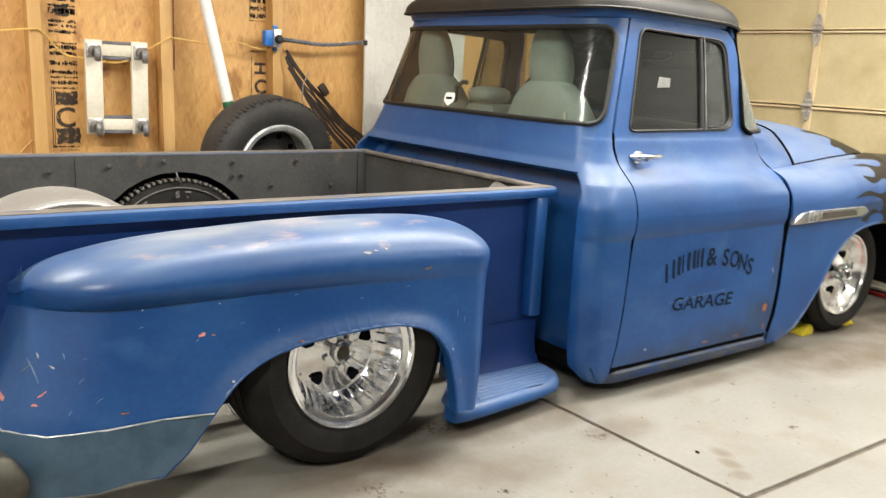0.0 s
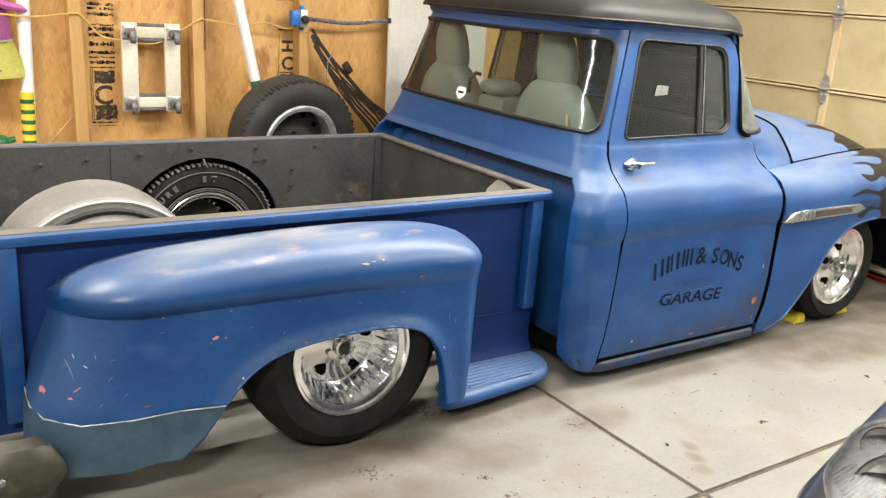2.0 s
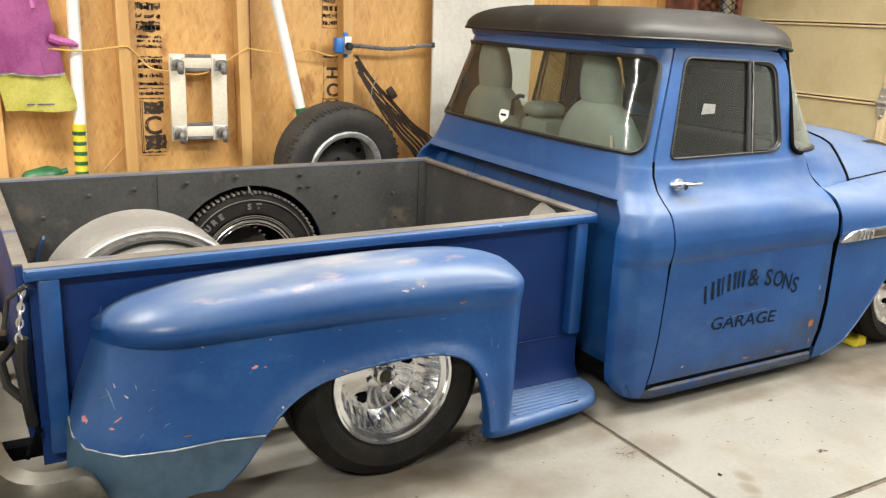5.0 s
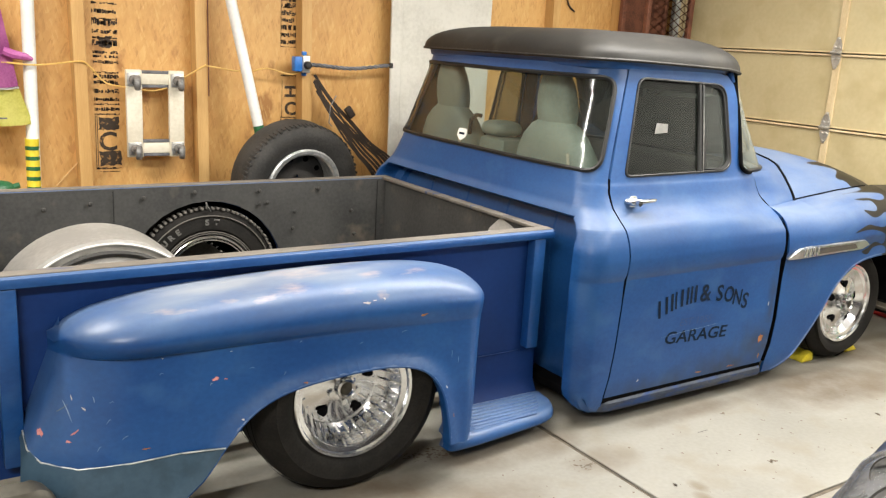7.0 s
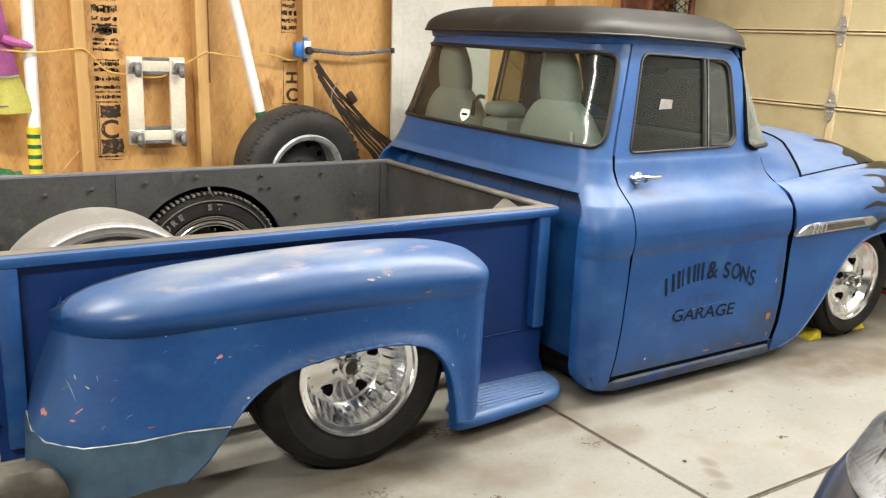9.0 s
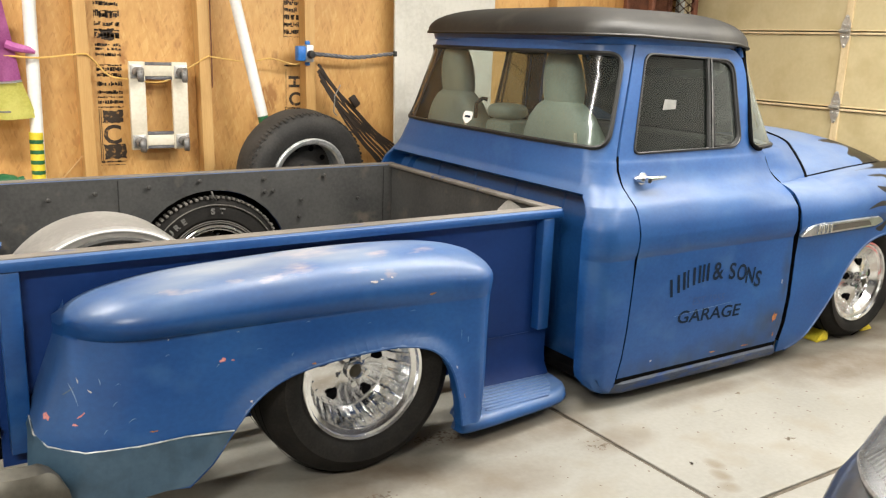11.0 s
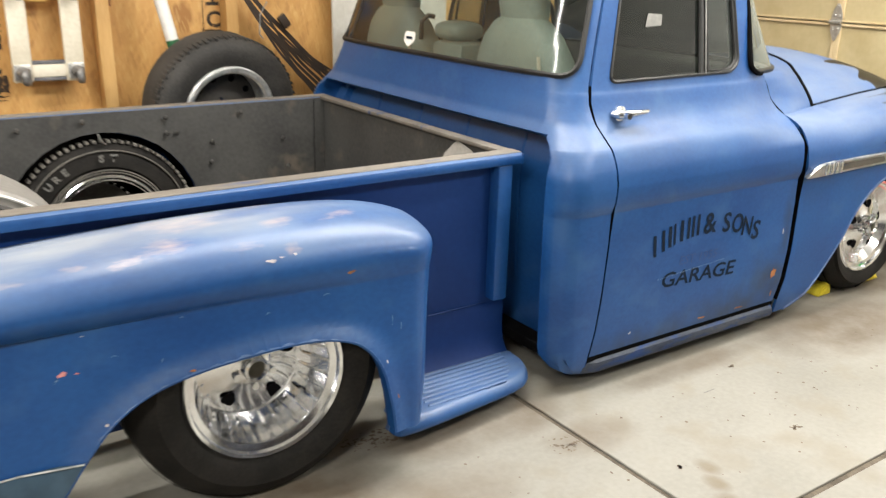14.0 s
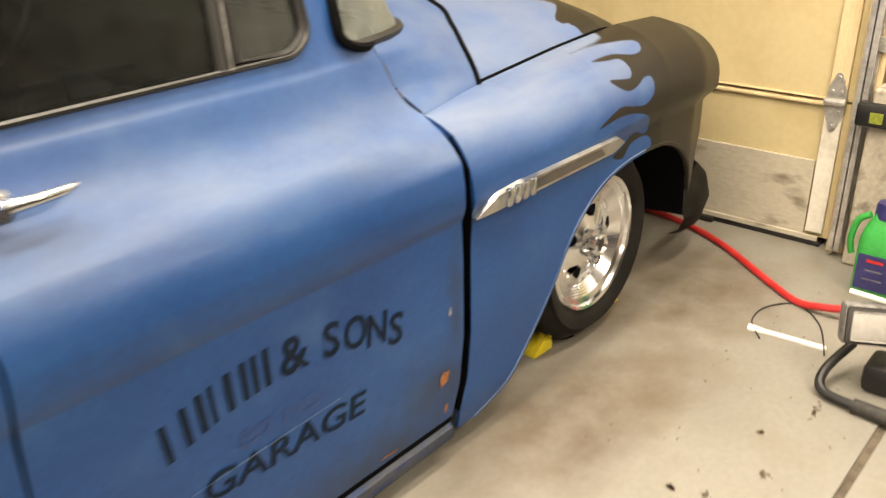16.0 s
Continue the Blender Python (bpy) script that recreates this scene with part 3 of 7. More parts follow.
SIDE = [(v.x, v.y) for v in smooth_line([(a, b, 0) for a, b in SIDE], 4)]


def body_o(z):
    return along(SIDE, z)


def door_fn(s):
    return lambda x, z: Vector((x, side_y(body_o(z) - 0.045 * min(1, max(0, (x - 1.8) / 0.32)) ** 2 * min(1, max(0, (z - 0.74) / 0.1)) * min(1, max(0, (1.3 - z) / 0.3)), s), z))


DOOR_REAR = [(0.118, 1.172), (0.20, 1.190), (0.32, 1.204), (0.5, 1.216), (0.70, 1.218), (0.80, 1.208), (0.87, 1.185), (0.93, 1.180), (0.98, 1.190), (1.10, 1.225), (1.30, 1.288), (1.385, 1.315)]
DOOR_FRONT = [(0.118, 2.145), (0.2, 2.17), (0.32, 2.183), (0.5, 2.183), (0.62, 2.178), (0.72, 2.170), (0.79, 2.164), (0.812, 2.160), (0.828, 2.150), (0.85, 2.130), (0.885, 2.113), (0.943, 2.095), (0.968, 2.080), (0.985, 2.03), (1.0, 1.99), (1.03, 1.965)]
door_outline = [(x, z) for z, x in DOOR_REAR] + [(1.325, 1.402), (1.36, 1.408), (1.85, 1.395), (1.90, 1.385), (1.94, 1.35), (1.957, 1.29), (1.962, 1.15)] + [(x, z) for z, x in DOOR_FRONT[::-1]]
WINDOW = rounded([(1.262, 0.985), (1.365, 1.368), (1.885, 1.352), (1.905, 1.02), (1.86, 0.99)], [0.03, 0.045, 0.06, 0.03, 0.03], 6)
ZCUTS = sorted({round(a, 4) for a, _ in SIDE if 0.12 < a < 1.4})


def inset(loop, d):
    """The loop moved towards its middle by about d."""
    c = sum((Vector(p) for p in loop), Vector((0, 0))) / len(loop)
    return [Vector(p) + (c - Vector(p)).normalized() * d for p in loop]


def marked(base, name, attribute, colour, lo, hi, top, scale):
    """A copy of a paint that turns to another colour in cloudy patches where the attribute is set."""
    m = base.copy()
    m.name = name
    nt = m.node_tree
    b = nt.nodes["Principled BSDF"]
    before = b.inputs["Base Color"].links[0].from_socket
    at, noise, by, ramp = nt.nodes.new("ShaderNodeAttribute"), nt.nodes.new("ShaderNodeTexNoise"), nt.nodes.new("ShaderNodeMath"), nt.nodes.new("ShaderNodeMapRange")
    at.attribute_name = attribute
    noise.inputs["Scale"].default_value, noise.inputs["Detail"].default_value = scale, 7.0
    by.operation = "MULTIPLY"
    nt.links.new(at.outputs["Fac"], by.inputs[0]), nt.links.new(noise.outputs["Fac"], by.inputs[1])
    ramp.inputs[1].default_value, ramp.inputs[2].default_value, ramp.inputs[4].default_value = lo, hi, top
    nt.links.new(by.outputs[0], ramp.inputs[0])
    mix = nt.nodes.new("ShaderNodeMix")
    mix.data_type = "RGBA"
    mix.inputs[7].default_value = (*colour, 1)
    nt.links.new(ramp.outputs[0], mix.inputs[0]), nt.links.new(before, mix.inputs[6]), nt.links.new(mix.outputs[2], b.inputs["Base Color"])
    return m


def soil(ob, spots, name="soiled"):
    """Sets the attribute to soft spots of (x, z, width, height)."""
    at = ob.data.attributes.new(name, "FLOAT", "POINT")
    at.data.foreach_set("value", [max(math.exp(-((v.co.x - a) / w) ** 2 - ((v.co.z - b) / h) ** 2) for a, b, w, h in spots) for v in ob.data.vertices])


SOILED = marked(BLUE, "blue_paint_with_greasy_grime", "soiled", (0.022, 0.034, 0.058), 0.06, 0.62, 0.8, 16.0)
dust_and_sheen(SOILED, (0.235, 0.255, 0.26), 0.08)
GRIME = [(2.10, 0.20, 0.16, 0.12), (1.90, 0.135, 0.30, 0.085), (1.50, 0.125, 0.35, 0.055), (2.16, 0.42, 0.03, 0.16)]
for s in (-1, 1):
    fn = door_fn(s)
    way = (0, s, 0)
    door = part("door", panel(door_outline, fn, [WINDOW], steps_between(1.2, 2.2, 24), sorted(set(ZCUTS) | set(steps_between(0.14, 0.56, 14))), 0.016, way), SOILED if s < 0 else BLUE, truck, "satin blue door with faded lettering" if s < 0 else "satin blue door")
    if s < 0:
        soil(door, GRIME)
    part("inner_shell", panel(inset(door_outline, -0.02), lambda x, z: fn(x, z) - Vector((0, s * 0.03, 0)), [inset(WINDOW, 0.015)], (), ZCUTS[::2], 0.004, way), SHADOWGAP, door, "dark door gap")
    # black strips on the door's rear and lower edges paint in the gap's shade
    part("edge_flange", grid([[fn(x - 0.0012, z) + Vector((0, -s * d, 0)) for z, x in DOOR_REAR if z < 1.0] for d in (0.0005, 0.012, 0.05)]), SHADOWGAP, door, "black strip that paints in door gap shade", smooth=0)
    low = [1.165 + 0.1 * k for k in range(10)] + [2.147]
    part("edge_flange", grid([[Vector((x, side_y(0.8655 - d, s), z)) for x in low] for d, z in ((0, 0.1195), (0.0005, 0.104), (0.004, 0.0935))]), SHADOWGAP, door, "black strip that paints in door gap shade", smooth=0)
    ring = [fn(p.x, p.y) + Vector((0, s * 0.001, 0)) for p in inset(WINDOW, 0.006)]
    part("window_seal", tube(ring, 0.0055, 6, True), BLACK, door, "black rubber seal")
    for name, keep, glass, words in (("glass", lambda x: x < 1.71, SMOKED if s < 0 else CLEAR, "dusty tinted side glass" if s < 0 else "clear side glass"), ("vent_glass", lambda x: x >= 1.71, VENTGLASS, "dusty vent window glass")):
        pane = inset(WINDOW, 0.004)
        loop = []
        for a, b in zip(pane, pane[1:] + pane[:1]):
            if keep(a.x):
                loop.append(a)
            if keep(a.x) != keep(b.x):
                loop.append(a.lerp(b, (1.71 - a.x) / (b.x - a.x)))
        part(name, panel(loop, lambda x, z: fn(x, z) - Vector((0, s * 0.010, 0)), (), (), steps_between(1.0, 1.36, 6), 0, way), glass, door, words)
    part("vent_post", tube([fn(1.700, 0.992) - Vector((0, s * 0.004, 0)), fn(1.715, 1.18) - Vector((0, s * 0.004, 0)), fn(1.725, 1.357) - Vector((0, s * 0.004, 0))], 0.010, 8), BLACK, door, "black vent window post")
    part("vent_strip", tube([fn(1.716, 0.992) + Vector((0, s * 0.004, 0)), fn(1.73, 1.18) + Vector((0, s * 0.004, 0)), fn(1.741, 1.355) + Vector((0, s * 0.004, 0))], 0.0026, 6), CASTERGREY, door, "thin bright vent strip")
    vent = [p for p in inset(WINDOW, 0.016) if p.x > 1.735] 
    vent = [Vector((1.737, 1.003))] + sorted([p for p in vent if p.y < 1.15], key=lambda p: p.x) + sorted([p for p in vent if p.y >= 1.15], key=lambda p: -p.x) + [Vector((1.748, 1.345))]
    part("vent_frame", tube([fn(p.x, p.y) - Vector((0, s * 0.004, 0)) for p in vent], 0.0065, 6, True), BLACK, door, "black rubber vent window frame")
    # pull handle on a recessed escutcheon
    hx, hz = 1.285, 0.895
    p0 = fn(hx, hz) + Vector((0, s * 0.012, 0))
    handle = part("handle", tube([p0 + Vector((dx, s * dy, dz)) for dx, dy, dz in ((-0.026, -0.012, 0.0), (-0.016, 0.012, 0.001), (0.0, 0.022, 0.002), (0.045, 0.026, 0.003), (0.085, 0.024, 0.004), (0.106, 0.018, 0.005))], [0.012, 0.015, 0.012, 0.0095, 0.0085, 0.005], 12), CHROME, door, "chrome push-button handle")
    part("button", tube([p0 + Vector((-0.006, s * 0.03, 0)), p0 + Vector((-0.006, s * 0.045, 0))], 0.011, 12), CHROME, handle)
    part("escutcheon", spin([(0, 0.004), (0.018, 0.004), (0.024, 0), (0.024, -0.01)], Matrix.Translation(p0) @ pose(0, 0, 0, 0, 0, 180 if s < 0 else 0), 16), CHROME, handle)

# cab shell: rear quarter, back wall and rocker, following the body side
BACK = [(0.05, 1.115), (0.058, 1.083), (0.07, 1.062), (0.09, 1.042), (0.12, 1.028), (0.16, 1.018), (0.30, 1.012), (0.55, 1.008), (0.72, 1.01), (0.80, 1.03), (0.87, 1.07), (0.93, 1.088), (1.0, 1.105), (1.2, 1.16), (1.38, 1.205), (1.42, 1.215)]
CORNER = [(0.05, 0.07), (0.2, 0.10), (0.72, 0.10), (0.85, 0.12), (1.0, 0.13), (1.42, 0.12)]


def ease(t):
    t = min(1.0, max(0.0, t))
    return t * t * (3 - 2 * t)


def sunk(u, z):
    """Depth of the stamped panel in the back wall and of the upright column beside the hip."""
    dx, dz = u - 0.60, z - 0.742
    edge = math.hypot(max(dx, 0), max(dz, 0)) + min(0, max(dx, dz))
    depth = 0.024 * ease((0.080 - edge) / 0.009)
    du, dw = u - 0.688, z - 0.742
    rim = math.hypot(max(du, 0), max(dw, 0)) + min(0, max(du, dw))
    return depth + 0.095 * ease((0.096 - rim) / 0.030)


def shell_point(u, z, s=-1):
    """u: metres of way from the middle of the back wall outwards, round the corner and forward along the side."""
    o, xb, r = body_o(z), along(BACK, z), along(CORNER, z)
    deep = sunk(u, z)
    xb += deep if u < o - r else 0
    flat, turn = o - r, r * math.pi / 2
    if u < flat:
        bow = 0.03 * (1 - (u / flat) ** 2)
        return Vector((xb - bow * (z > 0.8) * min(1, (z - 0.8) * 5), side_y(u, s), z))
    if u < flat + turn:
        a = (u - flat) / r
        return Vector((xb + r - (r - deep) * math.cos(a), side_y(flat + (r - deep) * math.sin(a), s), z))
    return Vector((xb + r + u - flat - turn, side_y(o, s), z))


def shell_u(x, z):
    """The u at which the side has come forward to x."""
    o, xb, r = body_o(z), along(BACK, z), along(CORNER, z)
    return o - r + r * math.pi / 2 + x - xb - r


def back_fn(u, z):
    return shell_point(abs(u), z, -1 if u > 0 else 1)


edge = [(shell_u(along(DOOR_REAR, max(z, 0.118)) - 0.007, z), z) for z in [0.05, 0.07, 0.09, 0.118] + ZCUTS + [1.404]]
shell_outline = edge + [(-u, z) for u, z in edge[::-1]]
BACKCUTS = [k * 0.04 for k in range(16)] + steps_between(0.605, 0.70, 12) + steps_between(0.725, 0.83, 21) + steps_between(0.84, 0.92, 8) + [0.96, 1.0, 1.04, 1.08, 1.12]
BACKCUTS = sorted({round(c, 4) for c in BACKCUTS} | {-round(c, 4) for c in BACKCUTS})
REARWIN = rounded([(0.752, 1.005), (0.695, 1.36), (-0.695, 1.36), (-0.752, 1.005)], [0.065, 0.06, 0.06, 0.065], 7)
REARWIN = [a.lerp(b, k / 12) for a, b in zip(REARWIN, REARWIN[1:] + REARWIN[:1]) for k in (range(12) if (b - a).length > 0.2 else (0,))]
cab = part("cab", panel(shell_outline, back_fn, [REARWIN], BACKCUTS, sorted(set(ZCUTS) | set(steps_between(0.730, 0.845, 16))), 0.014, (-1, 0, 0), True), BLUE, truck, "satin blue cab shell")
part("rear_seal", tube([back_fn(p.x, p.y) + Vector((-0.002, 0, 0)) for p in inset(REARWIN, 0.003)], 0.0095, 6, True), BLACK, cab, "black rubber window seal")
part("rear_glass", panel(inset(REARWIN, 0.002), lambda u, z: back_fn(u, z) + Vector((0.006, 0, 0)), (), [k * 0.05 for k in range(-14, 15)], (), 0, (-1, 0, 0)), CLEAR, cab, "clear curved rear glass")
for u in (0.52, 0.20, -0.11, -0.42):
    part("stiffening_rib", tube([back_fn(u, z) + Vector((0.004, 0, 0)) for z in (0.30, 0.55, 0.70, 0.80)], 0.009, 6), BLUE, cab)
for s in (-1, 1):
    rocker = grid([[Vector((x, side_y(o - 0.034 * ease((1.21 - x) / 0.09), s), z)) for x in (1.12, 1.15, 1.175, 1.21, 1.4, 1.7, 2.0, 2.125, 2.14)] for o, z in ((0.835, 0.045), (0.858, 0.049), (0.872, 0.058), (0.877, 0.076), (0.874, 0.092), (0.862, 0.101), (0.80, 0.103))])
    part("rocker", rocker, ROCKERGREY, cab, "worn grey-blue rocker panel")
part("cab_floor", box((1.08, YC - 0.80, 0.09), (2.2, YC + 0.80, 0.13), 0.01), SHADOWGAP, cab, "dark cab floor")
# body band above the glass and black dome of the roof
band = []
for z, grow in ((1.395, 0.0), (1.41, 0.004), (1.43, 0.006), (1.445, 0.0)):
    o, x0, x1 = 0.672 + grow, 1.205 - grow, 1.985 + grow
    loop = rounded([(x0, -o), (x1, -o), (x1, o), (x0, o)], [0.13, 0.16, 0.16, 0.13], 8)
    band.append([Vector((p.x + 0.06 * (1 - (p.y / o) ** 2) * (p.x > 1.7) - 0.03 * (1 - (p.y / o) ** 2) * (p.x < 1.4), YC + p.y, z)) for p in loop])
part("roof_band", grid(band, closed_v=True), BLUE, cab, "blue drip rail band")
rows = []
for k in range(13):
    a = k / 12 * math.pi / 2
    w, h = math.cos(a) ** 0.55 if k < 12 else 0.0, math.sin(a) ** 0.9
    o, x0, x1 = 0.70 * w, 1.59 - 0.425 * w, 1.59 + 0.445 * w
    loop = rounded([(x0, -o), (x1, -o), (x1, o), (x0, o)], [0.17 * w + 1e-4] * 4, 8)
    rows.append([Vector((p.x + (0.07 * (p.x > 1.7) - 0.03 * (p.x < 1.5)) * w * (1 - (p.y / (o + 1e-6)) ** 2), YC + p.y, 1.432 + 0.118 * h - 0.035 * (1 - h) * min(1, max(0, (p.x - 1.75) / 0.28)))) for p in loop])
roof = part("roof", grid(rows, closed_v=True), ROOFBLACK, truck, "worn matt black roof")
lip = [p + Vector((0, 0, -0.004)) for p in rows[0]]
part("roof_lip", tube(lip, 0.007, 6, True), ROOFBLACK, roof, "black roof edge")
part("headliner", box((1.27, YC - 0.60, 1.385), (1.98, YC + 0.60, 1.40), 0.005), TRIMGREY, cab, "dark headliner")

# windscreen that wraps back to slanted front posts
def rows_of(rows, first, last):
    return [row[first:last] for row in rows]


def grid_faces_inwards(rows):
    """Whether the middle of a sheet of rows looks back along x."""
    m, n = len(rows) // 2, len(rows[0]) // 2
    return (rows[m + 1][n] - rows[m][n]).cross(rows[m][n + 1] - rows[m][n]).x < 0


for s in (-1, 1):
    post = [Vector((x, side_y(o, s), z)) for x, o, z in ((1.990, 0.712, 1.015), (1.984, 0.706, 1.06), (1.970, 0.685, 1.2), (1.962, 0.660, 1.34), (1.945, 0.65, 1.40))]
    part("windscreen_post", tube(post, [0.014, 0.013, 0.012, 0.012, 0.014], 8), BLUE, cab)
    part("post_gap", tube(smooth_line([(1.955, side_y(0.672, s), 1.36), (1.968, side_y(0.705, s), 1.22), (1.968, side_y(0.733, s), 1.10), (1.966, side_y(0.748, s), 1.04), (1.975, side_y(0.752, s), 1.005), (2.01, side_y(0.748, s), 0.985), (2.055, side_y(0.733, s), 0.975), (2.09, side_y(0.715, s), 0.978)], 4), 0.0095, 6), SHADOWGAP, cab, "black gap round the windscreen post foot")
rows = []
for k in range(9):
    t = k / 8
    z, o, x0, front = 0.985 + 0.405 * t, 0.735 - 0.066 * t, 2.005 - 0.035 * t, 0.28 - 0.15 * t
    rows.append([Vector((x0 + front * (1 - abs(q) ** (14 - 8 * t)), YC + o * q, z)) for q in [math.copysign(1 - (1 - abs(j / 20 - 1)) ** 1.6, j - 20) for j in range(41)]])
FLIPPED = grid_faces_inwards(rows)
part("windscreen", grid([row[6:-6] for row in rows]), DUSTYGLASS, cab, "wraparound windscreen glass", flip=FLIPPED)
for piece in (rows_of(rows, 0, 7), rows_of(rows, 34, 41)):
    part("windscreen_corner", grid(piece), DUSTYCORNER, cab, "dusty wrapped corner of the windscreen", flip=FLIPPED)
part("windscreen_seal", tube([p + Vector((0.004, 0, -0.004)) for p in rows[0]], 0.011, 6), BLACK, cab)

# ---- front end: one side surface from the bonnet seam down, per side ----
# rows of x: bonnet seam (half-width, z), crown height, shoulder (half-width, z), side half-width, foot z
NOSE = [
    (2.18, 0.784, 0.828, 0.895, 0.665, 0.874),
    (2.45, 0.722, 0.832, 0.900, 0.672, 0.878),
    (2.75, 0.722, 0.860, 0.905, 0.690, 0.884),
    (3.05, 0.722, 0.879, 0.905, 0.700, 0.888),
    (3.30, 0.705, 0.866, 0.895, 0.690, 0.870),
    (3.47, 0.680, 0.825, 0.865, 0.665, 0.820),
    (3.56, 0.655, 0.785, 0.825, 0.655, 0.770),
    (3.64, 0.625, 0.745, 0.770, 0.650, 0.710),
    (3.69, 0.600, 0.700, 0.705, 0.640, 0.655),
]


def nose_at(x, n):
    return along([(row[0], row[n]) for row in NOSE], x)


def nose_fn(s):
    def fn(x, z):
        """z is a height; above the shoulder the surface rolls in to the bonnet seam."""
        so, sz, ho, hz, bo = nose_at(x, 3), nose_at(x, 4), nose_at(x, 1), nose_at(x, 2), nose_at(x, 5)
        if z > sz:
            t = min(1.0, (z - sz) / max(hz - sz, 1e-4))
            return Vector((x, side_y(ho + (so - ho) * (1 - t ** 2.4) ** (1 / 1.7), s), sz + (hz - sz) * t))
        t = (sz - z) / sz
        fall = min(1.0, max(0.0, (sz - z - 0.018) / 0.060))
        fall = fall * fall * (3 - 2 * fall)
        o = so + (bo - so) * fall - 0.03 * max(0, t - 0.82) / 0.18
        return Vector((x, side_y(o, s), z))
    return fn


ARCH_F = [(2.235, 0.062), (2.33, 0.10), (2.42, 0.175), (2.53, 0.30), (2.61, 0.415), (2.70, 0.495), (2.80, 0.54), (2.95, 0.56), (3.10, 0.55), (3.22, 0.50), (3.29, 0.435), (3.33, 0.37), (3.35, 0.325)]
arch_f = [tuple(p)[:2] for p in smooth_line([(a, b, 0) for a, b in ARCH_F], 4)]
front_edge = [(0.118, 2.168), (0.2, 2.196), (0.32, 2.209), (0.5, 2.208), (0.62, 2.200), (0.72, 2.186), (0.79, 2.172), (0.815, 2.158)]
fend_outline = [(2.175, 0.058)] + arch_f + [(3.372, 0.325), (3.392, 0.37), (3.43, 0.44), (3.50, 0.53), (3.58, 0.60), (3.66, 0.64)]
top_line = [(x, nose_at(x, 2)) for x in (3.69, 3.64, 3.56, 3.47, 3.3, 3.05, 2.75, 2.45, 2.152)]
fend_outline += top_line + [(x, z) for z, x in front_edge[::-1]]


def inside(p, poly):
    """Whether a 2D point lies in a polygon."""
    hit, n = False, len(poly)
    for i in range(n):
        (x0, y0), (x1, y1) = poly[i], poly[i - 1]
        if (y0 > p[1]) != (y1 > p[1]) and p[0] < (x1 - x0) * (p[1] - y0) / (y1 - y0) + x0:
            hit = not hit
    return hit


def flame_paint():
    """Blue paint that gives way to sooty black where the painted nose attribute is set."""
    m = BLUE.copy()
    m.name = "blue_paint_with_black_flamed_nose"
    dust_and_sheen(m, (0.31, 0.32, 0.315), 0.14)
    nt = m.node_tree
    b = nt.nodes["Principled BSDF"]
    before = b.inputs["Base Color"].links[0].from_socket
    at = nt.nodes.new("ShaderNodeAttribute")
    at.attribute_name = "nose_paint"
    sharp = nt.nodes.new("ShaderNodeMapRange")
    sharp.inputs[1].default_value, sharp.inputs[2].default_value = 0.35, 0.65
    nt.links.new(at.outputs["Fac"], sharp.inputs[0])
    mix = nt.nodes.new("ShaderNodeMix")
    mix.data_type = "RGBA"
    mix.inputs[7].default_value = (0.0150, 0.0128, 0.0092, 1)
    dull = nt.nodes.new("ShaderNodeMapRange")
    dull.inputs[3].default_value, dull.inputs[4].default_value = 0.38, 0.20
    nt.links.new(sharp.outputs[0], dull.inputs[0]), nt.links.new(dull.outputs[0], b.inputs["Specular IOR Level"])
    nt.links.new(sharp.outputs[0], mix.inputs[0]), nt.links.new(before, mix.inputs[6]), nt.links.new(mix.outputs[2], b.inputs["Base Color"])
    return m


FLAMED = flame_paint()
# edge of the blue flames against the black nose, from the bonnet seam down to the wheel arch, as (x, z)
FLAME = [(2.96, 0.89), (2.91, 0.866), (2.739, 0.852), (2.808, 0.856), (2.893, 0.857), (2.992, 0.852), (2.985, 0.834), (2.936, 0.828), (2.86, 0.838), (2.765, 0.834), (2.816, 0.829), (2.869, 0.826), (2.88, 0.802), (2.861, 0.785), (2.824, 0.787), (2.769, 0.792), (2.805, 0.766), (2.84, 0.756), (2.884, 0.762), (2.921, 0.775), (2.954, 0.772), (2.963, 0.751), (2.953, 0.724), (2.909, 0.707), (2.844, 0.716), (2.775, 0.725), (2.678, 0.691), (2.761, 0.70), (2.845, 0.696), (2.931, 0.672), (2.97, 0.631), (2.951, 0.616), (2.888, 0.631), (2.837, 0.605), (2.791, 0.587), (2.842, 0.57), (2.88, 0.602), (2.952, 0.608), (2.994, 0.586), (2.993, 0.54)]
flame_edge = [(p.x, p.y) for p in smooth_line([(a, b, 0) for a, b in FLAME], 4)] + [(3.0, 0.0), (3.95, 0.0), (3.95, 1.1)]


def edge_distance(points, line):
    """Distance of many 2D points from a line of points."""
    p, q = np.array(points)[:, None, :], np.array(line)
    a, d = q[:-1][None], (q[1:] - q[:-1])[None]
    t = np.clip(((p - a) * d).sum(2) / np.maximum((d * d).sum(2), 1e-12), 0, 1)
    return np.sqrt((((p - a - t[..., None] * d)) ** 2).sum(2)).min(1)


def paint_nose(ob, points, line):
    """Sets the paint attribute from 2D points: above a half inside the closed line, below it outside."""
    at = ob.data.attributes.new("nose_paint", "FLOAT", "POINT")
    closed = line + line[:1]
    far = np.concatenate([edge_distance(points[k:k + 2000], closed) for k in range(0, len(points), 2000)])
    sign = [1 if inside(p, line) else -1 for p in points]
    at.data.foreach_set("value", [min(1.0, max(0.0, 0.5 + g * d / 0.010)) for g, d in zip(sign, far)])


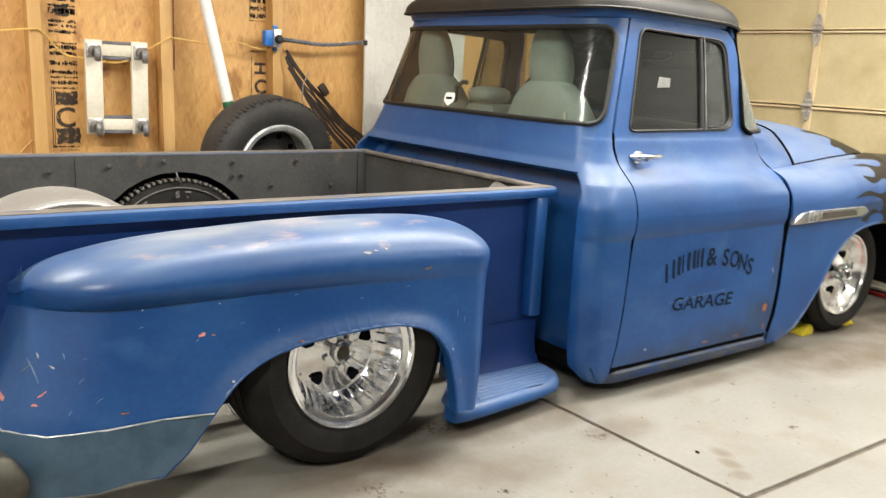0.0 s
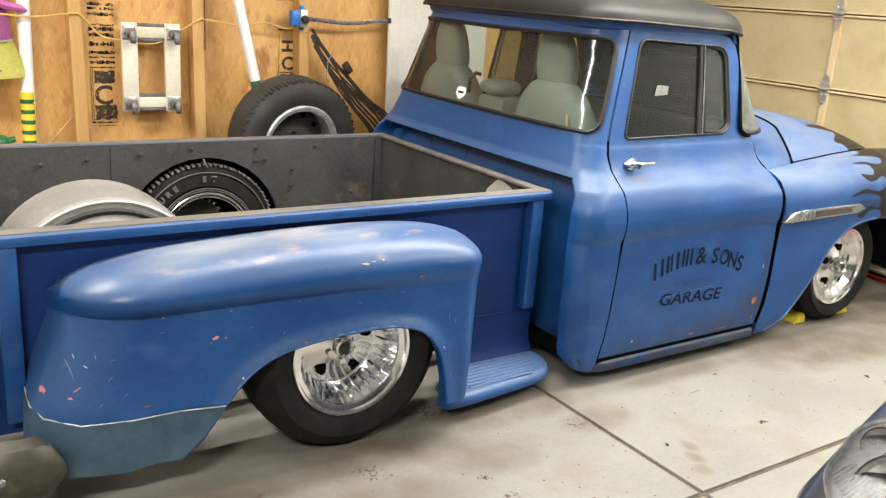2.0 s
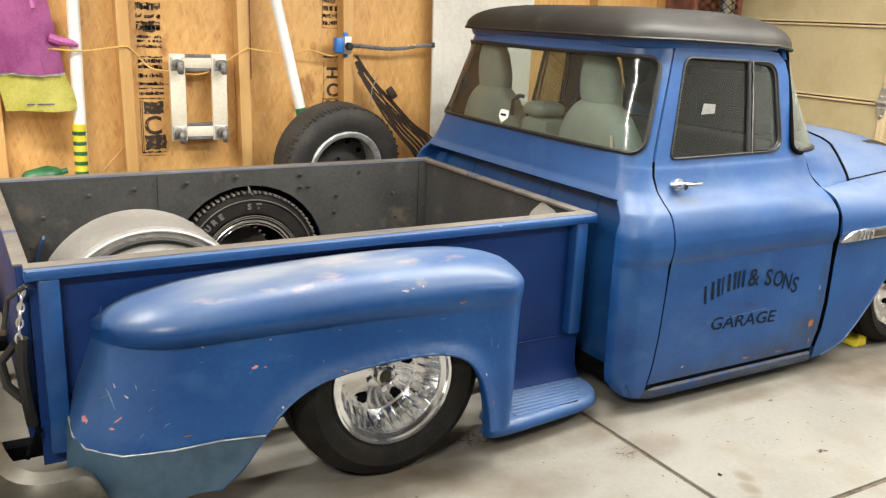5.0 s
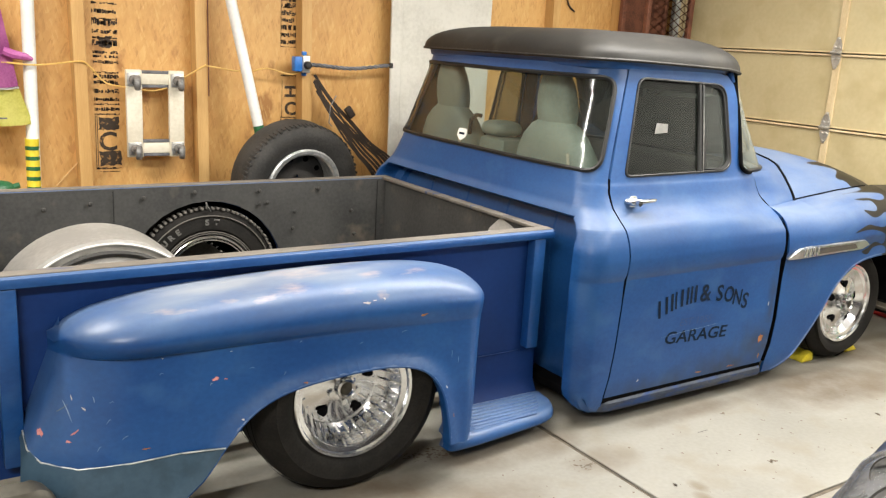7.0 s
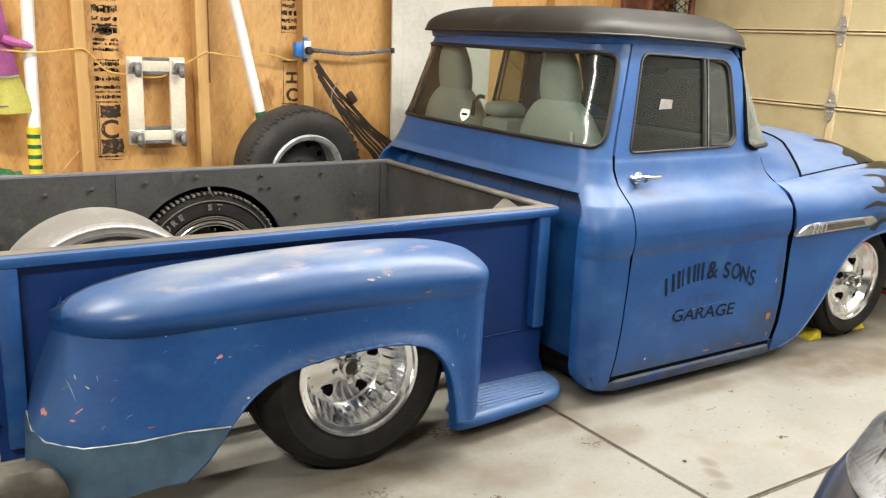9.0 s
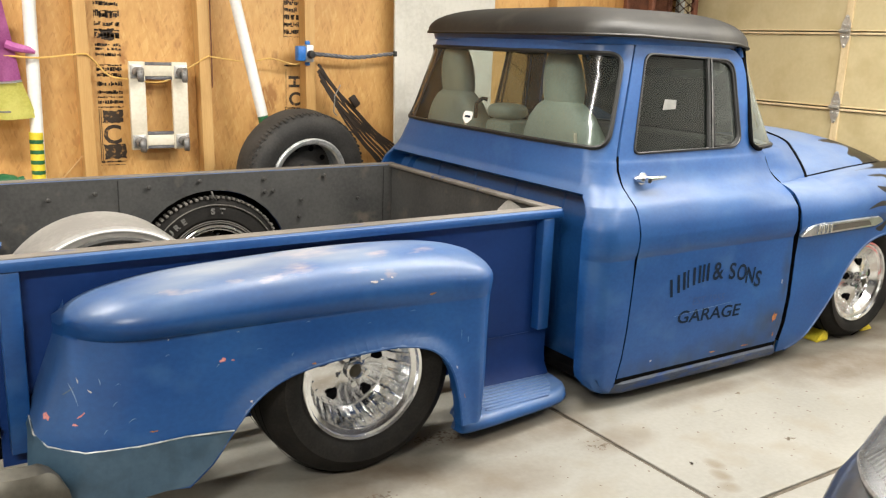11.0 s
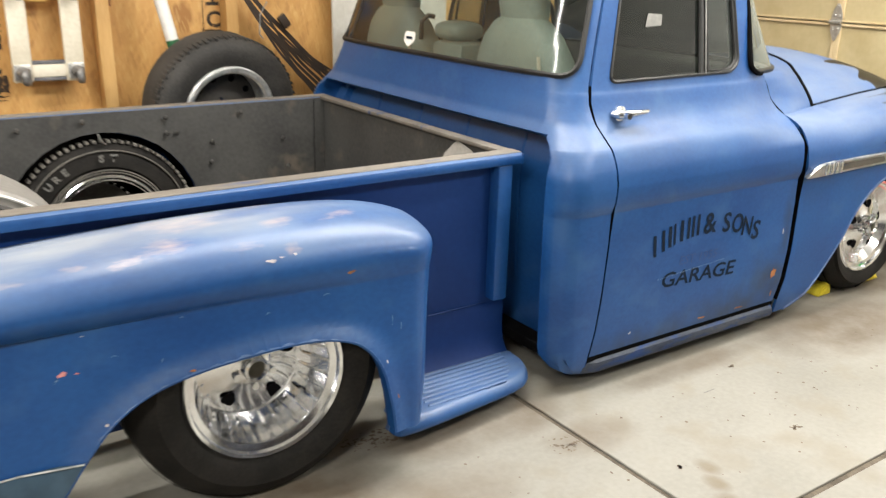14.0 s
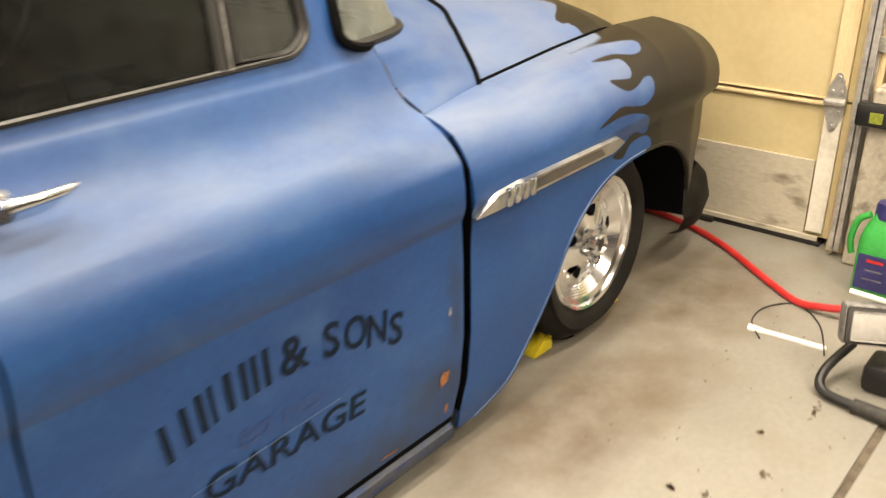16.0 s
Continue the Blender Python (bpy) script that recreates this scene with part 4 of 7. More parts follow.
for s in (-1, 1):
    fn = nose_fn(s)
    fen = part("front_fender", panel(fend_outline, fn, (), sorted(set(steps_between(2.2, 2.66, 8) + steps_between(2.66, 3.02, 100) + steps_between(3.02, 3.69, 30))), steps_between(0.06, 0.52, 8) + steps_between(0.52, 0.80, 66) + steps_between(0.80, 0.885, 40), 0.012, (0, s, 0)), FLAMED, truck, "blue front fender with black flamed nose")
    paint_nose(fen, [(v.co.x, v.co.z) for v in fen.data.vertices], flame_edge)
    # black strip down the fender's rear edge paints in the gap's shade
    part("edge_flange", grid([[fn(x - 0.0015, z) + Vector((0, -s * d, 0)) for z, x in front_edge] for d in (0.0015, 0.02, 0.06)]), SHADOWGAP, fen, "black strip that paints in door gap shade", smooth=0)
    lip = part("arch_lip", tube([fn(x, z) - Vector((0, s * 0.006, 0)) for x, z in arch_f], 0.009, 6), FLAMED, fen)
    paint_nose(lip, [(v.co.x, v.co.z) for v in lip.data.vertices], [(2.97, -1.0), (9.0, -1.0), (9.0, 3.0), (2.97, 3.0)])
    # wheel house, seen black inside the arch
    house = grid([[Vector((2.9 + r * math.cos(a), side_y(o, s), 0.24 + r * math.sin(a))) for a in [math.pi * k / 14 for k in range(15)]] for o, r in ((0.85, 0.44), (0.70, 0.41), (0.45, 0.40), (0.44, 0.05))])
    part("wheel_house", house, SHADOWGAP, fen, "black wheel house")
    # chrome side spear with raised bars
    pts = rounded([(2.205, 0.598), (2.255, 0.644), (2.35, 0.652), (2.77, 0.650), (2.825, 0.624), (2.77, 0.606), (2.28, 0.597)], 0.008, 3)
    spear = part("side_spear", panel(pts, lambda x, z: fn(x, z) + Vector((0, s * 0.014, 0)), (), steps_between(2.2, 2.83, 8), (), 0.012, (0, s, 0)), SPEARCHROME, fen, "chrome side spear emblem")
    part("spear_inlay", panel(rounded([(2.40, 0.609), (2.40, 0.643), (2.755, 0.641), (2.79, 0.625), (2.755, 0.614)], 0.004, 2), lambda x, z: fn(x, z) + Vector((0, s * 0.0155, 0)), (), (), (), 0, (0, s, 0)), RAILDUST, spear, "dull gold inlay")
    for k in range(4):
        bx = 2.285 + 0.03 * k
        part("badge_bar", box((bx, side_y(0.912, s) - 0.006, 0.610), (bx + 0.018, side_y(0.912, s) + 0.006, 0.652), 0.004), CHROME, spear)
# bonnet over both sides, and the cowl between it and the windscreen
HOOD_TOP = [(p.x, p.y) for p in smooth_line([(2.2, 0.998, 0), (2.5, 1.013, 0), (2.7, 1.014, 0), (2.85, 1.004, 0), (2.98, 0.978, 0), (3.08, 0.935, 0), (3.16, 0.875, 0), (3.25, 0.80, 0), (3.38, 0.73, 0), (3.62, 0.66, 0)], 4)]


def hood_z(x, e):
    """Height of the bonnet at x, e being the share of its half-width."""
    hz = nose_at(x, 2) - along([(2.98, 0.0), (3.08, 0.018), (3.2, 0.07), (3.35, 0.13), (3.62, 0.12)], x)
    mid = along(HOOD_TOP, x)
    return hz + (mid - hz) * max(0.0, 1 - e ** 3.4) ** 0.8


COWL_A = []
for z in (0.828, 0.88, 0.93, 0.97):
    p = door_fn(-1)(along(DOOR_FRONT, z) + 0.005, z)
    COWL_A.append((p.x, YC - p.y, z))
COWL_A += [(2.13, 0.68, 0.985), (2.25, 0.46, 0.992), (2.30, 0.0, 0.998)]
COWL_B = [(2.41, 0.730, 0.833), (2.418, 0.715, 0.85), (2.432, 0.685, 0.886), (2.455, 0.64, 0.911), (2.49, 0.58, 0.929), (2.545, 0.46, 0.951), (2.60, 0.0, 0.998)]
a, b = ([Vector((p.x, p.y, p.z)) for p in smooth_line(c, 4)] for c in (COWL_A, COWL_B))
b = [Vector((p.x, p.y, hood_z(p.x, min(1.0, p.y / 0.73)))) for p in b]
a, b = ([Vector((p.x, side_y(p.y), p.z)) for p in c] + [Vector((p.x, side_y(p.y, 1), p.z)) for p in c[-2::-1]] for c in (a, b))
part("cowl", grid([[p.lerp(q, t) + Vector((0, 0, 0.008 * math.sin(t * math.pi) * min(1, k / 6, (len(a) - 1 - k) / 6))) for k, (p, q) in enumerate(zip(a, b))] for t in (0, 0.25, 0.5, 0.75, 1)]), BLUE, truck, "blue cowl panel under the windscreen")
part("cowl_gap", tube([p + Vector((0.005, 0, -0.0015)) for p in b], 0.0085, 6), SHADOWGAP, truck, "dark bonnet rear gap")
rear_edge = [(abs(p.y - YC), p.x + 0.004) for p in b[: len(b) // 2 + 1]][::-1]
rows = []
QS = [j / 60 - 1 for j in range(121)]
for k in range(151):
    row = []
    for q in QS:
        start = along(rear_edge, abs(q) * 0.73) + 0.008
        x = start + (3.62 - start) * k / 150
        row.append(Vector((x, YC + q * (nose_at(x, 1) - 0.005), hood_z(x, abs(q)))))
    rows.append(row)
hood = part("hood", grid(rows), FLAMED, truck, "blue bonnet with black flamed front")
TONGUES = [(0.0, 3.01), (0.25, 2.99), (0.40, 2.96), (0.46, 2.91), (0.50, 2.86), (0.54, 2.90), (0.58, 2.96), (0.63, 2.98), (0.67, 2.93), (0.70, 2.84), (0.725, 2.78), (0.75, 2.80), (0.78, 2.89), (0.82, 2.93), (0.86, 2.90), (0.90, 2.85), (0.925, 2.84), (0.95, 2.88), (1.0, 2.89)]
TONGUES = [(p.x, p.y) for p in smooth_line([(a, b, 0) for a, b in TONGUES], 4)]
hood_edge = [(x, q * 0.72) for q, x in TONGUES[::-1]] + [(x, -q * 0.72) for q, x in TONGUES] + [(5.0, -0.9), (5.0, 0.9)]
paint_nose(hood, [(v.co.x, v.co.y - YC) for v in hood.data.vertices], hood_edge)
for side in (0, -1):
    part("hood_seam", tube([row[side] + Vector((0, 0, 0.0005)) for row in rows[:84:4]], 0.0050, 6), SHADOWGAP, hood, "black bonnet side seam")
part("hood_gap", grid([[row[0] + Vector((d, 0, -0.012)) for row in rows[::10]] for d in (0,)] + [[row[0] + Vector((0, w, -0.012)) for row in rows[::10]] for w in (-0.02, 0.03)]), SHADOWGAP, hood, "dark seam under the bonnet edge")
for s in (-1, 1):
    part("fender_inner", grid([[Vector((x, side_y(nose_at(x, 1) - 0.004 - d, s), nose_at(x, 2) - d * 4)) for x in steps_between(2.5, 3.66, 16)] for d in (0.001, 0.02, 0.05)]), ROOFBLACK, truck, "black inner wall of the fender beside the bonnet")
part("hood_gap", grid([[row[-1] + Vector((0, w, -0.012)) for row in rows[::10]] for w in (-0.03, 0.02)]), SHADOWGAP, hood, "dark seam under the bonnet edge")
# nose face, grille mouth and bumper
rows = [[Vector((3.60 - 0.10 * abs(t - 0.5) - 0.16 * abs(q) ** 4 + 0.05, YC + q * 0.52, 0.43 + 0.31 * t)) for q in [j / 8 - 1 for j in range(17)]] for t in [k / 6 for k in range(7)]]
part("grille_panel", grid(rows), ROOFBLACK, truck, "black grille surround")
for s in (-1, 1):
    part("headlight", spin([(0, 0.03), (0.05, 0.026), (0.08, 0.012), (0.09, 0), (0.10, 0), (0.105, -0.03)], pose(3.64, side_y(0.56, s), 0.645, 0, 0, -90), 24), CHROME, truck, "round headlight")
bar = [Vector((3.43, YC - 0.80, 0.19)), Vector((3.54, YC - 0.81, 0.20)), Vector((3.70, YC - 0.75, 0.21)), Vector((3.83, YC - 0.5, 0.21)), Vector((3.85, YC, 0.21)), Vector((3.83, YC + 0.5, 0.21)), Vector((3.70, YC + 0.75, 0.21)), Vector((3.57, YC + 0.81, 0.20)), Vector((3.47, YC + 0.80, 0.19))]
bar = smooth_line(bar, 5)
prof = [(-0.11, -0.04), (-0.07, 0.0), (0.0, 0.018), (0.07, 0.0), (0.11, -0.04)]
rows = []
for n, p in enumerate(bar):
    way = (bar[min(n + 1, len(bar) - 1)] - bar[max(n - 1, 0)]).normalized()
    outw = Vector((way.y, -way.x, 0))
    taper = 0.66 + 0.34 * min(1.0, min(n, len(bar) - 1 - n) / 6)
    rows.append([p + outw * b + Vector((0, 0, a * taper)) for a, b in prof])
bm = grid(rows)
bmesh.ops.solidify(bm, geom=bm.faces[:], thickness=0.006)
part("front_bumper", bm, ROOFBLACK, truck, "black front bumper")

# ---- stepside bed ----
BX0, BX1, BO, RO, RZ = -0.955, 0.995, 0.618, 0.680, 0.776
AX = 0.06
for bx in (-0.93, -0.86, -0.52, -0.18, 0.45, 0.92):
    part("cross_member", box((bx, YC - BO + 0.01, 0.19), (bx + 0.05, YC + BO - 0.01, 0.23), 0.004), LINER, truck, "dark bed cross member")
cut = [(AX + 0.365 * math.cos(a), 0.335 + 0.365 * math.sin(a)) for a in [math.pi * k / 16 for k in range(17)]]
for s in (-1, 1):
    rail = []
    for o, z in ((BO - 0.002, RZ - 0.03), (BO - 0.004, RZ - 0.004), (BO, RZ), (RO - 0.012, RZ), (RO - 0.002, RZ - 0.006), (RO + 0.002, RZ - 0.018), (RO - 0.002, RZ - 0.032), (RO - 0.02, RZ - 0.036)):
        rail.append([Vector((x, side_y(o, s), z)) for x in (BX0 - 0.012, -0.5, 0.0, 0.5, BX1 - 0.01, BX1 + 0.012)])
    foot = [(BX0, 0.17), (AX - 0.385, 0.17)] + [(x, max(z, 0.17)) for x, z in cut[::-1]] + [(AX + 0.385, 0.17)] if s > 0 else [(BX0, 0.17)]
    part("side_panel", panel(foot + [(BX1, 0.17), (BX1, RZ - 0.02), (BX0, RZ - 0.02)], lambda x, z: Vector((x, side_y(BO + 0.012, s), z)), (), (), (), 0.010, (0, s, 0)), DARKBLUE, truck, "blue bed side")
    r = part("bed_rail", grid(rail), BLUE, truck, "blue rolled bed rail")
    part("rail_cap", box((BX0 - 0.012, side_y(BO - 0.002, s) if s > 0 else side_y(RO - 0.012, s), RZ - 0.004), (BX1 + 0.012, side_y(RO - 0.012, s) if s > 0 else side_y(BO - 0.002, s), RZ + 0.003), 0.002), RAILDUST, r, "worn dusty rail top", smooth=0)
    for ex in (BX0 - 0.012, BX1 + 0.006):
        part("rail_end", box((ex, min(side_y(BO, s), side_y(RO, s)), RZ - 0.034), (ex + 0.006, max(side_y(BO, s), side_y(RO, s)), RZ - 0.002), 0.001), BLUE, r, smooth=0)
    liner = [(BX0 + 0.01, 0.23), (AX - 0.385, 0.23)] + [(x, max(z, 0.23)) for x, z in cut[::-1]] + [(AX + 0.385, 0.23), (BX1 - 0.01, 0.23), (BX1 - 0.01, RZ - 0.004), (BX0 + 0.01, RZ - 0.004)]
    if s > 0:
        lin = part("bed_liner", panel(liner, lambda x, z: Vector((x, side_y(BO - 0.012, s), z)), (), (), (), 0.012, (0, -s, 0)), LINER, truck, "scuffed black bed side liner")
        for bx, bz in ((-0.80, 0.62), (-0.62, 0.70), (-0.44, 0.715), (-0.22, 0.73), (0.0, 0.745), (0.30, 0.74), (0.30, 0.68), (0.34, 0.682), (0.48, 0.63), (0.60, 0.74), (0.78, 0.62), (0.80, 0.5), (0.47, 0.55), (-0.85, 0.5)):
            part("bolt", spin([(0, 0.006), (0.006, 0.005), (0.010, 0.0), (0.010, -0.003)], pose(bx, side_y(BO - 0.026, s), bz, 0, 0, 180), 10), TYREDUSTY, lin)
        for wx in (-0.35, 0.92):
            part("seam", box((wx, side_y(BO - 0.025, s), 0.24), (wx + 0.004, side_y(BO - 0.0245, s) + 0.001, RZ - 0.01), 0), BLACK, lin, smooth=0)
    else:
        part("bed_liner", panel([(BX0 + 0.01, 0.23), (BX1 - 0.01, 0.23), (BX1 - 0.01, RZ - 0.004), (BX0 + 0.01, RZ - 0.004)], lambda x, z: Vector((x, side_y(BO - 0.012, s), z)), (), (), (), 0.006, (0, -s, 0)), LINER, truck, "scuffed black bed side liner")
    # stake pockets
    for px in (0.915, -0.935):
        pk = bmesh.new()
        add_box(pk, (px, min(side_y(BO + 0.012, s), side_y(RO - 0.004, s)), 0.30 if px > 0 else 0.22), (px + 0.055, max(side_y(BO + 0.012, s), side_y(RO - 0.004, s)), RZ - 0.034), 0.006)
        part("stake_pocket", pk, BLUE, truck, "blue stake pocket channel")
head = part("bed_front", box((BX1 - 0.02, YC - BO, 0.2), (BX1 + 0.004, YC + BO, RZ - 0.012), 0.003), LINER, truck, "scuffed black bed front wall", smooth=0)
part("front_cap", box((BX1 - 0.035, YC - BO, RZ - 0.012), (BX1 + 0.012, YC + BO, RZ + 0.002), 0.004), RAILDUST, head, "worn dusty cap")
part("scrape", panel([(p.x, p.y) for p in rounded([(-0.20, 0.60), (-0.36, 0.62), (-0.40, 0.74), (-0.30, 0.765), (-0.22, 0.70)], 0.02, 3)], lambda y, z: Vector((BX1 - 0.0215, y, z)), (), (), (), 0, (-1, 0, 0)), GREYPRIMER, head, "bare scraped patch")
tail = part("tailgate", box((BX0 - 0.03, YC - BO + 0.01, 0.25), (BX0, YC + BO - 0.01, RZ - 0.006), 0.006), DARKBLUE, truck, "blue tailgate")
part("tailgate_cap", box((BX0 - 0.035, YC - BO + 0.01, RZ - 0.008), (BX0 + 0.006, YC + BO - 0.01, RZ + 0.001), 0.004), RAILDUST, tail, "worn dusty tailgate top")
part("tailgate_inner", box((BX0, YC - BO + 0.01, 0.25), (BX0 + 0.006, YC + BO - 0.01, RZ - 0.01), 0.002), LINER, tail, "black inner liner")

# ---- rear fenders ----
FO = 0.935
FX0, FX1 = -0.805, 0.590
CROWN = [(-0.805, 0.60), (-0.785, 0.640), (-0.74, 0.675), (-0.66, 0.702), (-0.50, 0.727), (-0.2, 0.744), (0.05, 0.748), (0.24, 0.743), (0.36, 0.732), (0.44, 0.715), (0.51, 0.688), (0.555, 0.650), (0.582, 0.595), (0.592, 0.50)]
CROWN = [(p.x, p.y) for p in smooth_line([(a, b, 0) for a, b in CROWN], 5)]
ARCH_R = [(-0.50, 0.135), (-0.44, 0.21), (-0.385, 0.285), (-0.32, 0.355), (-0.24, 0.402), (-0.14, 0.428), (0.0, 0.443), (0.14, 0.446), (0.24, 0.428), (0.30, 0.392), (0.341, 0.33), (0.361, 0.25), (0.372, 0.19), (0.378, 0.138)]
arch_r = [tuple(p)[:2] for p in smooth_line([(a, b, 0) for a, b in ARCH_R], 4)]


def fend_out(x):
    """How far the fender stands out of the bed side: rounded off at both ends."""
    a = min(1.0, max(0.0, (x - FX0) / 0.24))
    b = min(1.0, max(0.0, (FX1 - x) / 0.15))
    ra, rb = (1 - (1 - a) ** 2.6) ** (1 / 2.4), (1 - (1 - b) ** 2.3) ** (1 / 2.3)
    return (FO - BO - 0.012) * min(ra, 1) * rb


def shoulder(x):
    """Height at which the fender stands out furthest."""
    return min(0.622, along(CROWN, x) - 0.02) - 0.02 * max(0, x)


def arch_gap(x, z):
    """Distance from a point of the side to the wheel arch."""
    return min(math.hypot(x - a, z - b) for a, b in arch_r)


def rear_fn(s):
    def fn(x, v):
        """v above 1: from the shoulder over the crown to the bed side; v below 1: height of the side as a share of the shoulder's."""
        zc, out, sz = along(CROWN, x), fend_out(x), shoulder(x)
        if v > 1:
            a = (v - 1) * math.pi / 2
            o = BO + 0.012 + out * math.cos(a) ** 0.68 if v < 1.999 else BO + 0.010
            fall = 0.034 * max(0.0, 1 - math.cos(a) ** 0.68 / 0.5) ** 1.4 * min(1.0, out / 0.15)
            return Vector((x, side_y(o, s), sz + (zc - sz) * math.sin(a) ** 0.88 - fall))
        z = v * sz
        d = sz - z
        tuck = 0.046 * min(1, max(0, (0.40 - x) / 1.0)) + 0.006
        t = min(1.0, d / 0.046)
        o = BO + 0.012 + out - tuck * (1 - math.sqrt(1 - t * t) * (1 - 0.35 * t)) + 0.024 * ease((d - 0.046) / 0.36)
        low = max(0, d - 0.03)
        lean = 0.150 * (low / 0.4) * max(0, (FX0 + 0.35 - x) / 0.35) + 0.055 * (d / 0.5) * max(0, (x - 0.42) / 0.145)
        if x < FX0 + 0.3:
            o += 0.03 * min(1, d / 0.3) * (1 - (x - FX0) / 0.3)
        if z < 0.52:
            o += 0.016 * math.exp(-((arch_gap(x, z) / 0.026) ** 2))
        return Vector((x - lean, side_y(o, s), z))
    return fn


def rear_v(x, z):
    """The v of a height on the fender's side."""
    return z / shoulder(x)


RUBS = [(-0.16, 0.715, 0.075, 0.016), (-0.26, 0.70, 0.05, 0.014), (0.115, 0.728, 0.06, 0.010), (0.12, 0.68, 0.03, 0.016), (-0.36, 0.705, 0.05, 0.008), (0.02, 0.70, 0.10, 0.008), (-0.52, 0.695, 0.10, 0.007), (0.27, 0.722, 0.09, 0.006), (-0.10, 0.738, 0.16, 0.006)]


RUBBED = marked(BLUE, "blue_paint_rubbed_thin", "rubbed", (0.33, 0.26, 0.26), 0.26, 0.58, 0.75, 26.0)
# the dusty attribute is a paler, clouded band on the crown, strongest rearward
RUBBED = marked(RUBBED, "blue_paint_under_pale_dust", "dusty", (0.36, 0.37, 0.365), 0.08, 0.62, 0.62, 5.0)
rf_outline = [(FX0, rear_v(FX0, 0.33)), (FX0 + 0.02, rear_v(FX0, 0.23)), (-0.775, rear_v(-0.775, 0.18)), (-0.72, rear_v(-0.72, 0.155)), (-0.60, rear_v(-0.6, 0.135))] + [(x, rear_v(x, z)) for x, z in arch_r] + [(0.47, rear_v(0.47, 0.128)), (FX1, rear_v(FX1, 0.124)), (FX1, 1.0), (FX1, 2.0)] + [(x, 2.0) for x in steps_between(FX1, FX0, 24)] + [(FX0, 2.0), (FX0, 1.0)]
xc = sorted({FX0 + 0.24 * k / 16 for k in range(1, 17)} | {FX1 - 0.16 * k / 16 for k in range(1, 17)} | set(steps_between(FX0, FX1, 64)))
vc = [0.16 + 0.028 * k for k in range(25)] + [0.86, 0.885, 0.90, 0.91, 0.92, 0.93, 0.94, 0.955, 0.97, 0.985, 1.0] + [1 + k / 14 for k in range(1, 14)] + [1.97, 1.99]
for s in (-1, 1):
    fn = rear_fn(s)
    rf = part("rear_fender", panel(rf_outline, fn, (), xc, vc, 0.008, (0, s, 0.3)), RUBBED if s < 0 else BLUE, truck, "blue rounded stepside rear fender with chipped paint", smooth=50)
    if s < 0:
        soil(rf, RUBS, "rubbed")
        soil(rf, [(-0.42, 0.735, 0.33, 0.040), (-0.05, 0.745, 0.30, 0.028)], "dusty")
    part("arch_lip", tube([fn(x, rear_v(x, z)) - Vector((0, s * 0.006, 0)) for x, z in arch_r], 0.006, 6), BLUE, rf)
    edge_pts = [fn(x, rear_v(x, z)) - Vector((0, s * 0.004, 0)) for x, z in arch_r]
    part("arch_flange", grid([[p + Vector((0, -s * d, up)) for p in edge_pts] for d, up in ((0, -0.002), (0.02, -0.004), (0.045, 0.002), (0.05, 0.012))]), BLUE, rf, "rolled-under wheel arch edge")
    low = [(-0.803, 0.335), (-0.79, 0.315), (-0.765, 0.300), (-0.70, 0.290), (-0.60, 0.287), (-0.50, 0.285), (-0.389, 0.283)]
    patch = [(x, rear_v(x, z)) for x, z in low] + [(-0.424, rear_v(-0.424, 0.232)), (-0.497, rear_v(-0.497, 0.142)), (-0.60, rear_v(-0.6, 0.13)), (-0.72, rear_v(-0.72, 0.15)), (-0.775, rear_v(-0.775, 0.175)), (FX0 + 0.02, rear_v(FX0, 0.225)), (FX0, rear_v(FX0, 0.32))]
    pp = part("patch_panel", panel(patch, lambda x, v: fn(x, v) + Vector((-0.002, s * 0.004, 0)), (), xc, vc[:20], 0.003, (0, s, 0)), TEAL, rf, "unpainted teal repair panel")
    part("weld_edge", tube([fn(x, rear_v(x, z)) + Vector((-0.002, s * 0.005, 0)) for x, z in low], 0.0024, 6), WELD, pp, "bare weld edge")
    # running board step with ribs between fender and cab
    step = [(0.60, BO + 0.01), (0.985, BO + 0.01), (0.995, 0.70), (0.985, 0.77), (0.95, 0.815), (0.88, 0.842), (0.74, 0.860), (0.63, 0.872), (0.55, 0.880), (0.47, 0.882), (0.44, 0.87), (0.435, 0.83)]
    st = smooth_line([(x, o, 0) for x, o in step[2:]], 4)
    loop = [Vector((x, o)) for x, o in step[:2]] + [Vector((p.x, p.y)) for p in st]
    bm = bmesh.new()
    rings = []
    for grow, z in ((-0.02, 0.056), (-0.004, 0.055), (0.004, 0.062), (0.007, 0.073), (0.004, 0.088), (-0.004, 0.099), (-0.014, 0.105), (-0.03, 0.107)):
        rings.append([Vector((p.x, side_y(max(BO + 0.01, p.y + grow), s), z)) for p in loop])
    grid(rings, closed_v=True, bm=bm)
    bm.verts.ensure_lookup_table()
    bm.faces.new([bm.verts[len(rings[0]) * 7 + k] for k in range(len(rings[0]))])
    bm.faces.new([bm.verts[k] for k in range(len(rings[0]))][::-1])
    bmesh.ops.recalc_face_normals(bm, faces=bm.faces[:])
    sb = part("running_board", bm, BLUE, truck, "short ribbed blue step")
    for k in range(9):
        o = 0.655 + 0.024 * k
        part("rib", tube([Vector((0.56, side_y(o, s), 0.107)), Vector((0.955 - 0.004 * k * k * 0.4, side_y(o - 0.004 * k * 0.3, s), 0.107))], 0.005, 6), BLUE, sb)
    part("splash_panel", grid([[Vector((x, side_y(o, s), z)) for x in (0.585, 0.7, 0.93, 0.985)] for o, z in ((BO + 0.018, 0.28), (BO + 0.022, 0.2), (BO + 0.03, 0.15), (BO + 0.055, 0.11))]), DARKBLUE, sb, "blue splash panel")
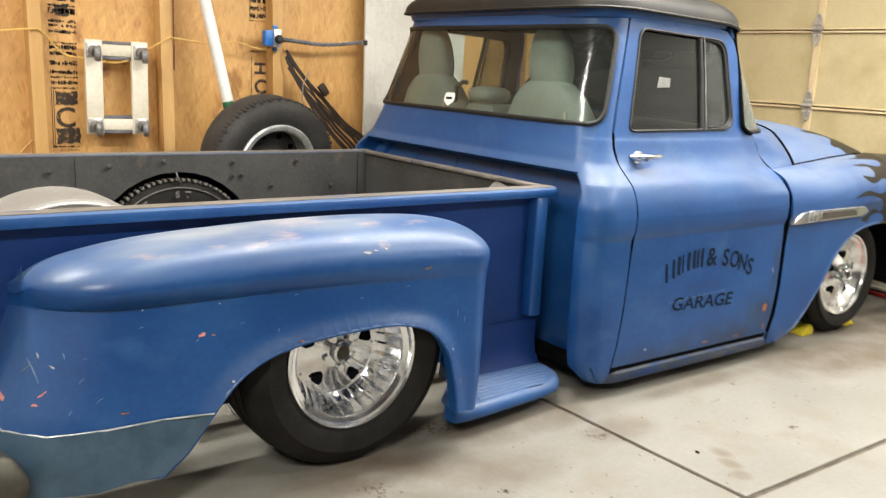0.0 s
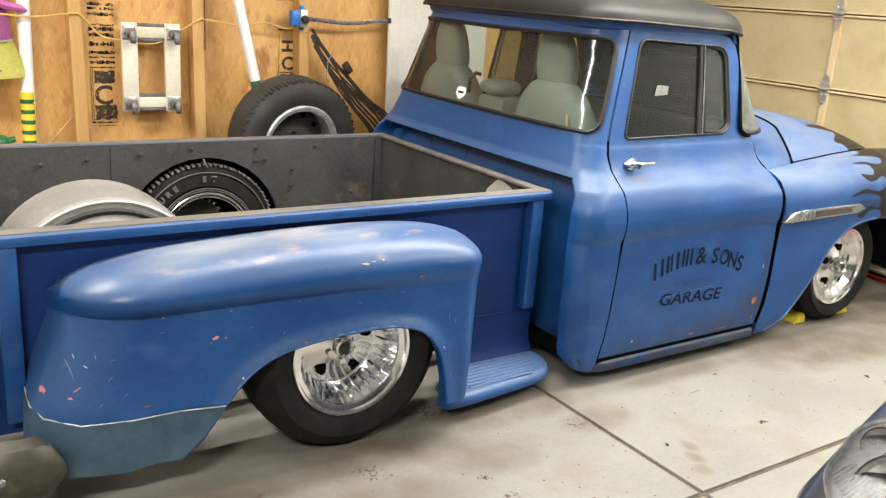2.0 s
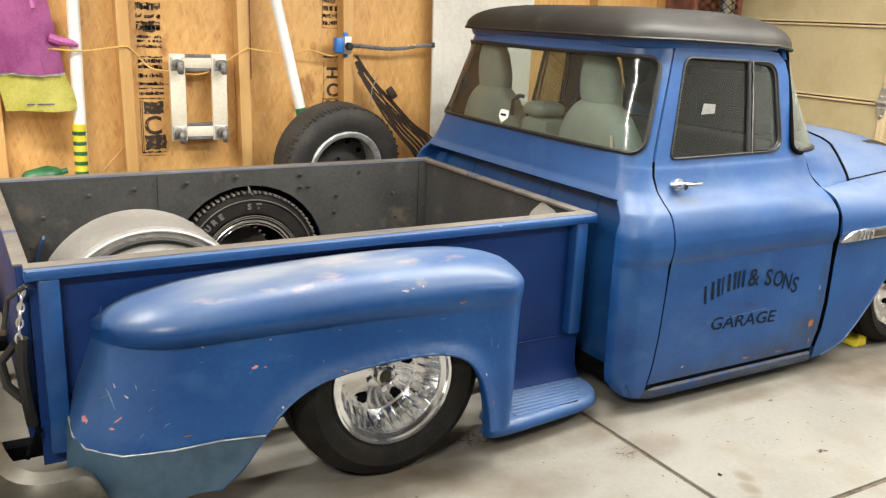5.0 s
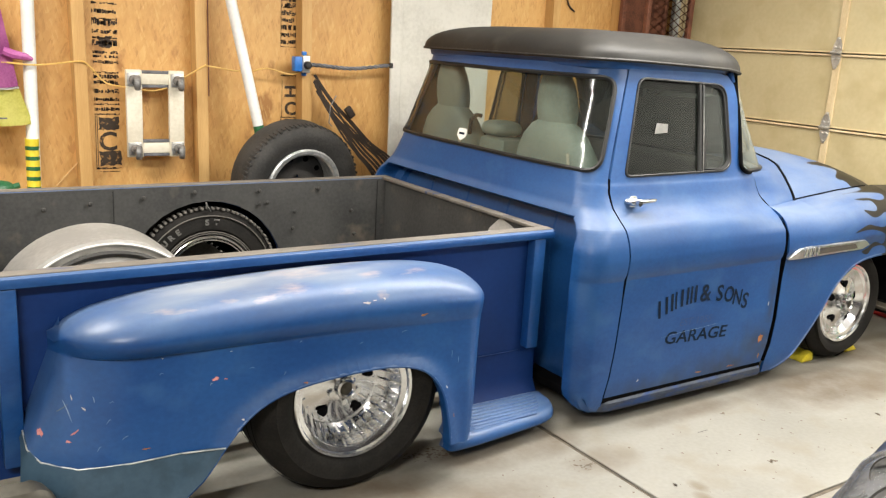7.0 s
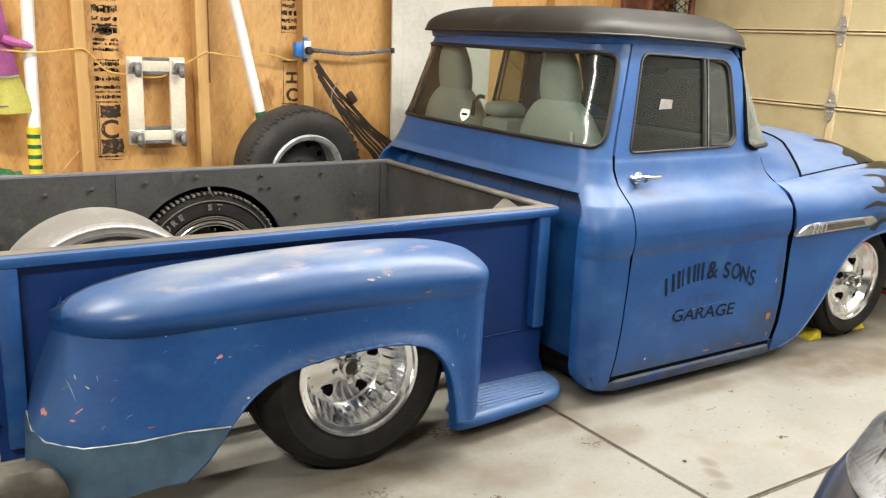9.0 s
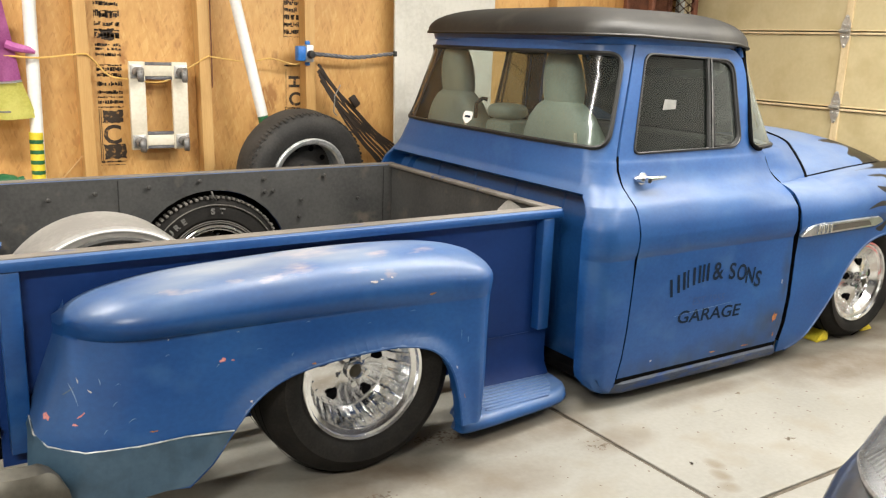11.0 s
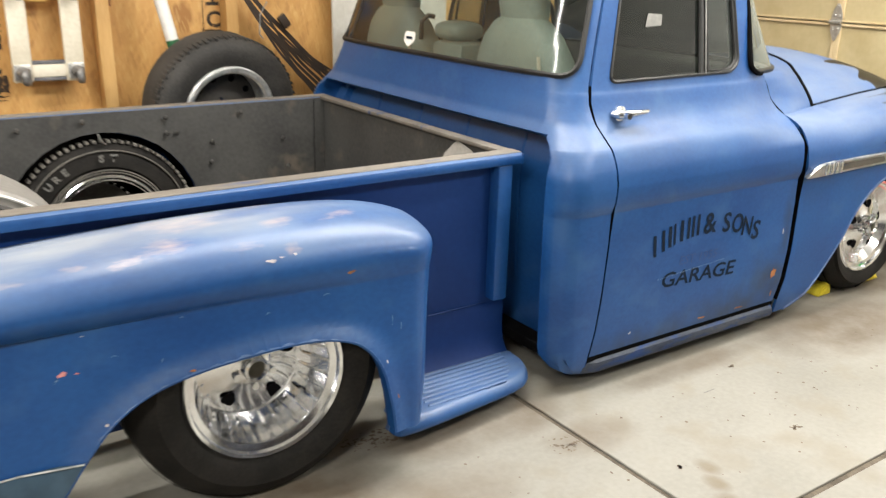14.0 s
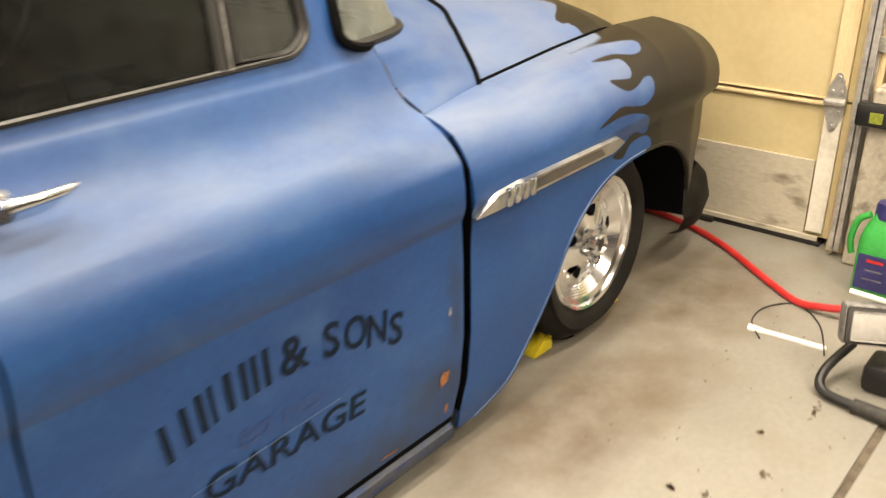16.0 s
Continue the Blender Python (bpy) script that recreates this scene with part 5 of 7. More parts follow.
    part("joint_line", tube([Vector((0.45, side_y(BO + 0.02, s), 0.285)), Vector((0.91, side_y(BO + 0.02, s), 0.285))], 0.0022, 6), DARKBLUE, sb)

# ---- wheels ----
def wheel(x, y, z, s, tyre_r, tyre_w, rim_r, dish, label, group_holes=5):
    """A polished wheel with a stepped deep dish, slots, rivets and hub cap, in a plain tyre."""
    m = pose(x, y, z, 0, 0, 0 if s > 0 else 180)
    w = tyre_w / 2
    whl = part("wheel", spin([(rim_r - 0.012, -w + 0.02), (rim_r - 0.012, w - 0.02)], m, 40), SHADOWGAP, truck, label)
    rt = tyre_r
    prof = [(rim_r, w - 0.03), (rim_r + 0.012, w - 0.008), (rim_r + 0.035, w + 0.004), (rim_r + (rt - rim_r) * 0.55, w + 0.008), (rt - 0.04, w - 0.006), (rt - 0.016, w - 0.022), (rt - 0.004, w - 0.045), (rt, w - 0.08), (rt + 0.002, 0), (rt, -w + 0.08), (rt - 0.004, -w + 0.045), (rt - 0.016, -w + 0.022), (rt - 0.04, -w + 0.006), (rim_r + 0.03, -w), (rim_r, -w + 0.03)]
    tyre = part("tyre", spin(prof, m, 64), TYRE, whl, "worn black tyre")
    for k in range(4):
        yy = -0.6 * w + 0.4 * w * k
        part("tread_groove", spin([(rt + 0.0025, yy - 0.004), (rt + 0.0035, yy), (rt + 0.0025, yy + 0.004)], m, 64), SHADOWGAP, tyre)
    lip = w - 0.012
    rim = [(rim_r + 0.004, lip - 0.012), (rim_r + 0.006, lip), (rim_r, lip + 0.006), (rim_r - 0.008, lip + 0.002), (rim_r - 0.012, lip - 0.008), (rim_r - 0.022, lip - 0.012)]
    n = 6
    for k in range(n):
        a, b = k / n, (k + 1) / n
        r0, h0 = rim_r - 0.022 - 0.045 * a, lip - 0.012 - dish * a
        r1, h1 = rim_r - 0.022 - 0.045 * b, lip - 0.012 - dish * b
        rim += [(r0 - 0.006, h0 - 0.003), (r1 - 0.001, h1 + 0.004)]
    part("rim", spin(rim, m, 56), POLISHED, whl, "polished stepped rim barrel")
    cr, ch = rim[-1]
    for k in range(30 if dish > 0.06 else 0):
        a = math.tau * k / 30
        ca, sa = math.cos(a), math.sin(a)
        pts = [m @ Vector((r * ca, h, r * sa)) for r, h in ((rim_r - 0.026, lip - 0.016), (rim_r - 0.042, lip - 0.012 - dish * 0.45), (rim_r - 0.062, lip - 0.012 - dish * 0.9))]
        part("rib", tube(pts, [0.004, 0.0095, 0.006], 8), POLISHED, whl)
    centre = [(0.0, ch + 0.03), (0.045, ch + 0.03), (0.06, ch + 0.02), (cr * 0.62, ch + 0.014), (cr * 0.8, ch + 0.004), (cr, ch)]
    cen = part("centre", spin(centre, m, 56), POLISHED, whl, "polished wheel centre")
    cap = part("hub_cap", spin([(0.020, ch + 0.052), (0.026, ch + 0.060), (0.033, ch + 0.056), (0.035, ch + 0.028)], m, 20), CHROME, cen)
    part("cap_disc", spin([(0, ch + 0.055), (0.014, ch + 0.0545), (0.024, ch + 0.052)], m, 16), BRUSHED, cap)
    for k in range(group_holes):
        a = math.tau * k / group_holes + 0.35
        q = m @ pose(0, 0, 0, 0, -math.degrees(a), 0)
        slot = panel(rounded([(cr * 0.60, -0.005), (cr * 0.74, -0.019), (cr * 0.86, -0.017), (cr * 0.86, 0.017), (cr * 0.74, 0.019), (cr * 0.60, 0.005)], 0.005, 3), lambda u, v: q @ Vector((u, ch + 0.021 - 0.02 * (u / cr - 0.5), v)), (), (), (), 0, q.to_3x3() @ Vector((0, 1, 0)))
        part("slot", slot, SHADOWGAP, cen, "dark slot")
        b = a + math.pi / group_holes
        part("lug_nut", tube([m @ Vector((0.05 * math.cos(b), ch + 0.026, 0.05 * math.sin(b))), m @ Vector((0.05 * math.cos(b), ch + 0.046, 0.05 * math.sin(b)))], 0.010, 8), CHROME, cen)
    for k in range(24):
        a = math.tau * k / 24
        part("rivet", spin([(0, 0.003), (0.003, 0.0025), (0.0045, 0)], m @ Matrix.Translation((cr * 0.93 * math.cos(a), ch + 0.002, cr * 0.93 * math.sin(a))), 8), POLISHED, cen)
    return whl, m


wheel(AX, YC - 0.735, 0.335, -1, 0.335, 0.29, 0.208, 0.11, "polished deep dish rear wheel")
wl, wm = wheel(AX, YC + 0.735, 0.335, 1, 0.335, 0.29, 0.208, 0.10, "rear wheel seen through the bed side")
wheel(2.855, YC - 0.722, 0.298, -1, 0.298, 0.20, 0.200, 0.025, "polished front wheel")
wheel(2.855, YC + 0.722, 0.298, 1, 0.298, 0.20, 0.200, 0.045, "polished front wheel")
for y in (AX, 2.855):
    part("axle", tube([(y, YC - 0.6, 0.32), (y, YC + 0.6, 0.32)], 0.04, 10), SHADOWGAP, truck, "dark axle")
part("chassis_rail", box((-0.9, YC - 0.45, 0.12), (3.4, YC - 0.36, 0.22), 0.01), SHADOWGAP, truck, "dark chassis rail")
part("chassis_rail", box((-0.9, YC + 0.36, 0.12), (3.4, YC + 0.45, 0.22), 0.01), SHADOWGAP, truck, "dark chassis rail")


# ---- cabin ----
def pillow(c, size, power=3.0, m=None, n=14):
    """A plump rounded block about c."""
    rows = []
    for i in range(n + 1):
        a = -math.pi / 2 + math.pi * i / n
        ring = []
        for j in range(2 * n):
            b = math.tau * j / (2 * n)
            d = Vector((math.cos(a) * math.cos(b), math.cos(a) * math.sin(b), math.sin(a)))
            k = sum(abs(v) ** power for v in d) ** (-1 / power)
            ring.append(Vector(c) + Vector((d.x * k * size[0], d.y * k * size[1], d.z * k * size[2])))
        rows.append(ring)
    bm = grid(rows, closed_v=True)
    bmesh.ops.remove_doubles(bm, verts=bm.verts[:], dist=1e-5)
    bmesh.ops.recalc_face_normals(bm, faces=bm.faces[:])
    if m:
        bm.transform(m)
    return bm


def bucket_seat(x, y):
    t = part("seat", pillow((0, 0, 0), (0.26, 0.25, 0.09), 4, pose(x + 0.28, y, 0.52)), SEAT, truck, "sage vinyl bucket seat")
    bm = pillow((0, 0, 0), (0.085, 0.262, 0.31), 2.8)
    for v in bm.verts:
        v.co.y *= 1 - 0.26 * max(0.0, v.co.z / 0.31) ** 2.2
    bm.transform(pose(x + 0.03, y, 0.862, 0, -8))
    part("backrest", bm, SEAT, t)
    bm = pillow((0, 0, 0), (0.066, 0.132, 0.160), 2.3)
    for v in bm.verts:
        v.co.y *= 1 - 0.30 * (v.co.z + 0.16) / 0.32
        v.co.x *= 1 - 0.2 * (v.co.z + 0.165) / 0.33
    bm.transform(pose(x - 0.005, y, 1.235, 0, -7))
    part("headrest", bm, SEAT, t)
    for k in (-0.12, 0.12):
        part("piping", tube([(x - 0.045, y + k, 0.62), (x - 0.052, y + k, 0.80), (x - 0.04, y + k * 0.95, 1.0)], 0.006, 6), SEAT, t)
    part("belt", tube([(x - 0.06, y - 0.20, 0.75), (x - 0.07, y - 0.19, 0.9), (x - 0.06, y - 0.16, 1.03)], 0.007, 6), CREAMWOOD, t, "pale seat belt webbing")


bucket_seat(1.33, -0.185)
bucket_seat(1.29, 0.575)
part("armrest", pillow((0, 0, 0), (0.08, 0.095, 0.038), 3, pose(1.35, 0.235, 1.072)), SEAT, truck, "padded sage centre armrest")
part("console", box((1.28, 0.12, 0.2), (1.45, 0.33, 1.035), 0.03), SEAT, truck, "sage console")
part("seat_latch", tube([(1.26, 0.37, 1.03), (1.26, 0.365, 1.10), (1.28, 0.345, 1.125), (1.30, 0.33, 1.12)], 0.010, 8), BLACK, truck, "black latch hook")
part("dashboard", pillow((0, 0, 0), (0.14, 0.70, 0.10), 4, pose(2.06, YC, 0.90)), TRIMGREY, truck, "dark dashboard")
steer = part("steering_wheel", tube([Vector((1.84 + 0.07 * math.sin(a), YC + 0.36 + 0.19 * math.cos(a), 1.02 + 0.17 * math.sin(a))) for a in [math.tau * k / 28 for k in range(28)]], 0.013, 8, True), BLACK, truck, "black steering wheel")
part("column", tube([(1.85, YC + 0.36, 1.02), (2.05, YC + 0.36, 0.86)], 0.025, 10), BLACK, steer)
part("spoke", box((1.835, YC + 0.19, 1.01), (1.85, YC + 0.53, 1.035), 0.005), BLACK, steer)
part("visor", box((1.90, YC - 0.60, 1.30), (1.93, YC - 0.12, 1.385), 0.008), TRIMGREY, truck, "dark sun visor")
part("inner_trim", box((1.27, YC + 0.735, 0.55), (2.0, YC + 0.745, 0.98), 0.004), TRIMGREY, truck, "dark far door trim")
part("mirror", box((1.99, YC - 0.11, 1.25), (2.0, YC + 0.11, 1.31), 0.01), BLACK, truck, "rear view mirror")
shield = rounded([(0.160, 1.078), (0.230, 1.078), (0.235, 1.045), (0.195, 1.02), (0.155, 1.045)], 0.012, 4)
part("sticker", panel([(YC - p.x, p.y) for p in shield], lambda u, z: back_fn(u, z) + Vector((0.003, 0, 0)), (), (), (), 0, (-1, 0, 0)), PVC, cab, "white shield sticker")
part("sticker_bar", panel([(YC - a, b) for a, b in ((0.173, 1.05), (0.217, 1.05), (0.217, 1.06), (0.173, 1.06))], lambda u, z: back_fn(u, z) + Vector((0.0015, 0, 0)), (), (), (), 0, (-1, 0, 0)), LETTER, cab, "dark print bar")


# small pale patch just outside the pane
part("note_card", panel([(1.445, 1.148), (1.520, 1.152), (1.528, 1.186), (1.462, 1.190)], lambda x, z: door_fn(-1)(x, z) + Vector((0, 0.006, 0)), (), (), (), 0, (0, -1, 0)), DULLPALE, truck, "small pale patch on the side glass", smooth=0)

# ---- lettering and paint damage ----
def text_mesh(words, size, bold=0.0, shear=0.0):
    """Flat letters as a list of polygons in their plane, with the width."""
    cu = bpy.data.curves.new("letters", "FONT")
    cu.body, cu.size, cu.offset, cu.shear = words, size, bold, shear
    cu.resolution_u = 3
    ob = bpy.data.objects.new("letters", cu)
    me = bpy.data.meshes.new_from_object(ob)
    bpy.data.objects.remove(ob)
    bpy.data.curves.remove(cu)
    return me


def lettering(name, words, size, place, material, parent, label="", bold=0.0, shear=0.0):
    """Letters laid on a surface: place(x, y) gives the 3D point of a point of the text plane."""
    me = text_mesh(words, size, bold, shear)
    bm = bmesh.new()
    bm.from_mesh(me)
    bpy.data.meshes.remove(me)
    for v in bm.verts:
        v.co = place(v.co.x, v.co.y)
    return part(name, bm, material, parent, label, smooth=0)


def word(words, size, place, material, parent, label="", bold=0.0, shear=0.0):
    """A painted word, each letter a part of its own."""
    me = text_mesh(words, size, bold, shear)
    links = {k: set() for k in range(len(me.vertices))}
    for a, b in (e.vertices for e in me.edges):
        links[a].add(b), links[b].add(a)
    seen = set()
    for start in range(len(me.vertices)):
        if start in seen:
            continue
        island, todo = {start}, [start]
        while todo:
            for k in links[todo.pop()] - island:
                island.add(k), todo.append(k)
        seen |= island
        bm = bmesh.new()
        vs = {k: bm.verts.new(place(me.vertices[k].co.x, me.vertices[k].co.y)) for k in sorted(island)}
        for f in me.polygons:
            if f.vertices[0] in island:
                bm.faces.new([vs[k] for k in f.vertices])
        part("painted_letter", bm, material, parent, label, smooth=0)
    bpy.data.meshes.remove(me)


doors = [o for o in truck.children if o.name.startswith("door") and "lettering" in o.get("label", "")]
near_door = doors[0]
dfn = door_fn(-1)
lift = Vector((0, -0.0018, 0))


def arc_place(x, z):
    return dfn(x, z) + lift


ARC0, ARC1 = 1.425, 1.985


def arc_z(x):
    t = (x - ARC0) / (ARC1 - ARC0)
    return 0.417 - 0.035 * t + 0.075 * 4 * t * (1 - t) * 0.85


def arc_letter(name, words, x, size, bold=0.0018, narrow=1.0):
    a = math.atan2(arc_z(x + 0.03) - arc_z(x - 0.03), 0.06) * 0.35
    lettering(name, words, size, lambda u, v: arc_place(x + u * narrow * math.cos(a) - v * math.sin(a), arc_z(x) + u * math.sin(a) + v * math.cos(a)), LETTER, near_door, "faded black painted letter", bold)


# the surname is kept as plain upright bars
for bx, bw in ((1.425, 0.014), (1.464, 0.014), (1.494, 0.015), (1.519, 0.009), (1.550, 0.015), (1.583, 0.013), (1.606, 0.012), (1.631, 0.013)):
    a = math.atan2(arc_z(bx + 0.03) - arc_z(bx - 0.03), 0.06) * 0.35
    zz = arc_z(bx + bw / 2)
    bar_pts = [(bx, zz), (bx + bw, zz), (bx + bw - 0.075 * math.sin(a), zz + 0.075), (bx - 0.075 * math.sin(a), zz + 0.075)]
    part("name_bar", panel(bar_pts, arc_place, (), (), (), 0, (0, -1, 0)), LETTER, near_door, "faded black painted block", smooth=0)
arc_letter("ampersand", "&", 1.665, 0.105)
for lx, ch, narrow in ((1.765, "S", 1.0), (1.816, "O", 0.82), (1.875, "N", 0.82), (1.936, "S", 1.0)):
    arc_letter("painted_letter", ch, lx, 0.098, 0.0018, narrow)
part("scratch", panel([(1.455, 0.3345), (1.60, 0.3425), (1.80, 0.3515), (1.80, 0.3528), (1.60, 0.3440), (1.455, 0.3356)], lambda x, z: arc_place(x, z) + lift * 0.4, (), (), (), 0, (0, -1, 0)), CHIP_BLUE, near_door, "long thin pale scratch", smooth=0)
word("EST 1955", 0.050, lambda u, v: arc_place(1.555 + u * 1.05, 0.370 + v * 0.9 - 0.02 * u), surf("ghosted_lettering", (0.02, 0.045, 0.15), (0.03, 0.06, 0.18), 0.5, 0, 30, 120, 0), near_door, "ghosted small painted letter", 0.0, 0.15)
word("GARAGE", 0.088, lambda u, v: arc_place(1.474 + u * 1.13, 0.302 + v * 0.84 - 0.050 * u), LETTER, near_door, "faded black painted letter", 0.0015, 0.12)


def blob(cx, cy, rx, ry, seed, turn=0.0, n=26):
    """An irregular closed outline."""
    rnd = random.Random(seed)
    ph = [rnd.uniform(0, 6.28) for _ in range(4)]
    out = []
    for k in range(n):
        a = math.tau * k / n
        r = 1 + 0.22 * math.sin(2 * a + ph[0]) + 0.16 * math.sin(3 * a + ph[1]) + 0.12 * math.sin(5 * a + ph[2]) + 0.09 * math.sin(8 * a + ph[3])
        x, y = rx * r * math.cos(a), ry * r * math.sin(a)
        out.append((cx + x * math.cos(turn) - y * math.sin(turn), cy + x * math.sin(turn) + y * math.cos(turn)))
    return out


near_fender = [o for o in truck.children if o.name.startswith("rear_fender")][0]
rfn = rear_fn(-1)


def crown_v(x, z):
    zc = along(CROWN, x)
    sz = shoulder(x)
    return z / sz if z <= sz else 1 + 2 / math.pi * math.asin(min(1, ((z - sz) / (zc - sz)) ** (1 / 0.88)))


CHIPS = [(0.058, 0.664, 0.020, 0.010, CHIP_PALE, -0.1), (0.085, 0.668, 0.009, 0.005, CHIP_PALE, 0), (0.12, 0.670, 0.008, 0.007, CHIP_PALE, 0), (-0.407, 0.484, 0.016, 0.009, CHIP_PINK, 0.2), (-0.378, 0.480, 0.007, 0.004, CHIP_PINK, 0), (-0.779, 0.368, 0.007, 0.017, CHIP_PINK, 0.1), (-0.722, 0.384, 0.004, 0.013, CHIP_PINK, -0.4), (-0.730, 0.360, 0.007, 0.006, CHIP_PINK, 0), (-0.573, 0.318, 0.016, 0.003, CHIP_RUST, 0), (-0.743, 0.470, 0.002, 0.012, CHIP_PALE, 0.3), (-0.715, 0.445, 0.004, 0.008, CHIP_PALE, 0.5), (-0.755, 0.44, 0.002, 0.025, CHIP_OLIVE, -0.4), (0.262, 0.602, 0.020, 0.006, CHIP_RUST, 0.1), (-0.14, 0.437, 0.012, 0.004, CHIP_RUST, 0.2), (-0.335, 0.355, 0.008, 0.004, CHIP_PALE, 0.8), (0.355, 0.345, 0.003, 0.010, CHIP_PALE, 0.3), (0.385, 0.24, 0.003, 0.012, CHIP_RUST, 0.2), (-0.36, 0.56, 0.006, 0.002, CHIP_PALE, 0), (-0.55, 0.565, 0.004, 0.003, CHIP_PALE, 0)]
for n, (cx, cz, rx, rv, material, turn) in enumerate(CHIPS):
    v0 = crown_v(cx, cz)
    k = 1.0 if v0 > 1 else 1 / 0.63
    part("paint_chip", panel(blob(cx, v0, rx * 0.58, rv * 0.58 * k * (3.0 if v0 > 1 else 1), 40 + n, turn), lambda x, v: rfn(min(FX1, max(FX0, x)), max(0.02, min(1.98, v))) + Vector((0, -0.0016, 0.0012)), (), steps_between(cx - 0.1, cx + 0.1, 12), steps_between(v0 - 0.2, v0 + 0.2, 10), 0, (0, -1, 0.3)), material, near_fender, "chipped paint")
for n, (cx, cz, rx, rz, material, turn) in enumerate([(2.113, 0.238, 0.012, 0.022, CHIP_RUST, -0.3), (2.12, 0.155, 0.004, 0.012, CHIP_RUST, 0), (1.93, 0.135, 0.02, 0.003, CHIP_RUST, 0), (1.35, 0.165, 0.006, 0.004, CHIP_PALE, 0), (1.72, 0.14, 0.02, 0.003, CHIP_RUST, 0), (2.135, 0.40, 0.004, 0.008, CHIP_PALE, 0)]):
    part("paint_chip", panel(blob(cx, cz, rx, rz, 90 + n, turn), lambda x, z: dfn(x, z) + lift, (), (), (), 0, (0, -1, 0)), material, near_door, "rusted paint chip")

# fine scratches on the fender
for x, z, length, turn in ((-0.745, 0.435, 0.06, -1.1), (-0.70, 0.47, 0.018, -1.2), (-0.66, 0.41, 0.014, 0.9), (-0.55, 0.52, 0.012, 0.2), (-0.66, 0.46, 0.010, 0.1), (-0.30, 0.50, 0.016, -0.1), (0.05, 0.53, 0.012, 0.1), (0.20, 0.55, 0.02, 0.05), (-0.62, 0.36, 0.016, 0.5), (-0.67, 0.34, 0.012, 1.0), (0.38, 0.45, 0.03, 1.5), (0.405, 0.43, 0.02, 1.5), (-0.15, 0.56, 0.012, 0.0), (-0.42, 0.47, 0.012, 0.6), (-0.20, 0.47, 0.010, 0.9)):
    lines = bmesh.new()
    ca, sa = math.cos(turn), math.sin(turn)
    path = [(x + length * (t - 0.5) * ca, z + length * (t - 0.5) * sa + 0.004 * math.sin(3 * t)) for t in (0, 0.25, 0.5, 0.75, 1)]
    for w0, w1, (a, b), (c, d) in zip((0.0003, 0.0009, 0.001, 0.0008), (0.0009, 0.001, 0.0008, 0.0003), path[:-1], path[1:]):
        pts = ((a + w0 * sa, b - w0 * ca), (c + w1 * sa, d - w1 * ca), (c - w1 * sa, d + w1 * ca), (a - w0 * sa, b + w0 * ca))
        lines.faces.new([lines.verts.new(rfn(p, rear_v(p, q)) + Vector((0, -0.0014, 0))) for p, q in pts])
    bmesh.ops.remove_doubles(lines, verts=lines.verts[:], dist=1e-5)
    part("scratch", lines, CHIP_BLUE, near_fender, "thin dull scratch", smooth=0)

# pale letters on the far tyre, seen through the bed side
far_tyre = wl.children[0]
far_tyre.data.materials[0] = FARTYRE
for word, a0 in (("URE", 140), ("ST", 94)):
    for n, ch in enumerate(word):
        ang = radians(a0 - 8.5 * n)
        r0 = 0.262

        def place(u, v, ang=ang):
            rr, aa = r0 + v, ang - u / r0
            return Vector((AX + rr * math.cos(aa), YC + 0.735 - 0.145 - 0.0125, 0.335 + rr * math.sin(aa)))

        lettering("tyre_letter", ch, 0.036, place, surf("worn_tyre_letter", (0.075, 0.072, 0.066), (0.16, 0.155, 0.145), 0.7, 0, 40, 120, 0), far_tyre, "raised pale tyre letter", 0.002)
for k in range(84):
    a = math.tau * k / 84
    q = pose(AX, YC + 0.735, 0.335, 0, -math.degrees(a), 0)
    part("tread_block", box((0.326, -0.136 + 0.01 * (k % 2), -0.007), (0.3365, -0.085, 0.006), 0.002, q), FARTYRE, far_tyre, smooth=0)
for r0 in (0.219, 0.228, 0.300):
    part("sidewall_ring", tube([Vector((AX + r0 * math.cos(a), YC + 0.735 - 0.1475 - (0.004 if r0 < 0.29 else -0.004), 0.335 + r0 * math.sin(a))) for a in [math.tau * k / 64 for k in range(64)]], 0.003, 6, True), FARTYRE, far_tyre)

for r0, w0 in ((0.204, 0.007), (0.190, 0.004)):
    part("rim_lip", tube([Vector((AX + r0 * math.cos(a), YC + 0.735 - 0.150, 0.335 + r0 * math.sin(a))) for a in [math.tau * k / 64 for k in range(64)]], w0, 6, True), CHROME, far_tyre, "bright rim edge")
# unseen black sheet that paints in the shade round the far tyre
part("wheel_house", grid([[Vector((AX + r * math.cos(a), side_y(o, 1), 0.335 + r * math.sin(a))) for a in [math.pi * k / 24 for k in range(25)]] for o, r in ((0.632, 0.392), (0.70, 0.385), (0.90, 0.372))]), SHADOWGAP, truck, "black sheet added as shade behind the bed side")
part("cable_end", tube(smooth_line([(0.045, YC + BO - 0.040, 0.700), (0.060, YC + BO - 0.030, 0.668), (0.11, YC + BO + 0.03, 0.630), (0.20, YC + BO + 0.05, 0.585), (0.27, YC + BO + 0.05, 0.560)], 5), 0.0042, 7), DULLPALE, truck, "pale cable hanging in the wheel opening")

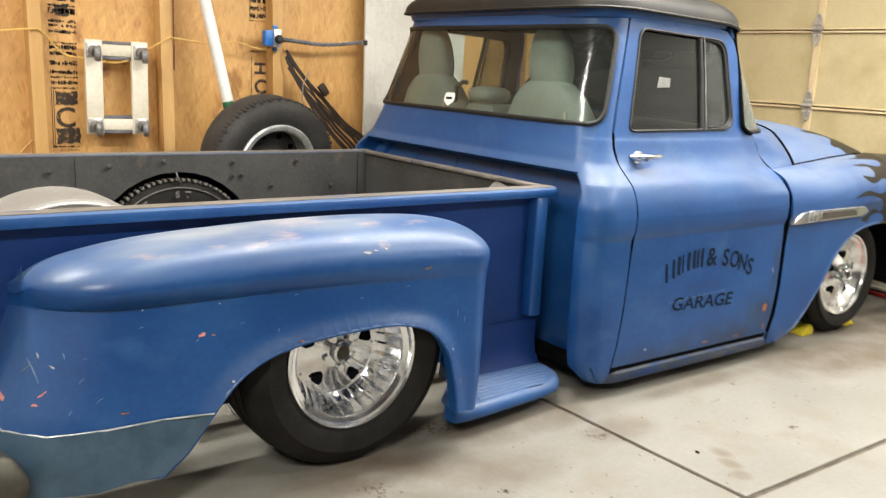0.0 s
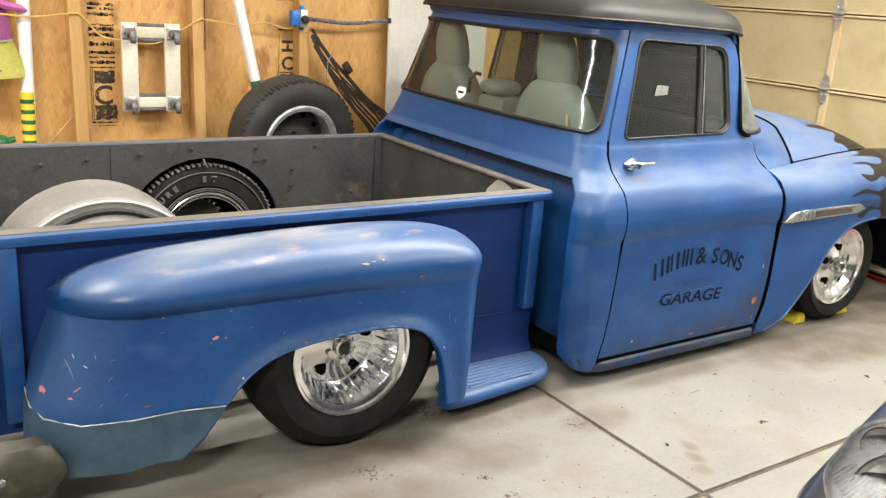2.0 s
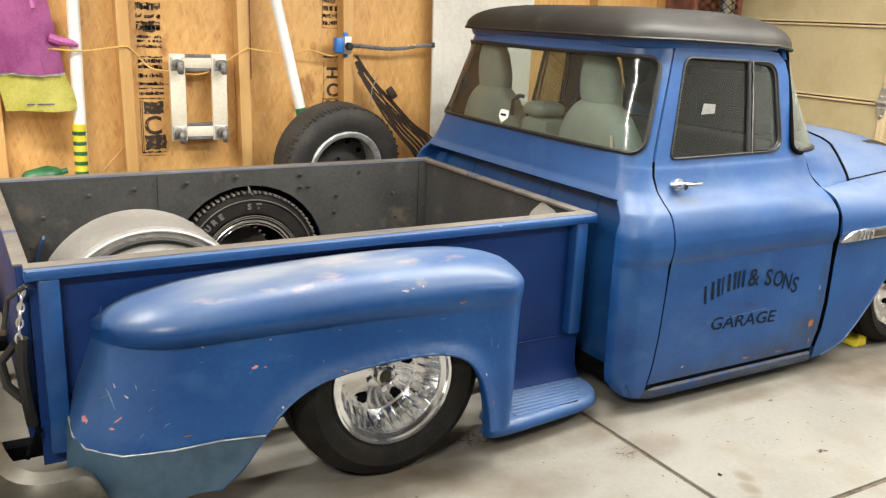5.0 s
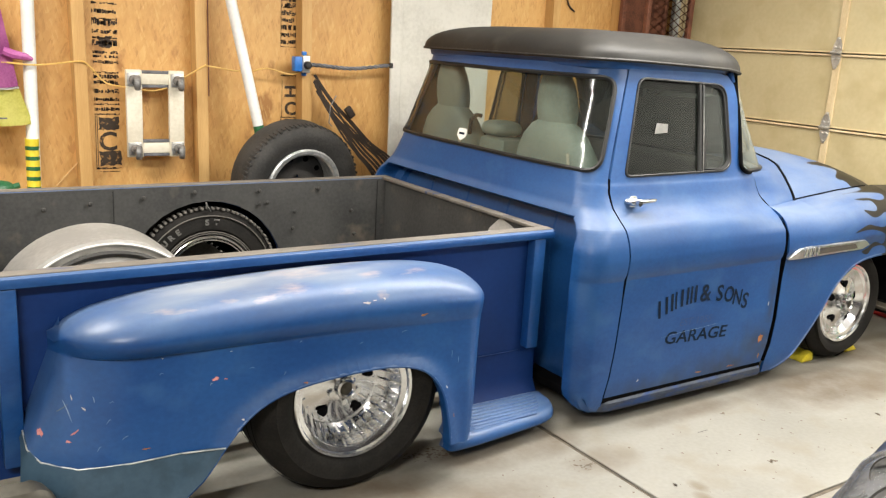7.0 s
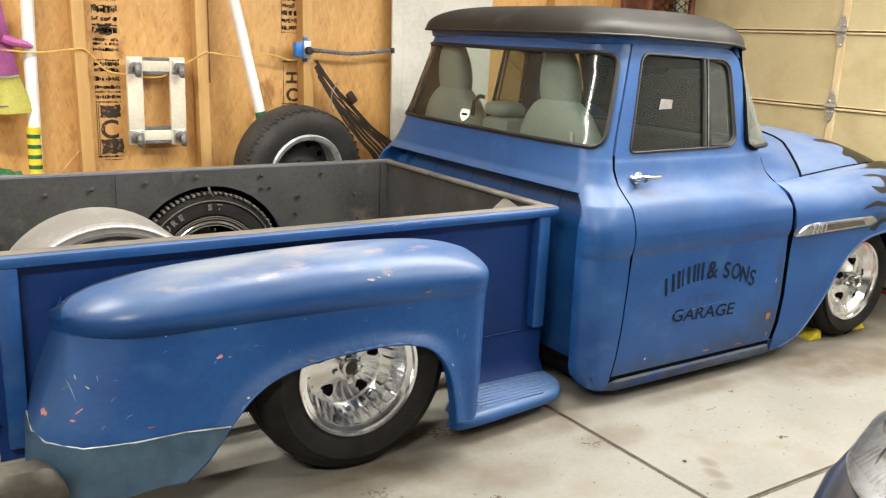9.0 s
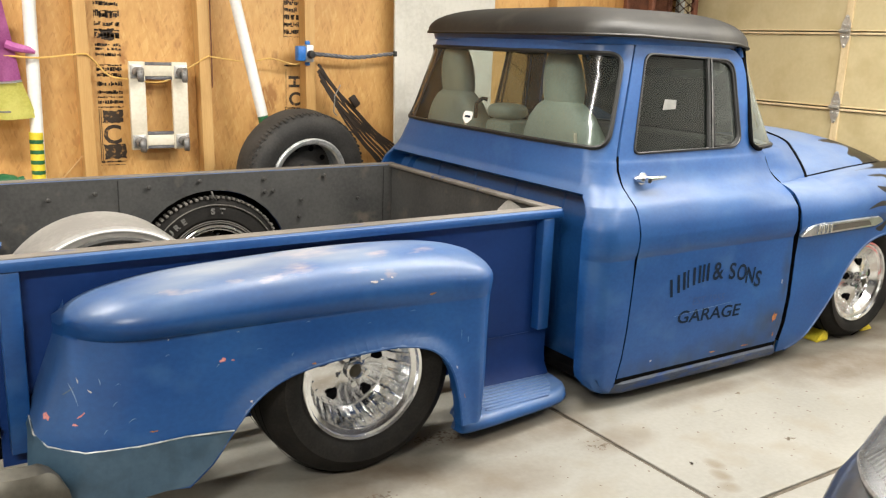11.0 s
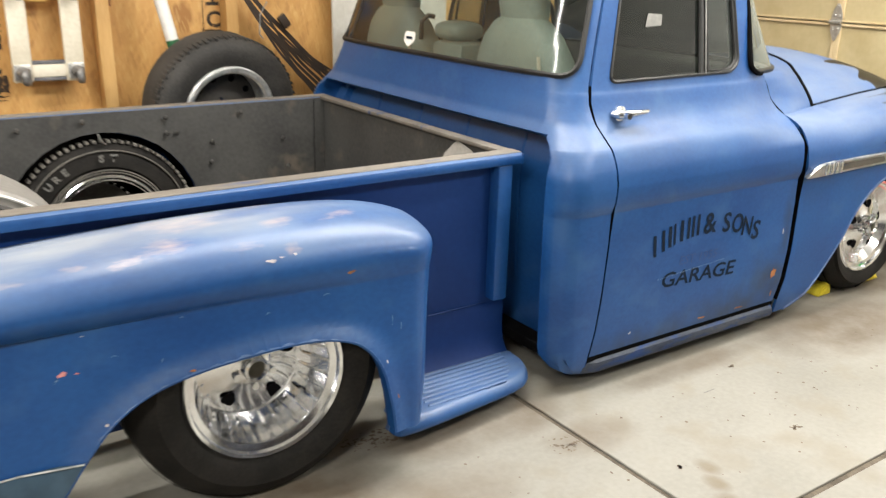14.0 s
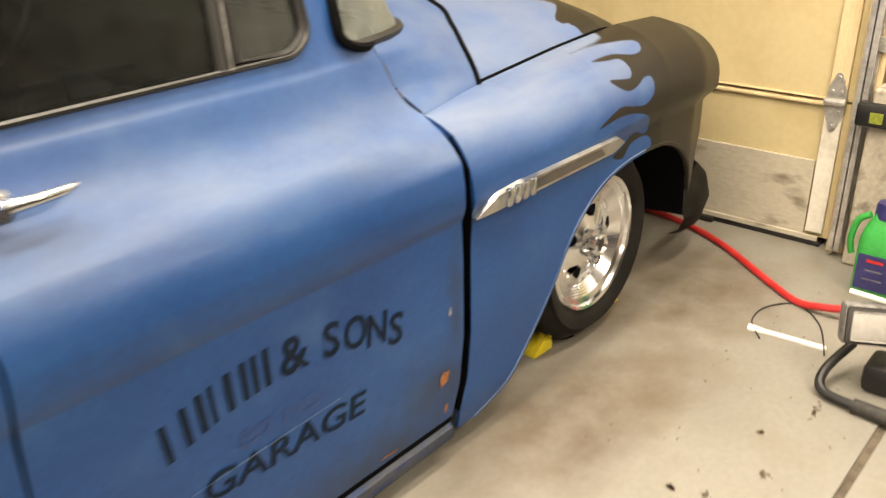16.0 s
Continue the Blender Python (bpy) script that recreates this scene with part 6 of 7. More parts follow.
# ---- rear of the truck ----
bar = smooth_line([(-0.84, YC - 0.955, 0.213), (-0.92, YC - 0.985, 0.218), (-1.02, YC - 0.975, 0.223), (-1.085, YC - 0.90, 0.228), (-1.12, YC - 0.72, 0.233), (-1.14, YC - 0.4, 0.238), (-1.145, YC, 0.238), (-1.14, YC + 0.4, 0.238), (-1.12, YC + 0.72, 0.233), (-1.085, YC + 0.90, 0.228), (-1.02, YC + 0.975, 0.223), (-0.92, YC + 0.985, 0.218), (-0.84, YC + 0.955, 0.213)], 5)
rows = []
for n, p in enumerate(bar):
    way = (bar[min(n + 1, len(bar) - 1)] - bar[max(n - 1, 0)]).normalized()
    outw = Vector((way.y, -way.x, 0)) * -1
    taper = 0.45 + 0.55 * math.sqrt(min(1.0, min(n, len(bar) - 1 - n) / 3))
    rows.append([p + outw * b + Vector((0, 0, a * taper)) for a, b in ((-0.088, -0.055), (-0.075, -0.014), (-0.042, 0.008), (0.0, 0.016), (0.042, 0.008), (0.075, -0.014), (0.088, -0.055))])
bm = grid(rows)
bmesh.ops.recalc_face_normals(bm, faces=bm.faces[:])
bmesh.ops.solidify(bm, geom=bm.faces[:], thickness=0.004)
bumper = part("rear_bumper", bm, BRUSHED, truck, "dull weathered chrome rear bumper")
for bx, by in ((-1.105, YC - 0.80), (-0.99, YC - 0.985)):
    part("bumper_bolt", spin([(0, 0.008), (0.008, 0.006), (0.013, 0)], pose(bx, by - 0.012, 0.228, 0, 0, 200), 10), CASTERGREY, bumper)
part("bumper_arm", box((-1.12, YC - 0.5, 0.13), (-0.9, YC - 0.44, 0.18), 0.01), SHADOWGAP, bumper)
part("bumper_arm", box((-1.12, YC + 0.44, 0.13), (-0.9, YC + 0.5, 0.18), 0.01), SHADOWGAP, bumper)
# tailgate chain in a rubber sleeve
chain = part("tailgate_chain", tube([(-0.972, YC - RO + 0.01, 0.72), (-0.985, YC - RO + 0.015, 0.66), (-0.99, YC - RO + 0.02, 0.60)], 0.004, 6), STEEL, truck, "chain and black rubber sleeve by the tailgate")
for k in range(7):
    q = pose(-0.975 - 0.003 * k, YC - RO + 0.012, 0.715 - 0.022 * k, 0, 0, 90 * (k % 2))
    part("link", tube([q @ Vector((0.008 * math.cos(a), 0, 0.014 * math.sin(a))) for a in [math.tau * j / 10 for j in range(10)]], 0.003, 6, True), STEEL, chain)
part("sleeve", tube([(-0.985, YC - RO + 0.02, 0.58), (-0.99, YC - RO + 0.03, 0.50), (-0.985, YC - RO + 0.035, 0.40), (-0.975, YC - RO + 0.04, 0.31)], 0.017, 8), BLACK, chain)
part("sleeve", tube([(-1.0, YC - RO + 0.06, 0.55), (-1.04, YC - RO + 0.07, 0.50), (-1.03, YC - RO + 0.06, 0.43), (-0.985, YC - RO + 0.04, 0.38)], 0.013, 8), BLACK, chain)
part("latch_arm", tube([(-0.965, YC - RO + 0.0, 0.735), (-1.01, YC - RO + 0.04, 0.69), (-1.025, YC - RO + 0.06, 0.60)], 0.007, 8), TYREDUSTY, chain)
part("tail_lamp_bracket", tube([(-0.96, YC - RO + 0.03, 0.30), (-0.99, YC - 0.66, 0.24), (-1.0, YC - 0.70, 0.24)], 0.008, 8), SHADOWGAP, chain)

# loose wheel tub lying in the bed
tub = thing("wheel_tub", (-0.50, 0.22, 0.23), "pale grey primered steel wheel tub standing in the bed", "wheel tub")
R = 0.375
cx, cz = -0.51, 0.335
rows = [[Vector((cx + r * math.cos(a), y, cz + r * math.sin(a))) for a in [math.pi * k / 30 for k in range(31)]] for r, y in ((R - 0.10, 0.02), (R - 0.055, 0.005), (R - 0.015, 0.01), (R, 0.03), (R + 0.002, 0.15), (R, 0.32))]
bm = grid(rows)
bmesh.ops.solidify(bm, geom=bm.faces[:], thickness=0.004)
part("shell", bm, GREYPRIMER, tub)
part("rim_groove", tube([Vector((cx + (R - 0.045) * math.cos(a), 0.0, cz + (R - 0.045) * math.sin(a))) for a in [math.pi * (0.16 + 0.68 * k / 30) for k in range(31)]], 0.012, 6), TYREDUSTY, tub, "dark grey slot along the rim")
part("edge_bead", tube([Vector((cx + (R - 0.012) * math.cos(a), 0.008, cz + (R - 0.012) * math.sin(a))) for a in [math.pi * k / 30 for k in range(31)]], 0.005, 6), PVC, tub)
part("face", grid([[Vector((cx + r * math.cos(a), y, cz + r * math.sin(a))) for a in [math.pi * k / 30 for k in range(31)]] for r, y in ((R - 0.058, 0.004), (R - 0.09, -0.01), (R - 0.2, -0.02), (0.02, -0.02))]), GREYPRIMER, tub)
part("foot", box((cx - R, 0.0, 0.23), (cx + R, 0.32, cz + 0.002), 0.006), GREYPRIMER, tub)


# ---- things along the plywood wall ----
YW = Y_PLY - 0.002


def ink_mark(bm, words="black ink stencil print on flake board"):
    return tagged(part("stencil_mark", bm, INK, None, "", 0), words, "stencil", "", "structure")


def flat_rect(bm, x0, x1, z0, z1):
    bm.faces.new([bm.verts.new((x, YW, z)) for x, z in ((x0, z0), (x1, z0), (x1, z1), (x0, z1))])


def print_line(x0, x1, z, h, seed):
    """A row of broken upright strokes, as of worn print that cannot be read."""
    rnd, bm, x = random.Random(seed), bmesh.new(), x0
    while x < x1 - 0.004:
        w = rnd.uniform(0.004, 0.013)
        if rnd.random() < 0.88:
            a, b = rnd.uniform(0, 0.35) * h, rnd.uniform(0.65, 1.0) * h
            flat_rect(bm, x, min(x + w, x1), z + a, z + b)
        if rnd.random() < 0.55:
            flat_rect(bm, x, min(x + w * 1.7, x1), z + (0 if rnd.random() < 0.5 else h * 0.8), z + h * (0.2 if rnd.random() < 0.5 else 1.0) + 0.001)
        x += w + rnd.uniform(0.001, 0.0035)
    flat_rect(bm, x0, x0 + 0.003, z, z + h)
    return ink_mark(bm)


def ink_blotch(x0, x1, z0, z1, seed):
    """A solid blotch of ink with ragged edges and bare flecks."""
    rnd, bm = random.Random(seed), bmesh.new()
    cs = [(x0 + (x1 - x0) * k / 9, z0) for k in range(9)] + [(x1, z0 + (z1 - z0) * k / 6) for k in range(6)] + [(x1 - (x1 - x0) * k / 9, z1) for k in range(9)] + [(x0, z1 - (z1 - z0) * k / 6) for k in range(6)]
    bm.faces.new([bm.verts.new((x + rnd.uniform(-0.006, 0.006), YW, z + rnd.uniform(-0.005, 0.005))) for x, z in cs])
    return ink_mark(bm)


for column, (x0, x1, rows) in enumerate(((-0.212, -0.088, ((1.60, 0.016), (1.575, 0.016), (1.545, 0.01), (1.50, 0.020), (1.47, 0.008), (1.44, 0.03), (1.40, 0.02), (1.375, 0.008), (1.34, 0.028), (1.30, 0.014), (1.28, 0.012), (1.25, 0.016), (1.20, 0.010), (1.175, 0.02), (1.145, 0.02), (1.10, 0.022), (1.06, 0.018), (1.04, 0.008), (1.01, 0.018), (0.988, 0.010), (0.705, 0.008), (0.69, 0.004))), (0.808, 0.918, ((1.80, 0.02), (1.77, 0.02), (1.735, 0.026), (1.70, 0.024), (1.665, 0.024), (1.63, 0.022), (1.595, 0.028), (1.555, 0.026), (1.515, 0.028), (1.475, 0.026), (1.435, 0.026), (1.395, 0.024), (1.378, 0.005), (1.215, 0.008), (0.975, 0.008), (0.955, 0.016), (0.93, 0.008))))):
    for n, (z, h) in enumerate(rows):
        print_line(x0, x1, z, h, 11 * n + column)
ink_blotch(-0.195, -0.095, 0.912, 0.975, 3)
ink_blotch(-0.192, -0.086, 0.725, 0.800, 4)
ink_blotch(-0.185, -0.12, 1.33, 1.385, 5)
bm = bmesh.new()
for xx, za, zb in ((-0.212, 0.705, 0.985), (-0.203, 0.705, 0.985), (0.815, 0.98, 1.20), (0.914, 0.98, 1.20), (0.803, 1.376, 1.66), (0.921, 1.383, 1.66)):
    flat_rect(bm, xx, xx + 0.003, za, zb)
ink_mark(bm)
for ch, lx, lz, size in (("C", -0.198, 0.806, 0.135), ("C", 0.832, 0.995, 0.105)):
    ob = lettering("stencil_letter", ch, size, lambda u, v: Vector((lx + u, YW, lz + v)), INK, None, "", 0.003)
    tagged(ob, "black stencilled letter printed on flake board", "stencil", "", "structure")
ob = lettering("stencil_letter", "H", 0.10, lambda u, v: Vector((0.835 + v, YW, 1.165 - u)), INK, None, "", 0.003)
tagged(ob, "black stencilled letter printed sideways on flake board", "stencil", "", "structure")

pipe = thing("pvc_pipe", (-0.58, 1.52, 0), "white pvc pipe with yellow and green striped tape", "pipe")
part("tube", tube([(-0.60, 1.52, 0.0), (-0.59, 1.53, 1.0), (-0.575, 1.535, 2.5)], 0.030, 16), PVC, pipe)
z0 = 0.48
for k in range(15):
    h = 0.030 if k % 2 else 0.019
    part("tape_band", tube([(-0.597, 1.525, z0), (-0.5965, 1.5252, z0 + h)], 0.0325, 16), YELLOWTAPE if k % 2 else GREENTAPE, pipe, "yellow tape band" if k % 2 else "green tape band")
    z0 += h + 0.0005
part("tape_band", tube([(-0.5965, 1.5252, z0), (-0.596, 1.5254, z0 + 0.035)], 0.0325, 16), YELLOWTAPE, pipe, "yellow tape band")

bag = thing("shopping_bag", (-0.72, 1.50, 0.88), "purple and yellow-green woven shopping bag hanging on the wall", "bag")


def bag_rows(x0t, x1t, zt, x0b, x1b, zb, n=12, m=9):
    rows = []
    for i in range(m):
        t = i / (m - 1)
        x0, x1, z = x0t + (x0b - x0t) * t, x1t + (x1b - x1t) * t, zt + (zb - zt) * t
        rows.append([Vector((x0 + (x1 - x0) * k / n, 1.50 - 0.035 * math.sin(math.pi * k / n) * (0.4 + 0.6 * t) + 0.008 * math.sin(k * 2.1 + i), z + 0.004 * math.sin(k * 0.6))) for k in range(n + 1)])
    return rows


for nm, args, material, lab in (("upper", (-0.96, -0.70, 1.50, -0.94, -0.640, 1.132), PURPLE, "purple upper half"), ("band", (-0.94, -0.640, 1.134, -0.94, -0.638, 1.122), PVC, "white stripe"), ("lower", (-0.94, -0.638, 1.122, -0.91, -0.585, 0.955), LIME, "yellow-green lower half")):
    bm = grid(bag_rows(*args))
    bmesh.ops.solidify(bm, geom=bm.faces[:], thickness=0.006)
    part(nm, bm, material, bag, lab)
part("fold", tube([(-0.70, 1.485, 1.30), (-0.66, 1.48, 1.285), (-0.60, 1.485, 1.275), (-0.575, 1.49, 1.265)], [0.02, 0.022, 0.016, 0.008], 8), PURPLE, bag)
part("handle", tube([(-0.93, 1.49, 1.44), (-0.90, 1.51, 1.60), (-0.84, 1.53, 1.66), (-0.78, 1.51, 1.58), (-0.76, 1.49, 1.43)], 0.012, 8), PURPLE, bag)
part("print_bar", box((-0.82, 1.4665, 0.985), (-0.70, 1.468, 0.992), 0), GREYFELT, bag, "faint printed bar", smooth=0)

cord = thing("extension_cord", (0.0, 1.54, 1.25), "thin yellow cord strung along the studs", "cord")
part("wire", tube(smooth_line([(-1.4, 1.54, 1.27), (-0.76, 1.50, 1.25), (-0.55, 1.485, 1.24), (-0.36, 1.55, 1.26), (-0.31, 1.55, 1.25), (-0.22, 1.58, 1.16), (-0.13, 1.56, 1.14), (0.0, 1.55, 1.125), (0.08, 1.56, 1.14), (0.17, 1.57, 1.19), (0.28, 1.55, 1.26), (0.31, 1.55, 1.26), (0.48, 1.47, 1.24), (0.63, 1.54, 1.26), (0.78, 1.55, 1.23), (0.86, 1.55, 1.27), (0.93, 1.55, 1.28), (1.13, 1.55, 1.27), (1.30, 1.54, 1.30), (1.43, 1.54, 1.29)], 5), 0.0045, 6), CORD, cord)
# dark tube added to draw the narrow gap beside the stud
part("drop_wire", tube(smooth_line([(0.30, 1.553, 2.4), (0.302, 1.553, 1.6), (0.305, 1.553, 1.26), (0.306, 1.553, 1.1)], 4), 0.0035, 6), RUSTYMESH, cord)
conduit = thing("cable_twist", (1.15, 1.54, 1.31), "grey twisted cable strung between stud and trim", "cable")
for k in range(3):
    strand = [Vector((0.90 + 0.58 * t, 1.540 + 0.006 * math.cos(t * 34 + 2.1 * k), 1.290 + 0.012 * t - 0.016 * math.sin(math.pi * t) + 0.004 * math.sin(9 * t) + 0.006 * math.sin(t * 34 + 2.1 * k))) for t in [j / 60 for j in range(61)]]
    part("strand", tube(strand, 0.0062, 7), GREYFELT, conduit)
part("clip", box((1.455, 1.520, 1.288), (1.475, 1.548, 1.318), 0.004), TYREDUSTY, conduit)

outlet = thing("outlet_box", (0.82, 1.53, 1.29), "blue plastic outlet box with grey cover and black knob", "outlet box")
part("box", box((0.782, 1.505, 1.25), (0.83, 1.558, 1.333), 0.008), BLUEPLASTIC, outlet)
part("cover", box((0.828, 1.495, 1.245), (0.872, 1.555, 1.34), 0.006), STEEL, outlet, "grey metal cover")
part("knob", spin([(0, 0.03), (0.017, 0.028), (0.022, 0.018), (0.023, 0)], pose(0.852, 1.495, 1.288, 0, 0, 180), 16), BLACK, outlet, "black knob")
part("ear", box((0.84, 1.535, 1.34), (0.868, 1.555, 1.362), 0.006), BLUEPLASTIC, outlet)
part("ear", box((0.84, 1.535, 1.225), (0.868, 1.555, 1.246), 0.006), BLUEPLASTIC, outlet)

dolly = thing("furniture_dolly", (0.03, 1.56, 0.76), "cream slatted furniture dolly with four grey casters hung on the wall", "dolly")
DL, DR, DB, DT = -0.105, 0.192, 0.778, 1.230
for x0 in (DL, DR - 0.08):
    part("side_slat", box((x0, 1.548, DB), (x0 + 0.08, 1.575, DT), 0.005), CREAMWOOD, dolly)
for z0 in (DB + 0.02, DT - 0.075):
    part("cross_slat", box((DL + 0.07, 1.553, z0), (DR - 0.07, 1.577, z0 + 0.055), 0.005), CREAMWOOD, dolly)
    for dz in (-0.016, 0.056):
        part("felt_edge", box((DL + 0.078, 1.556, z0 + dz), (DR - 0.078, 1.58, z0 + dz + 0.016), 0.003), GREYFELT, dolly, "grey felt edge")
for x0 in (DL + 0.037, DR - 0.037):
    for z0 in (DB + 0.045, DT - 0.05):
        caster = part("caster", box((x0 - 0.034, 1.543, z0 - 0.034), (x0 + 0.034, 1.549, z0 + 0.034), 0.003), STEEL, dolly, "grey swivel caster")
        part("fork", tube([(x0, 1.545, z0), (x0 + 0.004, 1.515, z0 - 0.01)], [0.026, 0.021], 12), CASTERGREY, caster)
        wheelbm = spin([(0.008, -0.014), (0.033, -0.014), (0.038, -0.008), (0.038, 0.008), (0.033, 0.014), (0.008, 0.014)], pose(x0 + 0.006, 1.492, z0 - 0.014, 0, 0, 70), 20)
        part("roller", wheelbm, CASTERGREY, caster)
        for bx in (-0.026, 0.026):
            for bz in (-0.026, 0.026):
                part("screw", spin([(0, 0.003), (0.004, 0.002), (0.005, 0)], pose(x0 + bx, 1.543, z0 + bz, 0, 0, 180), 8), STEEL, caster)

pole = thing("pole", (0.70, 1.45, 0), "white pole with green end leaning on the wall", "pole")
part("shaft", tube([(0.583, 1.41, 0.955), (0.33, 1.50, 2.15)], 0.029, 14), PVC, pole)
part("end_band", tube([(0.601, 1.4035, 0.87), (0.582, 1.410, 0.958)], 0.0295, 14), GREENTAPE, pole, "green band")
part("end_cap", tube([(0.781, 1.339, 0.02), (0.601, 1.4035, 0.871)], 0.028, 14), YELLOWTAPE, pole, "yellow lower end")

# spare wheel leaning on the wall
spare = thing("spare_wheel", (0.72, 1.30, 0), "old spare tyre on a chrome slotted steel wheel", "wheel")
sm = pose(0.74, 1.27, 0.66, -8, 0, 184)
prof = [(0.21, 0.085), (0.222, 0.105), (0.25, 0.116), (0.29, 0.118), (0.318, 0.108), (0.335, 0.09), (0.342, 0.06), (0.343, 0), (0.342, -0.06), (0.335, -0.09), (0.31, -0.11), (0.25, -0.112), (0.21, -0.085)]
st = part("tyre", spin(prof, sm, 64), TYREDUSTY, spare, "dusty black tyre")
for k in range(90):
    a = 360 * k / 90
    part("tread_block", box((0.333, 0.045, -0.006), (0.346, 0.093 - 0.012 * (k % 2), 0.006), 0.002, sm @ pose(0, 0, 0, 0, a, 0)), TYREDUSTY, st, smooth=0)
part("rim", spin([(0.214, 0.088), (0.220, 0.112), (0.212, 0.121), (0.196, 0.119), (0.186, 0.108), (0.184, 0.06), (0.186, 0.02), (0.18, 0.0)], sm, 56), WELD, spare, "chrome rim")
disc = part("disc", spin([(0.0, 0.03), (0.05, 0.032), (0.075, 0.036), (0.12, 0.022), (0.16, 0.012), (0.185, 0.0)], sm, 48), TYREDUSTY, spare, "dark steel wheel disc")
for k in range(10):
    part("slot", spin([(0, 0.002), (0.015, 0.0015), (0.016, 0)], sm @ pose(0, 0, 0, 0, 36 * k, 0) @ Matrix.Translation((0.145, 0.018, 0)), 12), SHADOWGAP, disc)
for k in range(5):
    part("stud_bolt", tube([sm @ Vector((0.057 * math.cos(1.26 * k), 0.03, 0.057 * math.sin(1.26 * k))), sm @ Vector((0.057 * math.cos(1.26 * k), 0.05, 0.057 * math.sin(1.26 * k)))], 0.008, 6), CHROME, disc)
stack = thing("tyre_stack", (0.74, 1.25, 0), "black tyre lying flat under the spare wheel", "tyre")
part("tyre", spin(prof, pose(0.74, 1.20, 0.118, 90), 48), TYRE, stack)
part("plank", box((0.45, 1.02, 0.236), (1.03, 1.40, 0.30), 0.006), STUD, stack, "plank on the tyre")

# dark cables and straps hanging in a bundle
DARKSTRAP = surf("dark_brown_webbing", (0.018, 0.011, 0.007), (0.045, 0.028, 0.018), 0.7, 0, 14, 120, 0.2)
bundle = thing("strap_bundle", (1.1, 1.50, 0.75), "bundle of black straps and cables hanging on the stud", "straps")
for k in range(12):
    rnd = random.Random(k)
    d = k / 11
    a, b = Vector((0.935 + 0.03 * d, 1.53, 1.235 - 0.10 * d)), Vector((1.415 - 0.15 * d, 1.42 + 0.03 * rnd.random(), 0.745 - 0.05 * d))
    pts = [a.lerp(b, t) + Vector((rnd.uniform(-0.012, 0.012), 0, rnd.uniform(-0.012, 0.012) - 0.03 * math.sin(math.pi * t))) for t in (0, 0.25, 0.5, 0.75, 1)] + [b + Vector((0.06, 0.0, -0.10))]
    pts = smooth_line(pts, 4)
    wide = rnd.uniform(0.004, 0.008)
    bm = grid([[p + Vector((u * 0.7, -0.004 * (k % 3) - v, u * 0.7)) for p in pts] for u, v in ((-wide, 0), (wide, 0.002), (wide, 0.006), (-wide, 0.004))], closed_u=True)
    part("strap", bm, DARKSTRAP, bundle)
part("knot", box((-0.022, -0.016, -0.035), (0.022, 0.012, 0.035), 0.008, pose(1.135, 1.45, 1.03, 0, -35, 0)), DARKSTRAP, bundle, "dark ratchet buckle")
part("hook", tube([(1.07, 1.50, 1.12), (1.015, 1.46, 1.06), (1.005, 1.45, 0.97), (1.02, 1.44, 0.95)], 0.0032, 6), CASTERGREY, bundle)
part("sliver", tube([(-0.43, 1.60, 0.62), (-0.30, 1.61, 0.76)], 0.004, 6), STUD, thing("wood_sliver", (-0.30, 1.60, 0.6), "thin pale wood stick behind the bed", "stick"))

bottle = thing("green_bottle", (-0.80, 1.30, 0.62), "dark green plastic bottle lying on a shelf board", "bottle")
part("body", spin([(0, -0.10), (0.038, -0.095), (0.048, -0.075), (0.048, 0.02), (0.03, 0.06), (0.014, 0.075), (0.014, 0.10), (0, 0.10)], pose(-0.72, 1.30, 0.672, 12, 0, -80), 24), GREENTAPE, bottle)
shelf = thing("shelf_board", (-0.8, 1.35, 0), "pine board on two legs behind the truck bed", "shelf")
part("board", box((-1.3, 1.15, 0.59), (-0.5, 1.50, 0.62), 0.004), STUD, shelf)
for x0 in (-1.27, -0.57):
    part("leg", box((x0, 1.30, 0.0), (x0 + 0.04, 1.36, 0.59), 0.003), STUD, shelf)

for ob, dx in ((pipe, 0.065), (bag, 0.06), (cord, 0.05), (outlet, 0.05), (dolly, 0.03), (bundle, 0.02)):
    ob.matrix_basis = Matrix.Translation((dx, 0, 0)) @ ob.matrix_basis

# far corner: rusty mesh cage beside the door
cage = thing("mesh_cage", (3.55, 1.35, 0), "tall rusty brown expanded mesh cage in the corner", "cage")
for x0 in (3.30, 3.72):
    for y0 in (1.26, 1.50):
        part("post", box((x0, y0, 0.0), (x0 + 0.035, y0 + 0.035, 2.3), 0.003), RUSTYMESH, cage)
for z0 in (0.1, 1.15, 2.25):
    part("rail", box((3.30, 1.262, z0), (3.75, 1.288, z0 + 0.03), 0.003), RUSTYMESH, cage)
bm = bmesh.new()
for k in range(26):
    for sgn in (-1, 1):
        xa, za = (3.335, 0.9 + 0.055 * k)
        xb, zb = 3.72, za + sgn * 0.22
        d = Vector((0.003, 0, 0.003))
        vs = [bm.verts.new(p) for p in ((xa, 1.27, za - 0.004), (xb, 1.27, zb - 0.004), (xb, 1.27, zb + 0.004), (xa, 1.27, za + 0.004))]
        bm.faces.new(vs)
bmesh.ops.solidify(bm, geom=bm.faces[:], thickness=0.004)
part("mesh", bm, RUSTYMESH, cage, "expanded metal mesh", smooth=0)
part("back_sheet", box((3.33, 1.52, 0.02), (3.72, 1.535, 2.28), 0.002), RUSTYMESH, cage, smooth=0)
hang = thing("black_wire", (2.95, 1.63, 2.0), "black wire hanging on the plywood", "wire")
